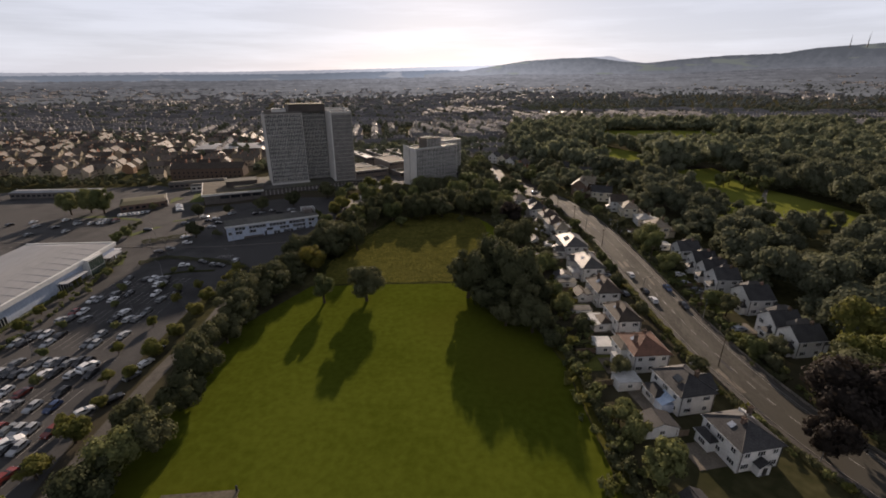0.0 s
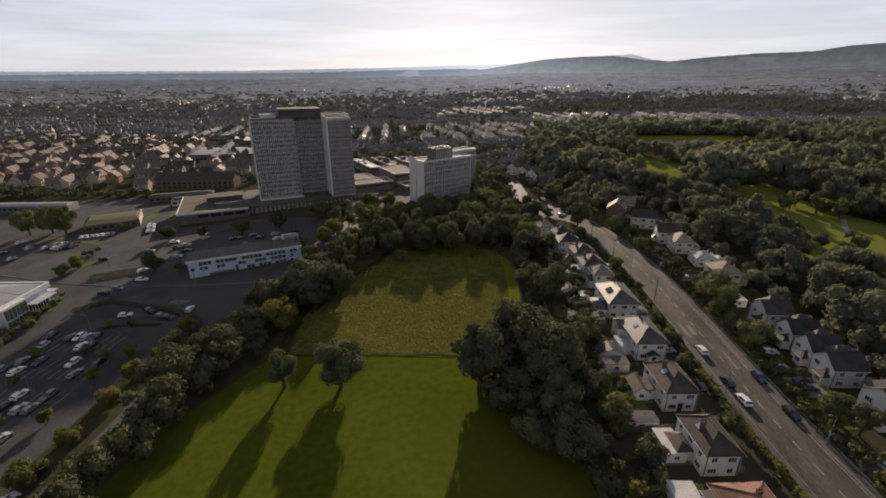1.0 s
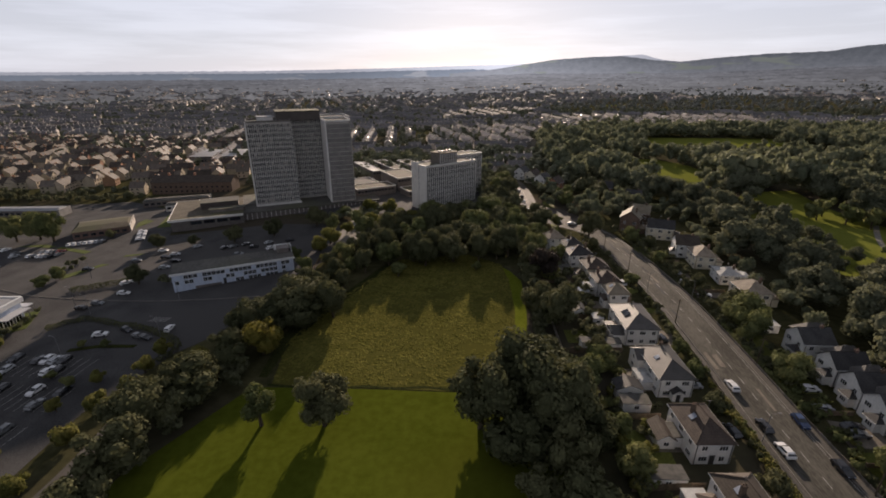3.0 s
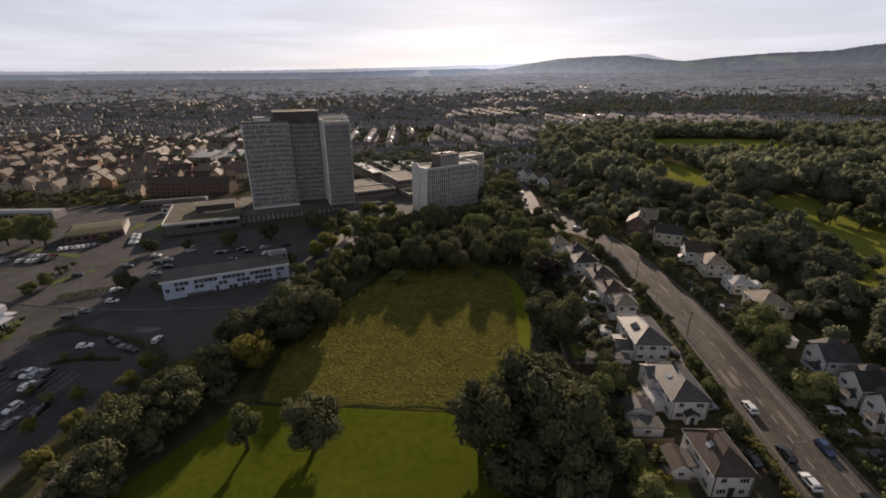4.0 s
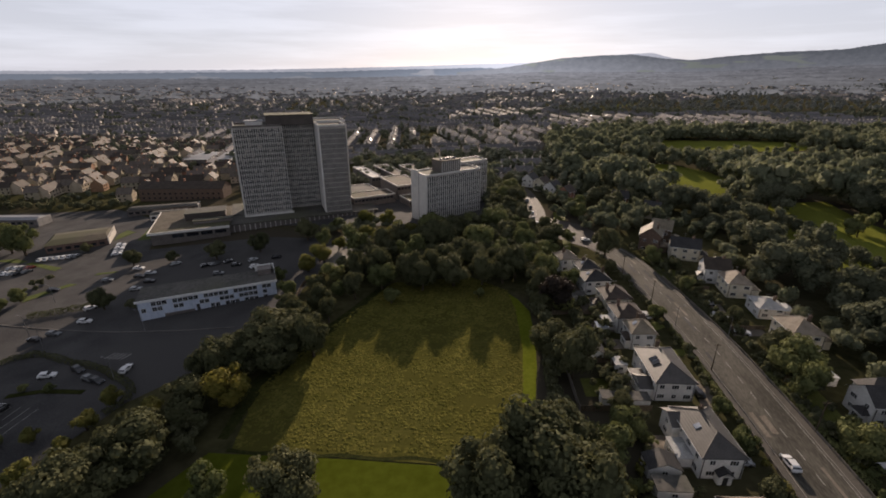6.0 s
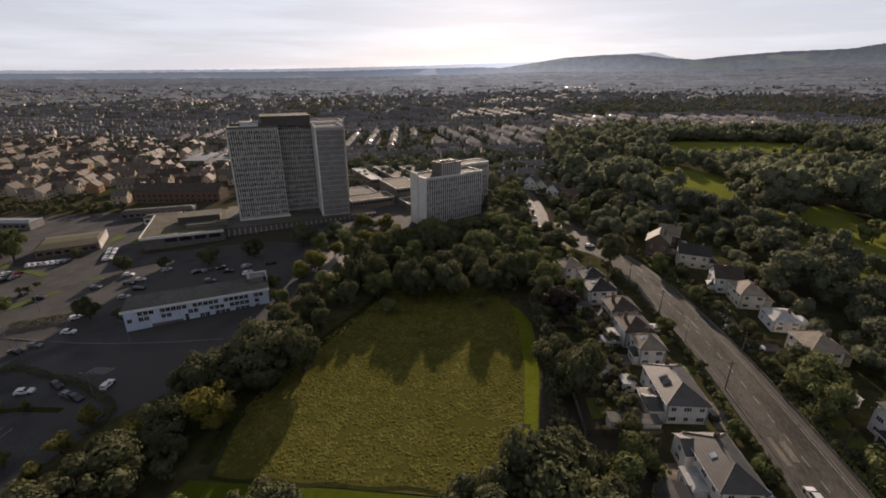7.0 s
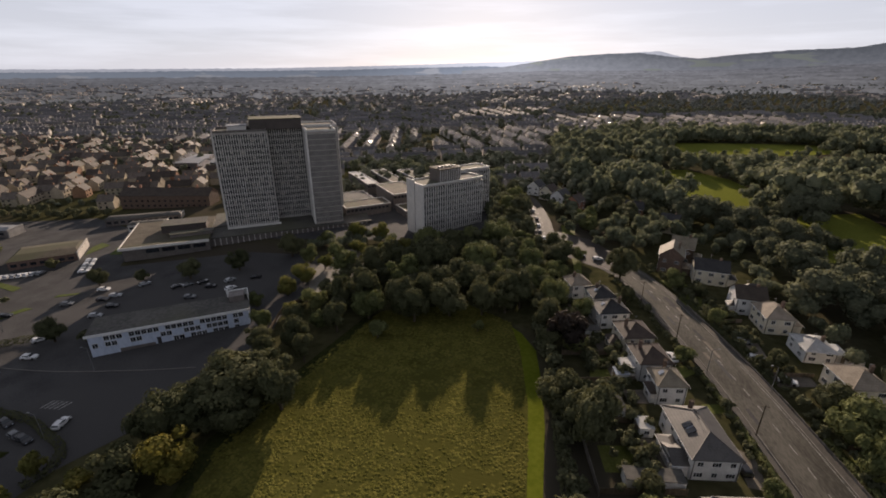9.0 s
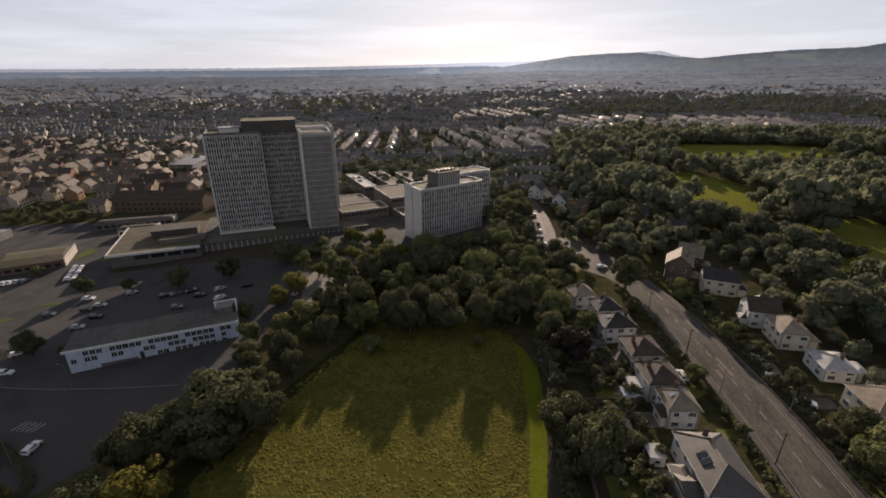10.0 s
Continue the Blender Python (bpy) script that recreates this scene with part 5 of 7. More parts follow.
part("roof_housing", Shape().box(33.0, 5.2, HH + 0.25, 37.0, 9.0, HH + 2.0), DARKBAND, hut, "dark rooftop housing")
part("roof_screen", Shape().box(32.2, 9.2, HH + 0.25, 38.0, 9.35, HH + 2.3).box(37.9, 5.2, HH + 0.25, 38.05, 9.2, HH + 2.3), TRIM, hut, "white louvred screen")
part("plinth_panel", Shape().box(6.2, -0.08, -0.9, 14.2, 0.0, 0.7), DARKBAND, hut)
door(hut, 15.2, -0.04, 0)

# out-of-town store with a broad pale roof
store = thing("store", pose(-128.25, 89.07, level(-140, 125) - 0.3, 0, 0, 7.5), "large retail store with a pale ribbed roof", "shop")
SL, SW, SH = 66.5, 32.0, 6.8
part("wall", Shape().box(-SW, -46, -1.5, 0, SL, SH), RENDER_B, store)
roof = Shape()
roof.hull([(-SW - 0.5, -46.5, SH), (0.5, -46.5, SH), (0.5, SL + 0.5, SH), (-SW - 0.5, SL + 0.5, SH)], [(-SW + 14, -40, SH + 2.2), (-14, -40, SH + 2.2), (-14, SL - 7, SH + 2.2), (-SW + 14, SL - 7, SH + 2.2)])
part("roof", roof, WHITEROOF, store)
part("parapet", Shape().box(0.2, -46, SH - 0.9, 0.8, SL + 0.6, SH + 0.55).box(-SW, SL + 0.2, SH - 0.9, 0.2, SL + 0.8, SH + 0.55), TRIM, store)
for k in range(22):
    part("roof_seam", Shape().hull([(-13.8, -38 + 4.6 * k, SH + 2.1), (0.2, -38 + 4.6 * k, SH + 0.05), (0.2, -37.85 + 4.6 * k, SH + 0.05), (-13.8, -37.85 + 4.6 * k, SH + 2.1)], [(-13.8, -38 + 4.6 * k, SH + 2.14), (0.2, -38 + 4.6 * k, SH + 0.08), (0.2, -37.85 + 4.6 * k, SH + 0.17), (-13.8, -37.85 + 4.6 * k, SH + 2.14)]), WHITEROOF, store)
for y0, y1 in ((58.5, 65.5), (36, 46), (8, 16), (-14, -4)):
    g = part("shop_window", Shape().box(0.0, y0, -0.2, 0.12, y1, 3.6), GLASS, store)
    for k in range(int(y1 - y0) + 1):
        part("mullion", Shape().box(0.12, y0 + k - 0.06, -0.2, 0.22, y0 + k + 0.06, 3.6), TRIM, g)
hall = part("entrance_hall", Shape().box(0, 48.5, -1.0, 2.2, 56.5, SH + 0.3), TRIM, store, "tall white-framed glazed entrance")
for k in range(6):
    part("pane", Shape().box(2.18, 48.9 + 1.26 * k, 0.0, 2.28, 50.0 + 1.26 * k, 3.0).box(2.18, 48.9 + 1.26 * k, 3.3, 2.28, 50.0 + 1.26 * k, SH - 0.3), GREENGLASS, hall)
for y0, y1 in ((36, 46.4), (58, 66)):
    ent = part("entrance_canopy", Shape().box(0.1, y0, 4.0, 3.2, y1, 4.2), SHEET, store)
    n = int((y1 - y0) / 2.4)
    for k in range(n + 1):
        y = y0 + 0.4 + (y1 - y0 - 0.8) * k / n
        part("canopy_post", Shape().tube((2.9, y, -1), (2.3, y, 4.0), 0.12, 0.12, 6), STEEL, ent)
ent = part("corner_canopy", Shape().box(-8, SL + 0.8, 3.6, 0.8, SL + 3.0, 3.85), SHEET, store)
for x in (-7.4, -3, 0.4):
    part("canopy_post", Shape().drum(x, SL + 3.1, -1, 3.6, 0.12, 0.12), STEEL, ent)

# sheds and works units beyond the car parks
for x, y, turn, w, d, hgt, wall, roof, label in (
        (-187.5, 222.4, 35, 22, 18, 3.6, CHIMNEY, GRAVELROOF, "dark brick works unit with a shallow roof"), (-280, 250, 9, 50, 8, 3.6, DARKBAND, WHITEROOF, "long low unit with a pale sheet roof"),
        (-196, 276, 26, 34, 7, 3.4, DARKBAND, FELT, "low flat-roofed store building"),
        (-262, 412, 12, 62, 40, 5.6, DARKBAND, WHITEROOF, "wide store with a bright flat roof"), (-176, 268, 26, 16, 6, 3.4, PANEL, FELT, "small pale flat-roofed office annexe")):
    ob = thing("works_unit", pose(x, y, level(x, y), 0, 0, turn), label, "industrial unit", "works units west of the towers")
    part("wall", Shape().box(0, 0, -1.5, w, d, hgt), wall, ob)
    part("roof", Shape().hull([(-0.4, -0.4, hgt), (w + 0.4, -0.4, hgt), (w + 0.4, d + 0.4, hgt), (-0.4, d + 0.4, hgt)], [(1.2, d * 0.3, hgt + 0.9), (w - 1.2, d * 0.3, hgt + 0.9), (w - 1.2, d * 0.7, hgt + 0.9), (1.2, d * 0.7, hgt + 0.9)]), roof, ob)
    part("parapet", Shape().box(w - 0.1, -0.3, -1.0, w + 0.3, d + 0.3, hgt + 0.5), CONCRETE, ob)
    for k in range(int(w / 3)):
        part("window", Shape().box(0.7 + 3 * k, -0.08, 1.2, 2.6 + 3 * k, 0.02, 2.4), GLASS, ob)


# ---- trees of the park and gardens ----
PARK, BELT, COPSE, HEDGE = "trees in the park", "trees along the car park", "trees between park and offices", "garden shrubs"
# lone trees on the field
tree(-29.5, 118.4, 5.8, 8, LEAF_DARK, "lone broad dark green tree on the field", group=PARK)
tree(-42.0, 117.4, 3.2, 7, LEAF_GREEN, "slender young tree beside the field", group=PARK)
# the big clump at the field's right edge
for x, y, r, s, tall in ((0.5, 120, 6.6, 0, 1.0), (8, 124, 7.4, 1, 1.05), (14, 120, 6.8, 6, 1.0), (7, 113, 6.2, 2, 1.0), (15.5, 110, 6.0, 0, 0.95), (17, 101.5, 4.6, 1, 0.9), (13, 132, 6.4, 6, 0.95), (19.5, 117, 4.8, 2, 0.95), (20.5, 95.5, 3.0, 4, 1.0), (3.6, 127, 5.2, 1, 0.9), (19, 127, 4.6, 0, 0.9), (10.5, 104.5, 4.0, 2, 0.9)):
    tree(x, y, r, s, LEAF_DARK, "large dark oak in a dense clump", group=PARK, tall=tall)
# belt between the field and the car park
for x, y, r, s, k in ((-59.7, 122.7, 6.8, 0, 0), (-61.6, 116.0, 4.8, 2, 0), (-65.6, 113.5, 5.4, 1, 0), (-61.0, 139.5, 4.8, 2, 0), (-62.2, 147.9, 5.0, 1, 0), (-53.6, 141.0, 5.3, 2, 2), (-57.6, 134.0, 4.4, 4, 0), (-52.4, 159.4, 8.4, 6, 0), (-48.0, 165.6, 6.0, 0, 0), (-42.6, 159.6, 4.8, 1, 0), (-58.0, 153.0, 6.4, 6, 0), (-48.6, 153.4, 5.0, 2, 0),
                      (-55.2, 60.8, 5.0, 0, 0), (-58.2, 55.4, 4.8, 1, 1), (-56.6, 72.0, 5.0, 2, 0), (-57.8, 80.6, 5.2, 1, 0), (-61.2, 104.6, 6.2, 0, 0), (-60.4, 96.0, 4.8, 2, 0), (-57.4, 48.6, 5.0, 2, 0), (-62.4, 88.6, 4.6, 1, 0), (-64.2, 129.0, 4.6, 4, 0), (-64.6, 122.0, 4.4, 2, 0), (-62.6, 66.0, 3.6, 4, 0)):
    tree(x, y, r, s, (LEAF_DARK, LEAF_GREEN, LEAF_GOLD)[k], ("dark green tree in the belt beside the field", "green tree in the belt beside the field", "golden autumn tree in a dark belt")[k], group=BELT, tall=min(1.0, 4.9 / r))
# clipped yellow-green row at the car park's edge
for x, y, r in ((-71.9, 54.1, 3.0), (-72.1, 62.3, 3.2), (-71.9, 46.4, 3.0), (-75.4, 90.6, 3.2), (-75.8, 99.2, 2.6), (-77.3, 110.5, 2.7), (-78.5, 119.2, 2.8), (-78.5, 131.7, 2.8), (-79.1, 139.3, 2.6), (-68.5, 136.5, 3.0), (-75, 72, 2.0), (-75, 81, 2.0), (-78, 125.5, 2.2)):
    tree(x, y, r, 4 if r < 3.3 else 2, LEAF_LIGHT, "yellow-green young tree at the car park's edge", group=BELT, tall=0.85)
# copse between the meadow and the offices
for x, y, r, s, k in ((-52, 200, 3.6, 3, 1), (-45, 203, 4.1, 0, 0), (-35.5, 198, 5.0, 1, 1), (-30, 188, 3.2, 4, 1), (-22, 197, 4.3, 2, 0), (-12.6, 201, 6.0, 1, 0), (-4, 193, 1.9, 4, 1), (-6, 229, 6.0, 1, 1), (1, 223, 4.4, 2, 1), (9, 241, 5.4, 0, 1), (7, 207, 4.4, 1, 0),
                      (13, 219, 5.8, 2, 1), (3, 229, 4.4, 0, 1), (13.5, 196, 4.0, 2, 0), (21, 241, 5.2, 1, 0), (-65, 219, 4.4, 2, 3), (-53, 226, 5.2, 3, 0), (-41, 227, 5.6, 0, 0), (-55, 247, 3.8, 2, 3), (-62, 231, 3.8, 4, 3), (-42, 246, 4.4, 2, 3), (-22, 230, 8.0, 6, 0), (-16, 246, 7.0, 0, 0), (-1, 258, 6.4, 1, 0),
                      (-29, 216, 6.0, 0, 0), (-18, 214, 6.0, 2, 0), (-8, 214, 5.6, 1, 0), (-41, 213, 4.8, 2, 0), (-33, 235, 6.0, 1, 0), (-8, 243, 6.0, 2, 0), (-27, 250, 5.6, 6, 0), (3, 247, 5.0, 2, 1), (-49, 215, 3.8, 4, 1), (-37, 205, 4.2, 2, 0), (0, 212, 4.6, 0, 0), (17, 208, 4.6, 1, 0), (19, 229, 4.4, 2, 1), (11, 230, 4.6, 1, 0),
                      (-48, 239, 4.2, 2, 3), (-36, 251, 4.0, 4, 3), (-58, 206, 3.0, 4, 1), (-55, 191, 3.4, 4, 0), (-50, 182, 4.0, 2, 0), (-54, 174, 3.6, 4, 0), (-45, 176, 3.0, 4, 0), (9, 256, 5.0, 0, 0), (-13, 258, 5.6, 2, 0), (1, 271, 5.0, 1, 1), (5, 285, 5.4, 0, 0), (3, 300, 6.0, 2, 0), (7, 318, 6.0, 1, 0), (37, 279, 4.6, 2, 1), (38, 289, 5.4, 0, 0),
                      (-3.5, 202, 4.6, 1, 0), (-27, 201, 4.8, 6, 0), (3, 204, 4.2, 0, 0), (-47, 192, 3.4, 4, 1), (-42, 190, 3.6, 4, 0), (-60, 199, 3.0, 4, 3), (24, 250, 4.0, 4, 1), (29, 246, 3.6, 4, 1), (-20, 206, 4.6, 2, 0)):
    k = 1 if k == 0 and int(x + y) % 2 and y > 205 else k
    tree(x, y, r, s, (LEAF_DARK, LEAF_GREEN, LEAF_GOLD, LEAF_LIGHT)[k], ("dark green tree in the shaded copse", "green tree with sunlit top in the copse", "golden tree in the copse", "pale yellow-green tree near the offices")[k], group=COPSE, tall=min(1.35, 5.6 / r) if y < 208 and k == 0 else (0.72 if y > 232 else 0.88))
# trees in gardens and streets
for x, y, r, s, m, label in (
        (61.5, 64, 4.4, 0, LEAF_COPPER, "dark copper beech over the footway"), (69.5, 70, 7.6, 1, LEAF_COPPER, "large dark copper beech tree"), (76, 80, 6.4, 2, LEAF_DARK, "dark tree shading the road"), (31.5, 56, 3.8, 3, LEAF_GREEN, "grey-green tree in a garden"), (50.0, 86, 2.8, 4, LEAF_DARK, "dark round tree in a garden"),
        (18.8, 157, 5.5, 1, LEAF_DARK, "dark garden tree at the meadow's edge"), (14.2, 165, 4.5, 2, LEAF_DARK, "dark garden tree behind a hedge"), (17.8, 187.5, 5.2, 3, LEAF_COPPER, "bare-topped copper garden tree"), (21.6, 134, 5.1, 2, LEAF_GREEN, "leafy green tree in a garden"), (26, 140.5, 3.6, 2, LEAF_GREEN, "bushy tree in a garden"), (13.6, 186, 3.6, 4, LEAF_DARK, "dark shrubby tree behind a hedge"),
        (40, 231, 5.6, 0, LEAF_DARK, "large dark tree at the junction"), (37.6, 213, 3.0, 4, LEAF_DARK, "round tree in a front garden"), (44.4, 185, 2.9, 4, LEAF_GREEN, "round green street tree"), (66.6, 163.2, 5.2, 2, LEAF_GREEN, "broad green garden tree"), (65.6, 156.0, 4.4, 2, LEAF_GREEN, "green tree in a front garden"), (68.4, 172, 4.0, 2, LEAF_DARK, "dark tree in a garden"),
        (65.6, 141, 4.2, 2, LEAF_GREEN, "leafy green tree before a house"), (68, 116, 3.4, 4, LEAF_GREEN, "leafy tree beside a drive"), (83, 88, 5.5, 1, LEAF_LIGHT, "yellow-green tree behind the houses"), (90, 97, 6.0, 0, LEAF_LIGHT, "tall yellow-green tree behind the houses"), (88, 84, 5.6, 2, LEAF_LIGHT, "yellow-green tree behind the houses"), (29, 70, 3.0, 4, LEAF_GREEN, "garden tree by a hedge"), (45.8, 148.6, 2.4, 4, LEAF_GREEN, "round bush by the road"),
        (46.6, 139.8, 2.6, 4, LEAF_GREEN, "dense bush by the road"), (46.0, 128.6, 2.6, 4, LEAF_DARK, "dense dark evergreen bush"), (45.4, 110, 2.8, 4, LEAF_DARK, "dark bush in a front garden"), (33, 84, 2.8, 4, LEAF_DARK, "leafy tree in a back garden"), (30, 102, 3.0, 4, LEAF_DARK, "leafy tree in a back garden"), (26, 112, 3.2, 2, LEAF_GREEN, "leafy tree in a back garden"), (25, 121, 3.0, 4, LEAF_GREEN, "leafy tree in a back garden"), (22, 104, 3.0, 4, LEAF_DARK, "leafy tree in a back garden"),
        (20.8, 250.5, 4.4, 2, LEAF_DARK, "round dark tree on the junction island"), (24, 203, 3.4, 2, LEAF_GREEN, "leafy tree in a back garden"), (26.5, 147, 3.0, 4, LEAF_DARK, "leafy tree in a back garden"), (31, 66, 2.8, 4, LEAF_GREEN, "grey-green tree in a back garden"), (69.5, 112, 3.2, 4, LEAF_DARK, "leafy tree before a white house"), (66, 93, 3.0, 4, LEAF_GREEN, "leafy tree beside the footway"), (55, 226, 3.6, 2, LEAF_GREEN, "leafy tree in a front garden"), (60, 221, 3.0, 4, LEAF_DARK, "leafy tree in a front garden"), (58.5, 203, 2.8, 4, LEAF_GREEN, "garden bush by a drive"), (63, 184, 3.0, 4, LEAF_DARK, "round bush in a garden"), (20, 187, 3.4, 2, LEAF_GREEN, "leafy tree in a back garden"), (21, 199, 3.4, 2, LEAF_DARK, "leafy tree in a back garden"), (17.5, 168.5, 3.6, 1, LEAF_DARK, "leafy tree in a back garden"),
        (-118.9, 178.8, 3.5, 1, LEAF_DARK, "dark round tree by the service road"), (-137.9, 212.7, 3.6, 2, LEAF_DARK, "dark tree on a car park island"), (-108, 220, 4.2, 1, LEAF_DARK, "dark tree before the offices"), (-124, 217, 2.8, 4, LEAF_DARK, "dark tree before the offices"), (-94, 228, 4.0, 0, LEAF_DARK, "dark tree before the offices"), (-80, 242, 4.4, 1, LEAF_DARK, "dark tree before the offices"), (-152.0, 174.6, 3.1, 2, LEAF_GREEN, "small dark tree on an island"),
        (-152.8, 181.8, 2.9, 2, LEAF_GREEN, "small dark tree on an island"), (-171, 226, 2.8, 4, LEAF_DARK, "dark tree beside works units"), (-196, 221, 6.4, 0, LEAF_GREEN, "dark tree beside works units"), (-205, 223, 6.4, 2, LEAF_GREEN, "dark tree beside the works units"), (-214, 220, 6.0, 1, LEAF_GREEN, "dark tree beside the works units"), (-72, 202, 3.0, 4, LEAF_GREEN, "bushy tree by the long hut"), (-64, 190, 3.2, 4, LEAF_GREEN, "bushy tree by the long hut"), (-60, 182, 3.6, 2, LEAF_DARK, "tree by the long hut"),
        (-66, 210, 3.4, 2, LEAF_LIGHT, "pale leafy tree by the car park"), (-70, 236, 4.0, 2, LEAF_GREEN, "tree beside the offices"), (-60, 262, 4.0, 2, LEAF_LIGHT, "pale leafy tree before the office wing"), (-72, 256, 3.8, 4, LEAF_GREEN, "pale leafy tree before the office wing"), (-50, 262, 3.8, 2, LEAF_LIGHT, "pale leafy tree before the office wing")):
    tree(x, y, r, s, m, label, group="garden and street trees")
# ---- woods and far trees, too many to count ----
def wood(name, spots, count, leaf, forms, material, label, seed):
    """Many trees joined into one mesh: a few crowns repeated with turns and sizes of their own."""
    r = np.random.default_rng(seed)
    protos = [crown_points(r, 1.0, 1.9, 0.15, count, leaf, 8, (0.30, 0.56)) for _ in range(forms)]
    vs, fs, at = [], [], 0
    for x, y, size in spots:
        v, f = protos[r.integers(forms)]
        a, h = r.uniform(0, 6.28), r.uniform(0.80, 1.28)
        c, s = math.cos(a) * size * r.uniform(0.85, 1.15), math.sin(a) * size * r.uniform(0.85, 1.15)
        vs.append(np.stack([v[:, 0] * c - v[:, 1] * s + x, v[:, 0] * s + v[:, 1] * c + y, v[:, 2] * size * h + level(x, y)], axis=1))
        fs.append(f + at)
        at += len(v)
    return joined(name, np.concatenate(vs), np.concatenate(fs), material, label, "trees")


# undergrowth and younger trees that close the belts
rng = random.Random(3)


def fill(name, ring, gap, sizes, label, material, leaves=470, leaf=0.185):
    """Trees too crowded to tell apart, strewn over a plot."""
    x0, x1, y0, y1 = min(p[0] for p in ring), max(p[0] for p in ring), min(p[1] for p in ring), max(p[1] for p in ring)
    spots, y = [], y0
    while y < y1:
        x = x0
        while x < x1:
            px, py = x + rng.uniform(-0.4, 0.4) * gap, y + rng.uniform(-0.4, 0.4) * gap
            if inside(px, py, ring):
                spots.append((px, py, rng.uniform(*sizes)))
            x += gap
        y += gap
    wood(name, spots, leaves, leaf, 5, material, label, len(name))


def inside(x, y, ring):
    hit = False
    for (x0, y0), (x1, y1) in zip(ring, ring[1:] + ring[:1]):
        if (y0 > y) != (y1 > y) and x < x0 + (x1 - x0) * (y - y0) / (y1 - y0):
            hit = not hit
    return hit


fill("belt_thicket", [(-64, 98), (-65, 118), (-64, 136), (-60, 150), (-56, 160), (-50, 160), (-49, 144), (-52, 130), (-57, 112), (-60, 98)], 5.2, (1.5, 2.9), "dark thicket in the belt beside the field", LEAF_THICK)
fill("copse_thicket", [(-50, 200), (-36, 200), (-30, 206), (-10, 208), (8, 206), (20, 212), (22, 240), (10, 262), (-20, 256), (-44, 250), (-46, 230), (-58, 226), (-56, 206)], 6.2, (2.6, 4.4), "dark crowded trees in the shaded copse", LEAF_THICK)
fill("roadside_thicket", [(-6, 264), (12, 262), (14, 290), (9, 318), (4, 345), (-8, 345), (-2, 310)], 6.0, (2.6, 4.2), "dark trees beside the far road", LEAF_THICK)
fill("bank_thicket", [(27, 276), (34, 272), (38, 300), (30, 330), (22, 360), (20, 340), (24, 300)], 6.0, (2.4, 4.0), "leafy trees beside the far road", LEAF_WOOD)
fill("grove", [(42, 300), (48, 288), (62, 286), (76, 288), (82, 302), (68, 322), (54, 345), (36, 350), (32, 338), (40, 322)], 7.0, (3.0, 4.8), "dark grown trees among the villas", LEAF_THICK)
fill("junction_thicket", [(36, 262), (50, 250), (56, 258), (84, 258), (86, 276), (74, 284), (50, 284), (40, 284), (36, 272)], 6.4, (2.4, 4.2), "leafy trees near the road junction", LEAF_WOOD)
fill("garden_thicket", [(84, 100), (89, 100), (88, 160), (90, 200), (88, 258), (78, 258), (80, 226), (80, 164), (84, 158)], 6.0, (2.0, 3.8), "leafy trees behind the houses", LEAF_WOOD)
fill("corner_thicket", [(68, 82), (74, 92), (72, 102), (66, 98), (66, 86)], 4.5, (1.6, 2.8), "dark shrubs in a front garden", LEAF_THICK)
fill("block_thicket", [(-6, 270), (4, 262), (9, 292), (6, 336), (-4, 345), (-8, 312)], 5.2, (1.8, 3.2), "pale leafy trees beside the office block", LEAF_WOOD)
fill("estate_edge", [(-345, 268), (-228, 284), (-205, 292), (-205, 298), (-235, 297), (-345, 296)], 6.4, (1.6, 3.4), "trees and hedges along the edge of the estate", LEAF_THICK, 200, 0.27)
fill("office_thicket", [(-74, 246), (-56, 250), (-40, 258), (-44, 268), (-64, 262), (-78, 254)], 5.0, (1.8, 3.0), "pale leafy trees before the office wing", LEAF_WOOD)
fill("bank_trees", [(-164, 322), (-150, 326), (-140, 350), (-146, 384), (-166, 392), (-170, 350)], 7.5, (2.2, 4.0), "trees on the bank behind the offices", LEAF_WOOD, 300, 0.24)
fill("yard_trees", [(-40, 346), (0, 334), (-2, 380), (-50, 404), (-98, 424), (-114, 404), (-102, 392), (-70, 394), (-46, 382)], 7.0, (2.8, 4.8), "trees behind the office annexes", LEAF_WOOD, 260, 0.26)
# small trees between the parked cars
for x, y, r in ((-112, 126, 1.6), (-100, 128, 1.5), (-93, 126, 1.6), (-106, 115, 1.5), (-96, 103, 1.5), (-86, 104, 1.8), (-112, 103, 1.4), (-105, 90, 1.5), (-86, 91, 1.8), (-96, 79, 1.4), (-88, 118, 1.8), (-87, 128, 1.9), (-128, 140, 1.9), (-133, 132, 1.8), (-128, 121, 1.7), (-126, 111, 1.9), (-123, 102, 2.0), (-104, 141, 1.4), (-98, 142, 1.4), (-80, 80, 1.8), (-77, 66, 1.8)):
    tree(x, y, r, 4, LEAF_GREEN if r < 1.7 else LEAF_LIGHT, "small planted tree between parked cars", group="car park saplings")

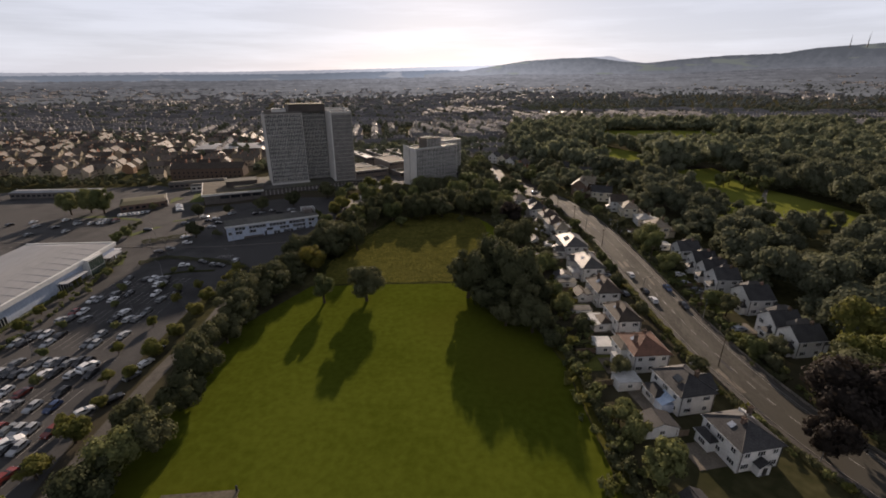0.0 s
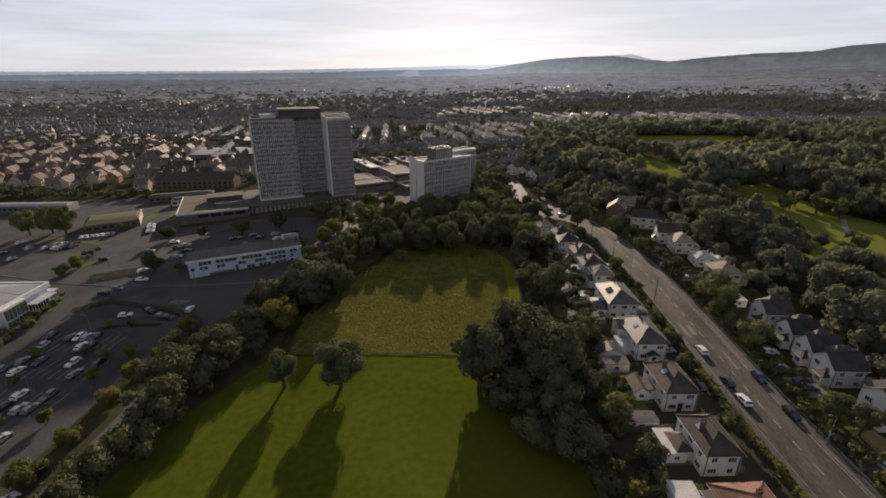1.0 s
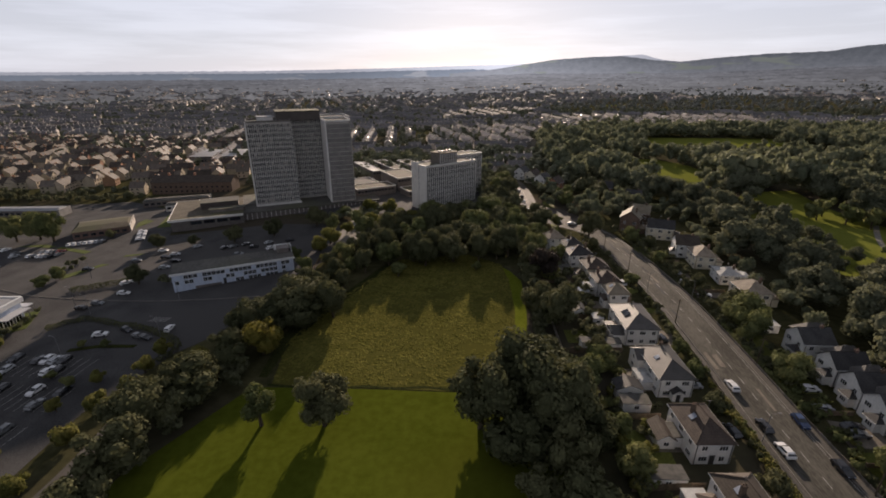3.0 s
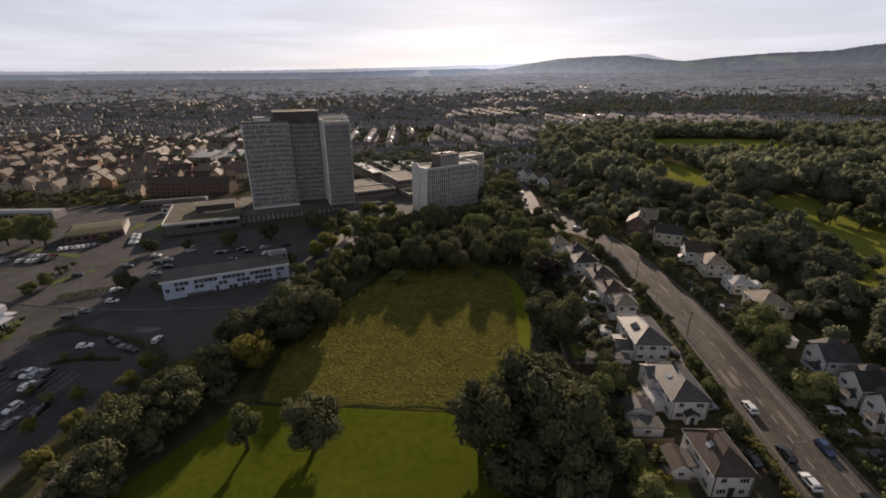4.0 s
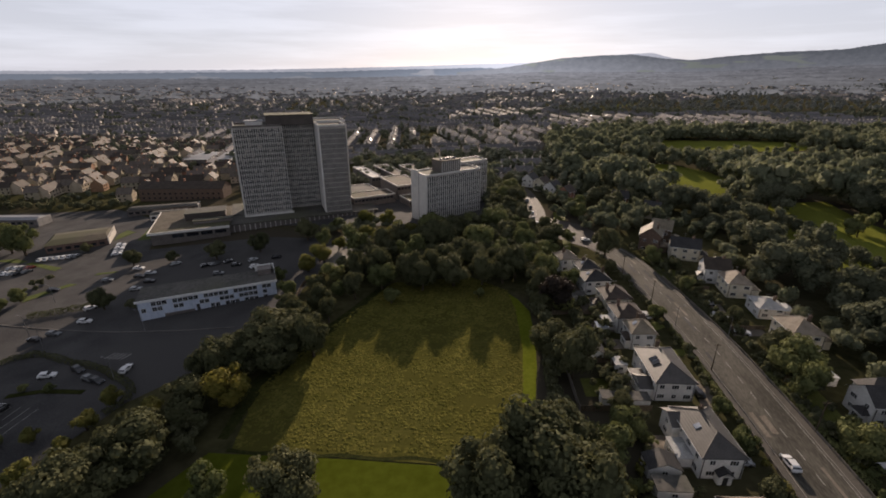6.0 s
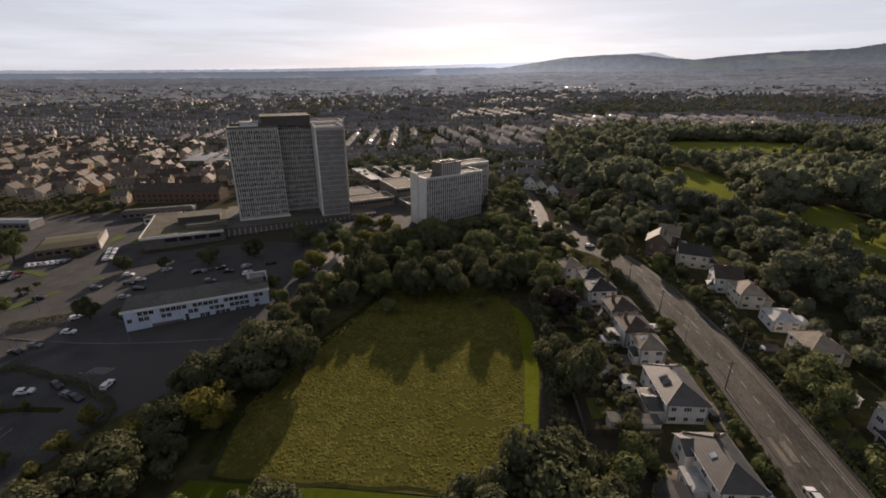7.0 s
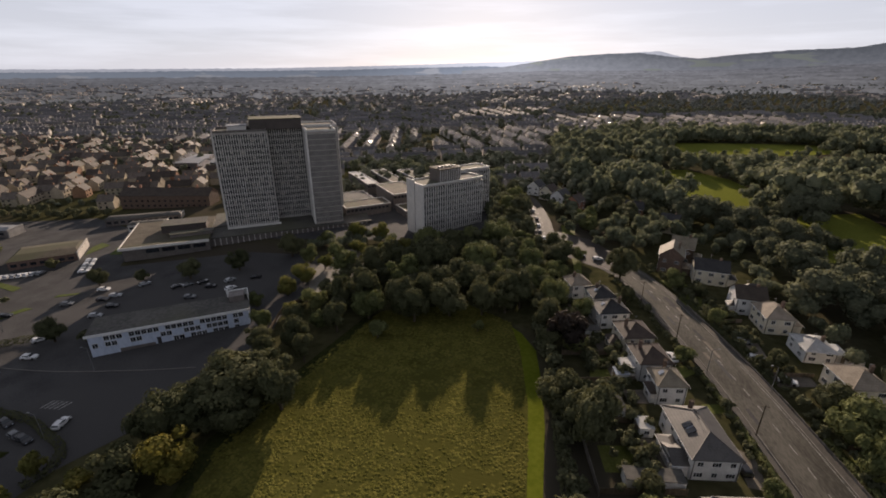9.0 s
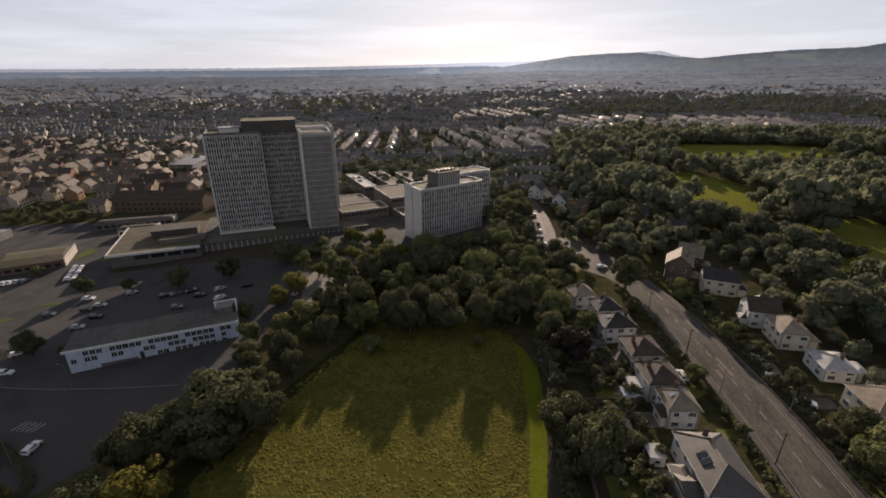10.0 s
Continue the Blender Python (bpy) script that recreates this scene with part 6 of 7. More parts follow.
def hedge(line, wide, high, material, label, seed):
    """A clipped hedge: small leaf clumps over a rounded bar that follows a line."""
    r = np.random.default_rng(seed)
    pts = along(line, 0.25)
    n = len(pts) * 16
    at = np.array(pts)[r.integers(len(pts), size=n)]
    up = r.uniform(0.05, 1.0, n)
    side = r.uniform(-1, 1, n)
    edge = r.random(n) < 0.5
    side = np.where(edge, np.sign(side) * (1 - 0.25 * up ** 2), side)
    up = np.where(edge, up, 1.0 - 0.12 * side ** 2)
    wave = 1 + 0.14 * np.sin(at[:, 0] * 0.9 + at[:, 1] * 1.3) + 0.08 * np.sin(at[:, 0] * 2.7 - at[:, 1] * 1.9)
    nx, ny = -np.sin(np.radians(at[:, 2])), np.cos(np.radians(at[:, 2]))
    base = np.array([level(a, b) for a, b in at[:, :2]])
    jig = r.normal(size=(n, 3)) * 0.07
    p = np.stack([at[:, 0] + nx * side * wide / 2 * wave, at[:, 1] + ny * side * wide / 2 * wave, base + up * high * wave], axis=1) + jig
    out = np.stack([nx * side, ny * side, np.where(edge, 0.35, 1.0)], axis=1) + r.normal(size=(n, 3)) * 0.3
    out /= np.linalg.norm(out, axis=1)[:, None]
    a = np.cross(out, r.normal(size=(n, 3)))
    a /= np.linalg.norm(a, axis=1)[:, None]
    b = np.cross(out, a)
    size = r.uniform(0.22, 0.46, n)[:, None]
    quad = np.stack([p - a * size * 0.5, p + b * size * 0.4, p + a * size * 0.5, p - b * size * 0.4], axis=1).reshape(-1, 3)
    ob = joined("hedge", quad, np.arange(n * 4).reshape(n, 4), material, "", "")
    return tagged(ob, label, "hedge", "clipped hedges")


for k, (line, wide, high, m, label) in enumerate((
        (curved([(-123, 148.6), (-119.6, 152.4), (-115, 154.6), (-103.4, 152.2), (-93.1, 150.4), (-86.6, 147.6), (-80, 144.6), (-77.6, 140.6), (-79, 136)]), 1.5, 1.1, LEAF_DARK, "dark clipped hedge round the looped bay"),
        ([(-139, 172.4), (-133.5, 175), (-128.7, 177.8), (-124.2, 180.3)], 1.9, 1.4, LEAF_DARK, "thick dark hedge above the service road"),
        (beside(ROAD, -6.9)[24:34], 1.3, 1.2, LEAF_LIGHT, "yellow-green hedge before a front garden"), (beside(ROAD, -6.9)[36:44], 1.1, 1.0, LEAF_GREEN, "green hedge before a front garden"), (beside(ROAD, 7.0)[33:40], 1.2, 1.1, LEAF_GREEN, "green hedge before a front garden"),
        (beside(ROAD, 7.0)[42:52], 1.4, 1.3, LEAF_DARK, "dark hedge before a front garden"), (beside(ROAD, 7.0)[22:31], 1.1, 1.0, LEAF_DARK, "dark hedge before a front garden"), (beside(ROAD, -6.9)[14:22], 1.0, 1.0, LEAF_DARK, "dark hedge before a front garden"),
        ([(28.0, 52), (25.2, 88), (22.4, 99)], 1.6, 1.5, LEAF_DARK, "overgrown dark hedge between field and gardens"), ([(14.2, 140), (13.6, 158), (14.4, 178)], 1.8, 1.7, LEAF_DARK, "tall dark hedge between meadow and gardens"),
        ([(-128.6, 98), (-131.6, 126), (-134.4, 147)], 1.4, 0.9, LEAF_GREEN, "low planting along the store front"),
        ([(20, 165.6), (31, 167)], 1.0, 1.2, LEAF_DARK, "garden hedge between two plots"), ([(22, 182.6), (31, 184)], 1.0, 1.2, LEAF_GREEN, "garden hedge between two plots"), ([(24.6, 128), (36, 129.4)], 1.0, 1.3, LEAF_DARK, "garden hedge between two plots"), ([(26.5, 96), (36, 97.2)], 1.0, 1.2, LEAF_GREEN, "garden hedge between two plots"),
        ([(63.6, 169.6), (70.6, 170)], 1.0, 1.2, LEAF_GREEN, "garden hedge beside a drive"), ([(63.4, 147.4), (71, 148)], 1.0, 1.2, LEAF_DARK, "garden hedge beside a lawn"), ([(60, 204), (64.5, 206)], 1.0, 1.2, LEAF_DARK, "garden hedge beside a lawn"))):
    hedge(line, wide, high, m, label, 300 + k)

# shrubs: along the field's garden hedge, in front gardens, round the looped bay
rng = random.Random(5)
shrubs = []
for x, y, _ in along([(29.5, 30), (27.6, 53), (24.6, 88), (22.0, 100)], 2.4):
    shrubs.append((x + rng.uniform(-0.6, 1.4), y, rng.uniform(1.0, 2.0), rng.choice((LEAF_DARK, LEAF_GREEN, LEAF_DARK))))
for x, y, _ in along([(14.5, 140), (13.5, 160), (13.5, 178), (10.5, 196)], 2.4):
    shrubs.append((x + rng.uniform(-0.4, 1.6), y, rng.uniform(1.2, 2.4), LEAF_DARK))
for x, y, _ in along(beside(ROAD, -7.4), 2.6)[6:90]:
    shrubs.append((x + rng.uniform(-1.5, 0.6), y, rng.uniform(0.7, 1.5), rng.choice((LEAF_DARK, LEAF_GREEN, LEAF_LIGHT))))
for x, y, _ in along(beside(ROAD, 7.6), 2.6)[10:90]:
    shrubs.append((x + rng.uniform(-0.5, 1.6), y, rng.uniform(0.8, 1.7), rng.choice((LEAF_DARK, LEAF_GREEN, LEAF_GREEN))))
for _ in range(190):
    y = rng.uniform(46, 214)
    shrubs.append((rng.uniform(22, 32) - (y > 190) * 5, y, rng.uniform(0.8, 1.9), rng.choice((LEAF_DARK, LEAF_GREEN, LEAF_GREEN, LEAF_LIGHT))))
for x, y, _ in along([(-137, 158), (-127, 128), (-122, 100), (-112, 60)], 3.4):
    shrubs.append((x + rng.uniform(1, 3), y, rng.uniform(0.9, 1.7), LEAF_GREEN))
for _ in range(110):
    y = rng.uniform(90, 232)
    shrubs.append((rng.uniform(63.5, 70.5) - max(0, y - 170) * 0.13, y, rng.uniform(0.7, 1.6), rng.choice((LEAF_DARK, LEAF_GREEN, LEAF_GREEN, LEAF_LIGHT))))
shrubs += [(-159.7, 192.2, 1.4, LEAF_DARK), (-157.3, 193.2, 1.5, LEAF_DARK), (-158.6, 197.8, 1.4, LEAF_DARK), (-155.8, 189.9, 1.2, LEAF_DARK), (-110.4, 180, 1.8, LEAF_DARK), (-108.4, 179.4, 1.6, LEAF_DARK)]
shrubs.sort(key=lambda q: q[1])
for x, y, r, m in shrubs[:288]:
    tree(x, y, r, 5, m, {"dark_leaves": "dense dark green garden shrub", "green_leaves": "leafy green garden shrub", "yellow_green_leaves": "pale yellow-green garden shrub"}[m.name], "shrub", HEDGE, "shrub", rng.uniform(0.8, 1.2))
wood("far_shrubs", [(x, y, r) for x, y, r, m in shrubs[288:]], 100, 0.40, 5, LEAF_THICK, "hedges and shrubs in the farther gardens", 77)


CLEAR = [[(90, 372), (94, 348), (100, 322), (106, 302), (114, 310), (126, 336), (136, 352), (134, 384), (118, 408), (94, 408)], [(132, 450), (155, 474), (169, 484), (226, 484), (262, 500), (268, 538), (206, 540), (157, 540), (141, 520), (136, 490)],
         [(126, 206), (125, 232), (124, 260), (129, 286), (134, 306), (148, 312), (162, 308), (161, 286), (163, 262), (171, 240), (180, 206), (160, 190), (128, 190)]]


def spread(n, x0, x1, y0, y1, ok, sizes, seed, gap):
    """Spots strewn with some distance between them."""
    r = random.Random(seed)
    cells, out = {}, []
    for _ in range(n):
        x, y, s = r.uniform(x0, x1), r.uniform(y0, y1), r.uniform(*sizes)
        key = (int(x // gap), int(y // gap))
        if key in cells or not ok(x, y):
            continue
        cells[key] = 1
        out.append((x, y, s))
    return out


def woodland(x, y):
    if any(inside(x, y, c) for c in CLEAR):
        return False
    if 28 < x < 76 and 272 < y < 336 - (x - 28) * 0.5:
        return False
    if y < 285:
        return x > 87 + max(0, 150 - y) * 0.02 and x < 60 + y * 1.1
    return x > 38 + (0 if y > 320 else (320 - y) * 0.6) and x < 40 + y * 1.05


def tall_edge(spots):
    """Grown trees stand along the far edge of each clearing, low ones along the near edge."""
    def factor(x, y):
        if 118 < x < 275 and 388 < y < 486:
            return max(0.40, min(1.0, (486 - y) / 84))
        for c in CLEAR:
            far = max(p[1] for p in c) - 34
            if y > far and any(inside(x + dx, y - dy, c) for dx, dy in ((0, 10), (0, 18), (5, 8), (-9, 6))):
                return 1.25 if far < 300 else 0.95
            if y < 280 and inside(x - 10, y, c):
                return 1.2
        if any(inside(x + dx, y + dy, c) for c in CLEAR for dx, dy in ((4, 16), (13, 8), (4, 26), (16, 0))):
            return 0.55 if 290 > y > 240 or (x > 92 and y < 325) else 0.85
        return 1.0
    return [(x, y, size * factor(x, y)) for x, y, size in spots]


wood("near_wood", tall_edge(spread(9000, 80, 330, 96, 300, woodland, (4.6, 7.8), 11, 9.4)), 680, 0.15, 8, LEAF_GROVE, "dense mixed wood of dark and sunlit crowns", 21)
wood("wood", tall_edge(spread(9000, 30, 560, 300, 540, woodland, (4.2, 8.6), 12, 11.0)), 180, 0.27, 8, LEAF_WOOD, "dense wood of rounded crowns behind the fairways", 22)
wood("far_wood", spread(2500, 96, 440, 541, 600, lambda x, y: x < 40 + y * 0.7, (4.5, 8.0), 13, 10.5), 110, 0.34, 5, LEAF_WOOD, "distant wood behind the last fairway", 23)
for x, y, size in ((144, 262, 5.4), (152, 256, 6.0), (158, 250, 5.2), (150, 268, 5.0), (135, 209, 4.6)):
    tree(x, y, size, 5, LEAF_GREEN, "rounded leafy tree standing on the fairway", group="fairway trees", tall=1.1)

# ---- tussocks of the unmown meadow ----
def tussocks(ring, n, seed):
    """Low ragged mounds of grass, joined into one mesh."""
    r = random.Random(seed)
    x0, x1, y0, y1 = min(p[0] for p in ring), max(p[0] for p in ring), min(p[1] for p in ring), max(p[1] for p in ring)
    v, f = [], []
    while len(f) < n * 5:
        x, y = r.uniform(x0, x1), r.uniform(y0, y1)
        if not inside(x, y, ring) or noise.noise(Vector((x * 0.11, y * 0.16, 2))) + noise.noise(Vector((x * 0.4, y * 0.5, 5))) * 0.7 < r.uniform(-0.6, 0.3):
            continue
        z, w, h, a = level(x, y) + 0.05, r.uniform(0.18, 0.6), r.uniform(0.05, 0.14), r.uniform(0, 1.57)
        i = len(v)
        for k in range(4):
            q = w * r.uniform(0.7, 1.3)
            v.append((x + math.cos(a + 1.57 * k) * q, y + math.sin(a + 1.57 * k) * q, z))
        for k in range(4):
            q = w * r.uniform(0.2, 0.6)
            v.append((x + math.cos(a + 1.57 * k) * q, y + math.sin(a + 1.57 * k) * q, z + h * r.uniform(0.7, 1.2)))
        f += [(i + k, i + (k + 1) % 4, i + 4 + (k + 1) % 4, i + 4 + k) for k in range(4)] + [(i + 4, i + 5, i + 6, i + 7)]
    return joined("grass_tussocks", np.array(v), np.array(f), TUFT, "low tussocks of uncut yellowing meadow grass", "grass")


tussocks([(-46, 130.6), (-50, 146), (-47.5, 162), (-38, 188), (-33, 202), (-8, 208), (4.5, 198.5), (7.0, 186), (8.4, 166), (7, 134), (-4, 131.4), (-24, 131.2)], 12500, 71)


# ---- cars ----
def car_meshes():
    """Body, glass and wheel of a small hatchback, 3.7 m long, nose towards +x."""
    side = [(-1.85, 0.30), (-1.88, 0.62), (-1.72, 0.86), (-1.50, 1.20), (-1.20, 1.30), (0.10, 1.30), (0.75, 0.90), (1.60, 0.78), (1.85, 0.58), (1.85, 0.30)]
    half = [0.76, 0.80, 0.80, 0.62, 0.58, 0.58, 0.76, 0.76, 0.72, 0.74]
    s = Shape()
    left = [(x, -w, z) for (x, z), w in zip(side, half)]
    right = [(x, w, z) for (x, z), w in zip(side, half)]
    n = len(side)
    i = len(s.v)
    s.v += left + right
    s.f += [tuple(range(n)), tuple(range(2 * n - 1, n - 1, -1))] + [(a, n + a, n + (a + 1) % n, (a + 1) % n) for a in range(n)]
    s.f = [tuple(reversed(f)) for f in s.f]
    s.k += [0] * (n + 2)
    g = Shape()
    for sy in (-1, 1):
        g.face([(-1.42, sy * 0.72, 0.90), (0.62, sy * 0.79, 0.92), (0.10, sy * 0.62, 1.24), (-1.28, sy * 0.62, 1.24)][::sy])
    g.face([(0.16, -0.56, 1.285), (0.16, 0.56, 1.285), (0.76, 0.72, 0.925), (0.76, -0.72, 0.925)][::-1])
    g.face([(-1.735, -0.72, 0.90), (-1.735, 0.72, 0.90), (-1.53, 0.58, 1.19), (-1.53, -0.58, 1.19)][::-1])
    w = Shape()
    ring = lambda y: [(0.30 * math.cos(6.2832 * a / 10), y, 0.30 * math.sin(6.2832 * a / 10)) for a in range(10)]
    w.hull(ring(-0.1), ring(0.1))
    lamp = Shape().box(-0.04, -0.16, -0.07, 0.03, 0.16, 0.07)
    return s, g.mesh("glazing", GLASS), w.mesh("wheel", RUBBER), lamp.mesh("headlight", PALEGLASS)


C_BODY, C_GLASS, C_WHEEL, C_LAMP = car_meshes()
C_BODIES = [C_BODY.mesh("body", p) for p in PAINTS]
C_WORDS = ["white", "silver", "black", "blue", "red", "dark grey"]


def car(x, y, turn, colour, group="parked cars", lift=0.05, van=False):
    big = 1.28 if van else 1.0
    ob = thing("van" if van else "car", pose(x, y, level(x, y) + lift + 0.0, 0, 0, turn) @ Matrix.Diagonal((big, big, 1.5 if van else 1.0, 1)), C_WORDS[colour] + (" van on asphalt" if van else " hatchback car on asphalt"), "van" if van else "car", group)
    put("body", C_BODIES[colour], ob)
    put("glazing", C_GLASS, ob)
    for wx in (-1.15, 1.15):
        for wy in (-0.7, 0.7):
            put("wheel", C_WHEEL, ob, pose(wx, wy, 0.30))
    for wy in (-0.52, 0.52) if y < 190 else ():
        put("headlight", C_LAMP, ob, pose(1.84, wy, 0.62))
    return ob


rc = random.Random(9)
COLOURS = (0, 0, 1, 1, 2, 2, 2, 5, 5, 5, 5, 1, 2, 5, 1, 2, 3, 0, 5, 2, 4)
for y, x0, x1 in CAR_ROWS:
    for side in (-2.15, 2.15):
        for i in range(int((x1 - x0) / 2.25)):
            if rc.random() < (0.32 if y > 115 else 0.44):
                car(x0 + 1.12 + 2.25 * i + rc.uniform(-0.15, 0.15), y + side + rc.uniform(-0.2, 0.2), 90 * (1 if rc.random() < 0.5 else -1) + rc.uniform(-2, 2), rc.choice(COLOURS))
car(-88.5, 84.6, 80, 0, van=True)
car(-84.0, 61.0, 60, 0, van=True)
for x, y, turn, k in ((-77, 70, 62, 0), (-73.6, 74, 62, 2), (-75.4, 81.6, 70, 5), (-75.6, 86.6, 75, 0), (-76.4, 92, 80, 2), (-123.8, 160.8, 178, 2), (-86.4, 150.6, 100, 0), (-104, 146.6, 20, 0), (-98.5, 149.4, -20, 2), (-92.4, 146.4, -14, 5), (-89.8, 145.8, -14, 2), (-118, 171, 12, 0), (-121, 164, 4, 5)):
    car(x, y, turn, k, "cars on the service roads", 0.06)
for x, y, k in ((-187.4, 202.4, 0), (-185.2, 203, 2), (-182.9, 202.5, 0), (-180.6, 202.2, 1), (-178.2, 202.3, 2), (-176.2, 204.4, 5), (-186, 207, 1), (-183.6, 207.4, 0), (-181.2, 207.2, 5), (-178.6, 207.6, 4), (-194.5, 201.8, 1), (-197.2, 204.9, 5), (-207, 209, 0), (-201, 196, 2), (-214, 199, 1), (-222, 206, 0), (-230, 201, 2), (-190, 190, 1), (-205, 186, 5)):
    car(x, y, 80 + rc.uniform(-5, 5), k, "cars in the far car park")
for x, y, turn, k in ((-132.8, 209.2, 15, 0), (-124.6, 205.2, 20, 1), (-126.5, 202.2, 12, 2), (-119.4, 198.4, 18, 2), (-119.5, 192.3, 20, 1), (-121.1, 214.1, 60, 1), (-136.1, 198.5, 20, 5), (-123.7, 178.8, 60, 0), (-149, 189.9, 24, 2), (-108, 213, 60, 2), (-105, 214.5, 60, 5), (-101, 217, 58, 2), (-96, 214, 20, 2), (-92, 219, 60, 1), (-98, 206, 15, 5), (-88, 213, 60, 0), (-84, 222, 20, 2)):
    car(x, y, turn, k, "cars before the offices")
for i in range(6):
    car(-154.7 - 1.45 * i, 222.9 + 2.1 * i, 35 + rc.uniform(-3, 3), (0, 1, 5, 0, 1, 0)[i], "cars before the offices")
for i in range(7):
    car(-182.6 + 1.95 * i, 215.8 + 0.78 * i, 100 + rc.uniform(-3, 3), (0, 0, 1, 0, 0, 1, 5)[i], "cars beside the works unit")
for x, y, turn, k in ((-60.5, 240, 80, 0), (-57.6, 240.4, 80, 1), (-54.8, 240.8, 80, 0)):
    car(x, y, turn, k, "cars in the gravelled yard", 0.07)
for x, y, turn, k in ((53.4, 119.6, 95, 0), (53.0, 125.4, 94, 2), (60.4, 127.4, -88, 3), (60.6, 116.4, -86, 2)):
    car(x, y, turn, k, "cars on the road", 0.15)
car(52.6, 137.0, 92, 0, "cars on the road", 0.15)
lane = along(beside(FAR_ROAD, -2.0), 1.0)
for i, k in ((36, 0), (44, 5), (52, 0), (62, 2), (75, 1)):
    x, y, a = lane[i]
    car(x, y, a, k, "cars on the far road", 0.15)
for x, y, turn, k in ((44.2, 154.6, 96, 2), (44.6, 136.4, 5, 1), (67.0, 131.8, 8, 1), (68.2, 137.8, 4, 0), (69.0, 127.0, 10, 2), (68.8, 125.0, 8, 5), (62.4, 196.0, -8, 1), (62.0, 188.6, -20, 0), (64.6, 180.6, -24, 0), (42.6, 186.8, 95, 0), (69.2, 104.6, 14, 1), (69.0, 98.4, 12, 0), (35.6, 246.6, 12, 0), (29.8, 248.8, -10, 5), (46.6, 123.6, 100, 2)):
    car(x, y, turn, k, "cars in drives", 0.06 if x > 60 or x < 48 else 0.15)

# ---- fences, walls, poles ----
def fence(line, h, material, label, name="fence", step=2.4, group="garden fences"):
    ob = thing(name, pose(0, 0, 0), label, name.replace("_", " "), group)
    pts = along(line, step)
    for (x, y, a), (x1, y1, _) in zip(pts, pts[1:]):
        d = math.hypot(x1 - x, y1 - y)
        part("panel", Shape().box(0.05, -0.03, 0.0, d - 0.05, 0.03, h), material, ob, m=pose(x, y, level(x, y), 0, 0, math.degrees(math.atan2(y1 - y, x1 - x))))
        part("post", Shape().box(-0.06, -0.06, -0.2, 0.06, 0.06, h + 0.1), material, ob, m=pose(x, y, level(x, y), 0, 0, a))
    return ob


fence([(19.0, 146), (17.6, 164)], 1.5, LOWWALL, "rendered garden wall beside the meadow", "garden_wall")
for y, xa, xb in ((67.6, 29, 42), (82.4, 27.4, 38), (94.0, 26, 37), (110.2, 25, 37), (126.0, 23, 37), (148.0, 19, 35), (164.0, 18, 33), (176.4, 19, 32), (186.6, 17, 31), (197.4, 15.5, 28)):
    fence([(xa, y - 1.5), (xb, y + 0.4)], 1.4, WOOD, "weathered wooden garden fence between plots")
for y in (102.0, 118.5, 131.0, 146.0, 162.5, 183.5, 197.0, 206.6):
    fence([(64.8 - (y > 180) * 3, y - 0.8), (73.5 - (y > 190) * 6, y)], 1.1, WOOD, "low wooden fence beside a front garden")
fence(beside(ROAD, 6.1)[14:52:3], 0.6, LOWWALL, "low weathered front garden wall", "garden_wall", 2.2)
fence(beside(ROAD, -6.0)[18:52:3], 0.6, LOWWALL, "low weathered front garden wall", "garden_wall", 2.2)
fence([(-60.5, 186), (-63, 200), (-58, 211)], 1.2, WOOD, "wooden fence beside the car park", group="park fences")


def street_lamp(x, y, turn, label="tall grey steel street lamp"):
    ob = thing("street_lamp", pose(x, y, level(x, y), 0, 0, turn), label, "street lamp", "street lamps")
    part("pole", Shape().drum(0, 0, 0, 6.4, 0.09, 0.05, 7), STEEL, ob)
    part("arm", Shape().tube((0, 0, 6.35), (1.2, 0, 6.6), 0.04, 0.03), STEEL, ob)
    part("lantern", Shape().box(1.1, -0.12, 6.54, 1.6, 0.12, 6.66), STEEL, ob)


for x, y, a in along(beside(ROAD, -5.2), 30.0)[2:8:2]:
    street_lamp(x, y, a - 90)
for x, y, a in along(beside(ROAD, 5.3), 34.0)[3:7:2]:
    street_lamp(x, y, a + 90)
for x, y in ((-86, 146.6), (-105, 136), (-98, 112), (-108, 90), (-92, 70), (-128, 163), (-96, 168), (-118, 158), (-140, 182)):
    street_lamp(x, y, 180, "grey car park lamp post")


def telegraph_pole(x, y):
    ob = thing("telegraph_pole", pose(x, y, level(x, y)), "dark wooden telegraph pole", "telegraph pole", "telegraph poles")
    part("pole", Shape().drum(0, 0, 0, 7.2, 0.13, 0.09, 7), BARK, ob)
    part("crossbar", Shape().box(-0.7, -0.05, 6.7, 0.7, 0.05, 6.82), BARK, ob)


for x, y in ((56.4, 89.0), (50.4, 163.4), (46.6, 196.0), (42.6, 214.6), (61.9, 146.0), (62.4, 112.0)):
    telegraph_pole(x, y)

# small pavilion court at the near end of the field
court = thing("pavilion", pose(-44.6, 43.4, level(-42, 46), 0, 0, 9), "low flat-roofed grey pavilion beside the field", "pavilion")
part("wall", Shape().box(0, 0, -0.5, 11.0, 6.0, 2.3), BRICK, court)
part("roof", Shape().box(-0.3, -0.3, 2.3, 11.3, 6.3, 2.55), GRAVELROOF, court)
part("rail", Shape().box(10.9, 6.0, 2.55, 11.2, 6.2, 3.6), DARKTRIM, court)


# ---- the brick housing estate beyond the car parks ----
def estate_meshes(w, d, e, r):
    return wall_shape(w, d, e, r, "gable", "x"), roof_shape(w, d, e, r, "gable", "x", 0.25)


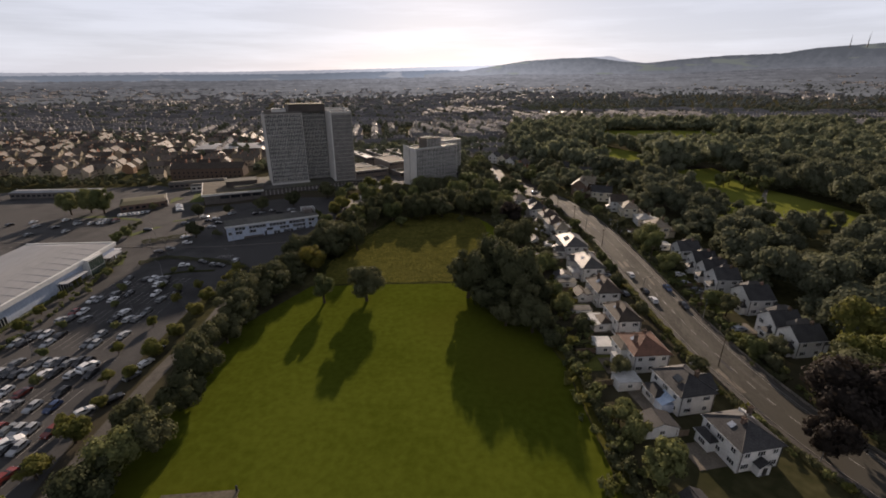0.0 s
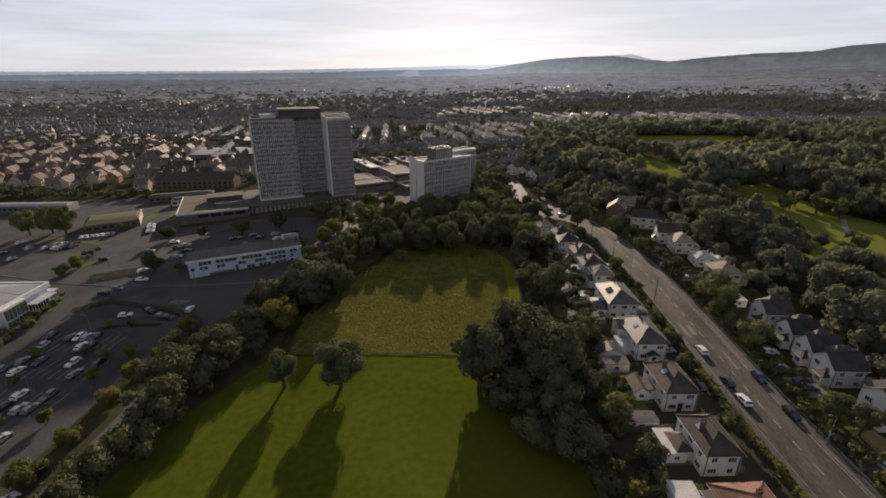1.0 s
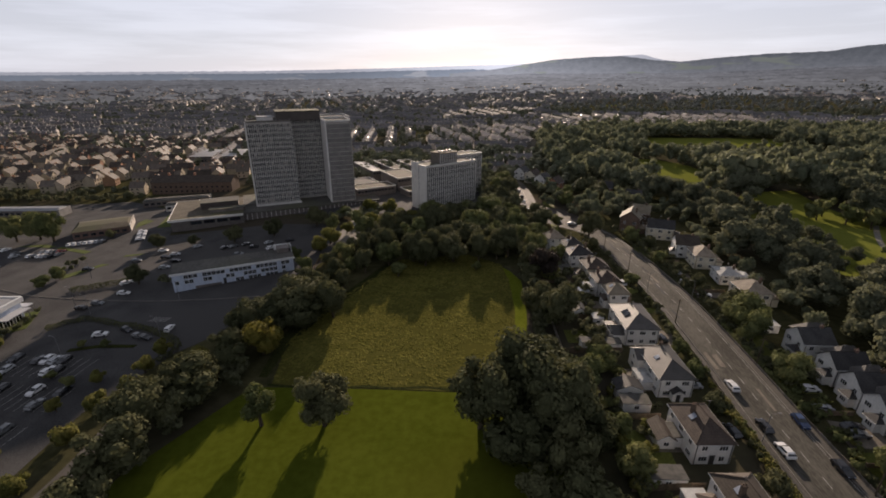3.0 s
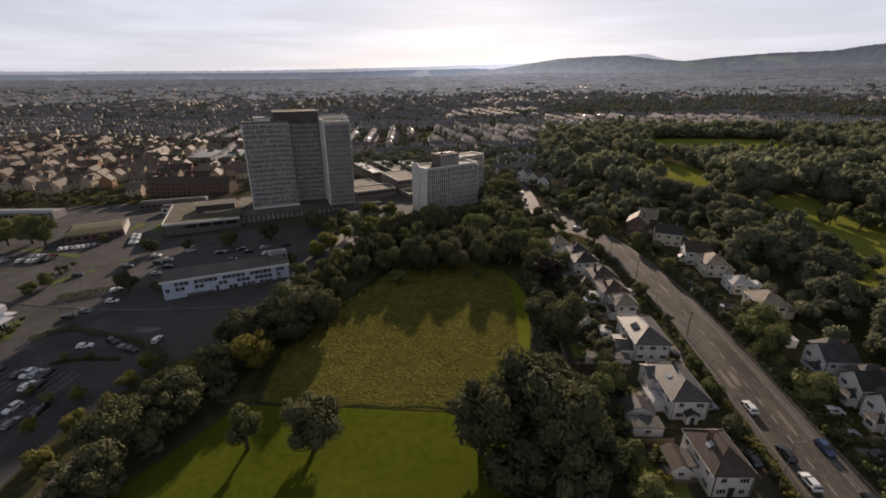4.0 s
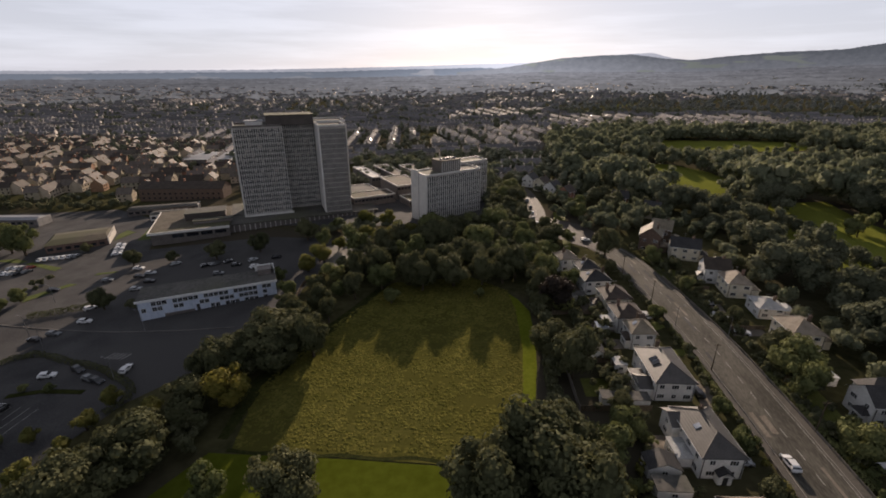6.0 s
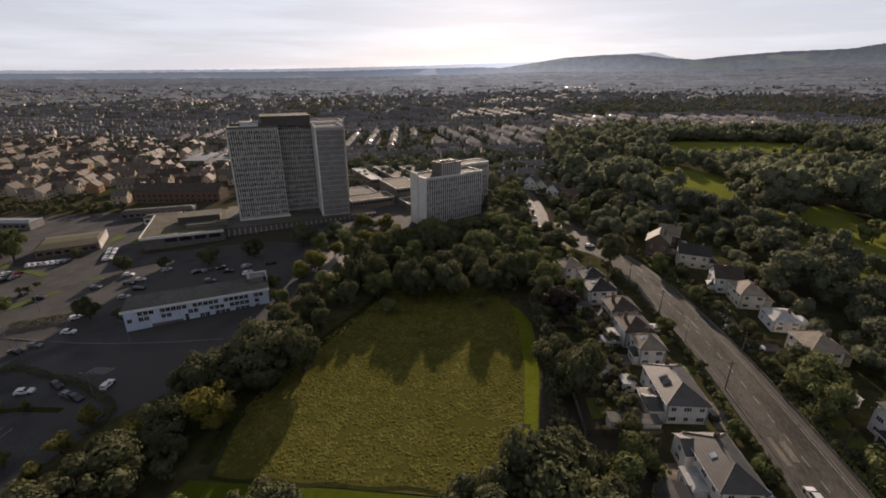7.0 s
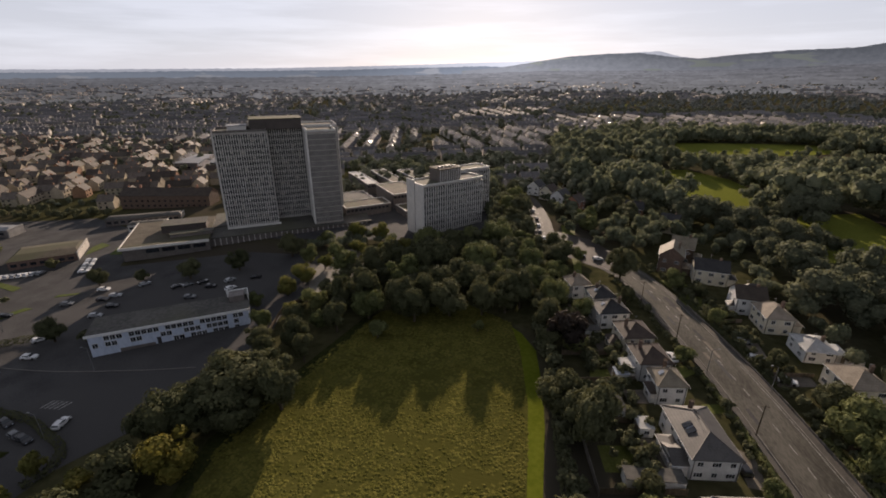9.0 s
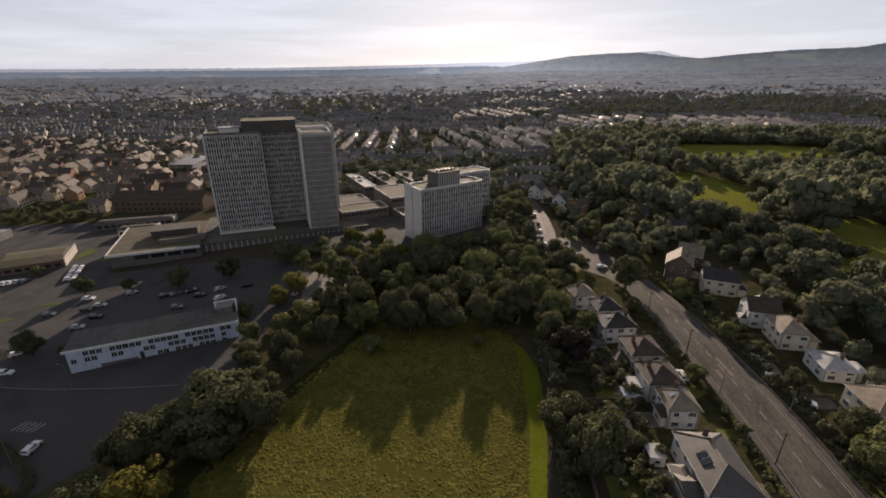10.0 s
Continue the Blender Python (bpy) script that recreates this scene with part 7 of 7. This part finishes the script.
rs = random.Random(17)
kinds = []
for w, d, wall, tiles in ((8.5, 7.0, BUFF, TILE_TAN), (13.0, 7.0, BUFF, TILE_TAN), (7.5, 7.5, BRICK, TILE_BROWN), (15.0, 7.4, BUFF, TILE_BROWN)):
    ws, rf = estate_meshes(w, d, 4.6, 8.0)
    kinds.append((w, d, ws.mesh("wall", wall), rf.mesh("roof", tiles), Shape().box(w * 0.5 - 0.3, d * 0.5 - 0.25, 7.2, w * 0.5 + 0.3, d * 0.5 + 0.25, 9.0).mesh("chimney", BRICK)))
pane_mesh = Shape().box(-0.55, -0.06, 0, 0.55, 0.04, 1.0).mesh("window", GLASS)
taken, rows_ = [], []
c18, s18 = math.cos(radians(18)), math.sin(radians(18))
for v in range(-3, 34):
    for u in range(-58, 6):
        x = -190 + u * 11.5 * c18 - v * 16.0 * s18 + rs.uniform(-1.5, 1.5)
        y = 300 + u * 11.5 * s18 + v * 16.0 * c18 + rs.uniform(-1.2, 1.2)
        rows_.append((y, x))
for y, x in sorted(rows_):
    if y < 300 or y > 560 or x < -560 or (x > -222 and y < 340) or x > -168 or (-280 < x < -188 and 396 < y < 470) or abs(x) > 0.98 * y + 60 or len(taken) > 272 or rs.random() < 0.10:
        continue
    taken.append((x, y))
    w, d, ws, rf, ch = kinds[rs.choice((0, 0, 1, 1, 2, 3))]
    ob = thing("estate_house", pose(x, y, level(x, y), 0, 0, rs.choice((18, 18, 108, 108, 18)) + rs.uniform(-4, 4)), "sunlit brick estate house with a tiled roof", "house", "houses of the brick estate")
    put("wall", ws, ob)
    put("roof", rf, ob)
    put("chimney", ch, ob)
    if y < 360:
        for i in range(int(w / 3)):
            for z in (0.9, 3.1):
                put("window", pane_mesh, ob, pose(1.5 + 3 * i, 0, z))


flats = thing("brick_flats", pose(-214, 306, level(-190, 312), 0, 0, 9), "long brown brick block of flats with a tiled roof", "building")
part("wall", wall_shape(50, 12, 7.0, 10.5, "gable", "x"), CHIMNEY, flats)
part("roof", roof_shape(50, 12, 7.0, 10.5, "gable", "x", 0.3), TILE_BROWN, flats)
for i in range(15):
    for z in (0.9, 3.6):
        put("window", pane_mesh, flats, pose(2.6 + 3.2 * i, 0, z))
for i in range(3):
    part("chimney", Shape().box(9 + 16 * i, 5.5, 10.0, 10 + 16 * i, 6.5, 12.0), BRICK, flats)

# ---- the far suburb ----
def far_houses(spots, seed):
    """Terraces of gabled houses with rear wings and chimneys, joined into meshes of walls, roofs and roof windows."""
    r = np.random.default_rng(seed)
    wv, wf, rv, rf, gv, gf = [], [], [], [], [], []
    for x, y, w, a in spots:
        d, e, t = r.uniform(3.6, 4.3), r.uniform(4.6, 5.4), r.uniform(2.3, 3.0)
        z = level(x, y)
        c, s = math.cos(a), math.sin(a)

        def at(px, py, pz):
            return x + px * c - py * s, y + px * s + py * c, z + pz

        def gabled(x0, x1, y0, y1, e_, t_, turned):
            """One roofed block; turned: its ridge runs along y."""
            q = (lambda u, v, h: at(v, u, h)) if turned else at
            if turned:
                x0, x1, y0, y1 = y0, y1, x0, x1
            i, m = len(wv), (y0 + y1) / 2
            wv.extend([q(x0, y0, -1), q(x1, y0, -1), q(x1, y1, -1), q(x0, y1, -1), q(x0, y0, e_), q(x1, y0, e_), q(x1, y1, e_), q(x0, y1, e_), q(x0, m + 0.1, e_ + t_), q(x0, m - 0.1, e_ + t_), q(x1, m + 0.1, e_ + t_), q(x1, m - 0.1, e_ + t_)])
            wf.extend([(i, i + 1, i + 5, i + 4), (i + 1, i + 2, i + 6, i + 5), (i + 2, i + 3, i + 7, i + 6), (i + 3, i, i + 4, i + 7), (i + 4, i + 9, i + 8, i + 7), (i + 5, i + 6, i + 10, i + 11)])
            j, o = len(rv), 0.3
            rv.extend([q(x0 - o, y0 - o, e_ - 0.1), q(x1 + o, y0 - o, e_ - 0.1), q(x1 + o, m, e_ + t_ + 0.1), q(x0 - o, m, e_ + t_ + 0.1), q(x1 + o, y1 + o, e_ - 0.1), q(x0 - o, y1 + o, e_ - 0.1)])
            rf.extend([(j, j + 1, j + 2, j + 3), (j + 3, j + 2, j + 4, j + 5)])

        gabled(-w, w, -d, d, e, t, False)
        if y < 1000:
            k = -w + 2.8
            while k < w:
                if r.random() < 0.7:
                    gabled(k - 1.7, k + 1.7, -d - r.uniform(2.5, 4.0), -d + 2.0, e - 0.8, 1.5, True)
                if y < 700:
                    i = len(wv)
                    wv.extend([at(k + 2.8 + px, py, h) for h in (e + t - 0.5, e + t + 1.3) for px, py in ((-0.3, -0.5), (0.3, -0.5), (0.3, 0.5), (-0.3, 0.5))])
                    wf.extend([(i + p, i + (p + 1) % 4, i + 4 + (p + 1) % 4, i + 4 + p) for p in range(4)] + [(i + 4, i + 5, i + 6, i + 7)])
                k += 5.6
        if r.random() < 0.4:
            mid, half = r.uniform(-0.7, 0.7) * w, r.uniform(0.5, 1.3)
            for side in (-1, 1):
                g = len(gv)
                gv.extend([at(px, side * (d + 0.3) * (1 - q), e - 0.1 + (t + 0.2) * q + 0.1) for px, q in ((mid - half, 0.3), (mid + half, 0.3), (mid + half, 0.72), (mid - half, 0.72))])
                gf.append((g, g + 1, g + 2, g + 3))
    joined("suburb_walls", np.array(wv), np.array(wf), FAR_WALL, "walls of many far suburban houses", "houses")
    joined("suburb_roofs", np.array(rv), np.array(rf), FAR_ROOF, "roofs of many far suburban houses", "houses")
    joined("roof_windows", np.array(gv), np.array(gf), FAR_GLOSS, "small roof windows glinting in low sun", "windows")


def suburb(x, y):
    if not -1.42 * y - 100 < x < 0.86 * y + 150 or woodland_edge(x, y):
        return False
    if y < 400 and x < -150:
        return False
    if (y < 352 and -205 < x < 40) or (y < 430 and -125 < x < 0) or (470 < y < 545 and -100 < x < -74):
        return False
    return not any(abs(x - a) < 11 and abs(y - b) < 10 for a, b in taken) if y < 600 else True


def woodland_edge(x, y):
    return (y < 560 and x > 30) or (y < 606 and 88 < x < 446)


def streets(x0, x1, y0, y1, cell, row, most, gap, seed):
    """Terraces along streets; the streets of each quarter run their own way, with parks and gaps between."""
    r = random.Random(seed)
    out, qy = [], y0
    while qy < y1:
        qx = x0
        while qx < x1:
            a = r.choice((0.25, 0.35, 0.30, 1.85, 1.95, 0.15)) + r.uniform(-0.12, 0.12)
            c, s, half = math.cos(a), math.sin(a), cell * 0.72
            skip = r.uniform(0.0, 0.22)
            v = -half
            while v < half:
                u = -half + r.uniform(0, 8)
                while u < half:
                    w = 2.8 * r.randint(1, most)
                    u += w
                    x, y = qx + cell / 2 + u * c - v * s, qy + cell / 2 + u * s + v * c
                    if abs(x - qx - cell / 2) < cell / 2 and abs(y - qy - cell / 2) < cell / 2 and r.random() > skip and suburb(x, y) and built_up(x, y):
                        out.append((x, y, w, a + r.choice((0, 0, 0, 1.57)) * (y > 905) + r.uniform(-0.05, 0.05)))
                    u += w + gap * r.uniform(0.5, 1.6)
                v += row * r.uniform(0.85, 1.15)
            qx += cell
        qy += cell
    return out


def built_up(x, y):
    """Houses thin out towards the wooded side, and leave parks among them."""
    patch = noise.noise(Vector((x * 0.0045, y * 0.0035, 7.0))) + 0.5 * noise.noise(Vector((x * 0.015, y * 0.011, 3.0)))
    return patch > -0.38 - 0.4 * (y < 760) + 0.62 * smooth((x / y + 0.02) / 0.35)


near_h = streets(-1200, 700, 345, 905, 140.0, 24.0, 6, 5.0, 31)
mid_h = streets(-2300, 1500, 905, 1705, 160.0, 32.0, 4, 12.0, 32)
far_h = streets(-3200, 2500, 1705, 2005, 300.0, 60.0, 6, 34.0, 33)
far_houses(near_h + mid_h + far_h, 41)


def lumps(name, spots, lobes, material, label, seed):
    """Far trees, each a few knobbly masses of foliage run together."""
    r = np.random.default_rng(seed)
    lon, rings = 5, (0.7, 1.4, 2.3)
    ball = np.array([(math.sin(p) * math.cos(k * 6.283 / lon + p), math.sin(p) * math.sin(k * 6.283 / lon + p), math.cos(p)) for p in rings for k in range(lon)] + [(0, 0, 1.0)])
    top = len(ball) - 1
    face = np.array([(j * lon + k, (j + 1) * lon + k, (j + 1) * lon + (k + 1) % lon, j * lon + (k + 1) % lon) for j in range(2) for k in range(lon)] + [(top, k, (k + 1) % lon, (k + 1) % lon) for k in range(lon)])
    protos = []
    for _ in range(8):
        v = []
        for q in range(lobes):
            size = r.uniform(0.45, 0.72)
            at = np.array([r.uniform(-0.5, 0.5), r.uniform(-0.5, 0.5), r.uniform(0.55, 1.15)]) * (q > 0) + np.array([0, 0, 0.75]) * (q == 0)
            v.append(ball * size * r.uniform(0.72, 1.22, (top + 1, 1)) + at)
        protos.append(np.concatenate(v))
    f1 = np.concatenate([face + (top + 1) * q for q in range(lobes)])
    vs, fs = [], []
    for n, (x, y, size) in enumerate(spots):
        a, h = r.uniform(0, 6.28), r.uniform(0.8, 1.3)
        c, s, v = math.cos(a) * size, math.sin(a) * size, protos[r.integers(8)]
        vs.append(np.stack([v[:, 0] * c - v[:, 1] * s + x, v[:, 0] * s + v[:, 1] * c + y, v[:, 2] * size * h + level(x, y) - 0.2], axis=1))
        fs.append(f1 + n * (top + 1) * lobes)
    v, f = np.concatenate(vs), np.concatenate(fs)
    data = bpy.data.meshes.new(name)
    data.from_pydata(v.tolist(), [], [q[:3] if q[2] == q[3] else q for q in f.tolist()])
    data.materials.append(material)
    return tagged(new(name, data), label, "trees", kind="stuff")


def leafy(x, y):
    """Trees fill what the streets leave, and stand more thinly among the houses."""
    if not -1.42 * y - 100 < x < 0.86 * y + 150 or (y < 560 and x > 46) or (y < 606 and 88 < x < 446) or (y < 400 and x < -150) or (y < 345 and x < 28):
        return False
    if y < 395 and abs(x - (18 - max(0, y - 315) * 0.62)) < 8:
        return False
    return not (built_up(x, y) and suburb(x, y)) or noise.cell(Vector((x * 0.31, y * 0.27, 1.0))) < 0.14 + 0.24 * smooth((x / y + 0.42) / 0.4)


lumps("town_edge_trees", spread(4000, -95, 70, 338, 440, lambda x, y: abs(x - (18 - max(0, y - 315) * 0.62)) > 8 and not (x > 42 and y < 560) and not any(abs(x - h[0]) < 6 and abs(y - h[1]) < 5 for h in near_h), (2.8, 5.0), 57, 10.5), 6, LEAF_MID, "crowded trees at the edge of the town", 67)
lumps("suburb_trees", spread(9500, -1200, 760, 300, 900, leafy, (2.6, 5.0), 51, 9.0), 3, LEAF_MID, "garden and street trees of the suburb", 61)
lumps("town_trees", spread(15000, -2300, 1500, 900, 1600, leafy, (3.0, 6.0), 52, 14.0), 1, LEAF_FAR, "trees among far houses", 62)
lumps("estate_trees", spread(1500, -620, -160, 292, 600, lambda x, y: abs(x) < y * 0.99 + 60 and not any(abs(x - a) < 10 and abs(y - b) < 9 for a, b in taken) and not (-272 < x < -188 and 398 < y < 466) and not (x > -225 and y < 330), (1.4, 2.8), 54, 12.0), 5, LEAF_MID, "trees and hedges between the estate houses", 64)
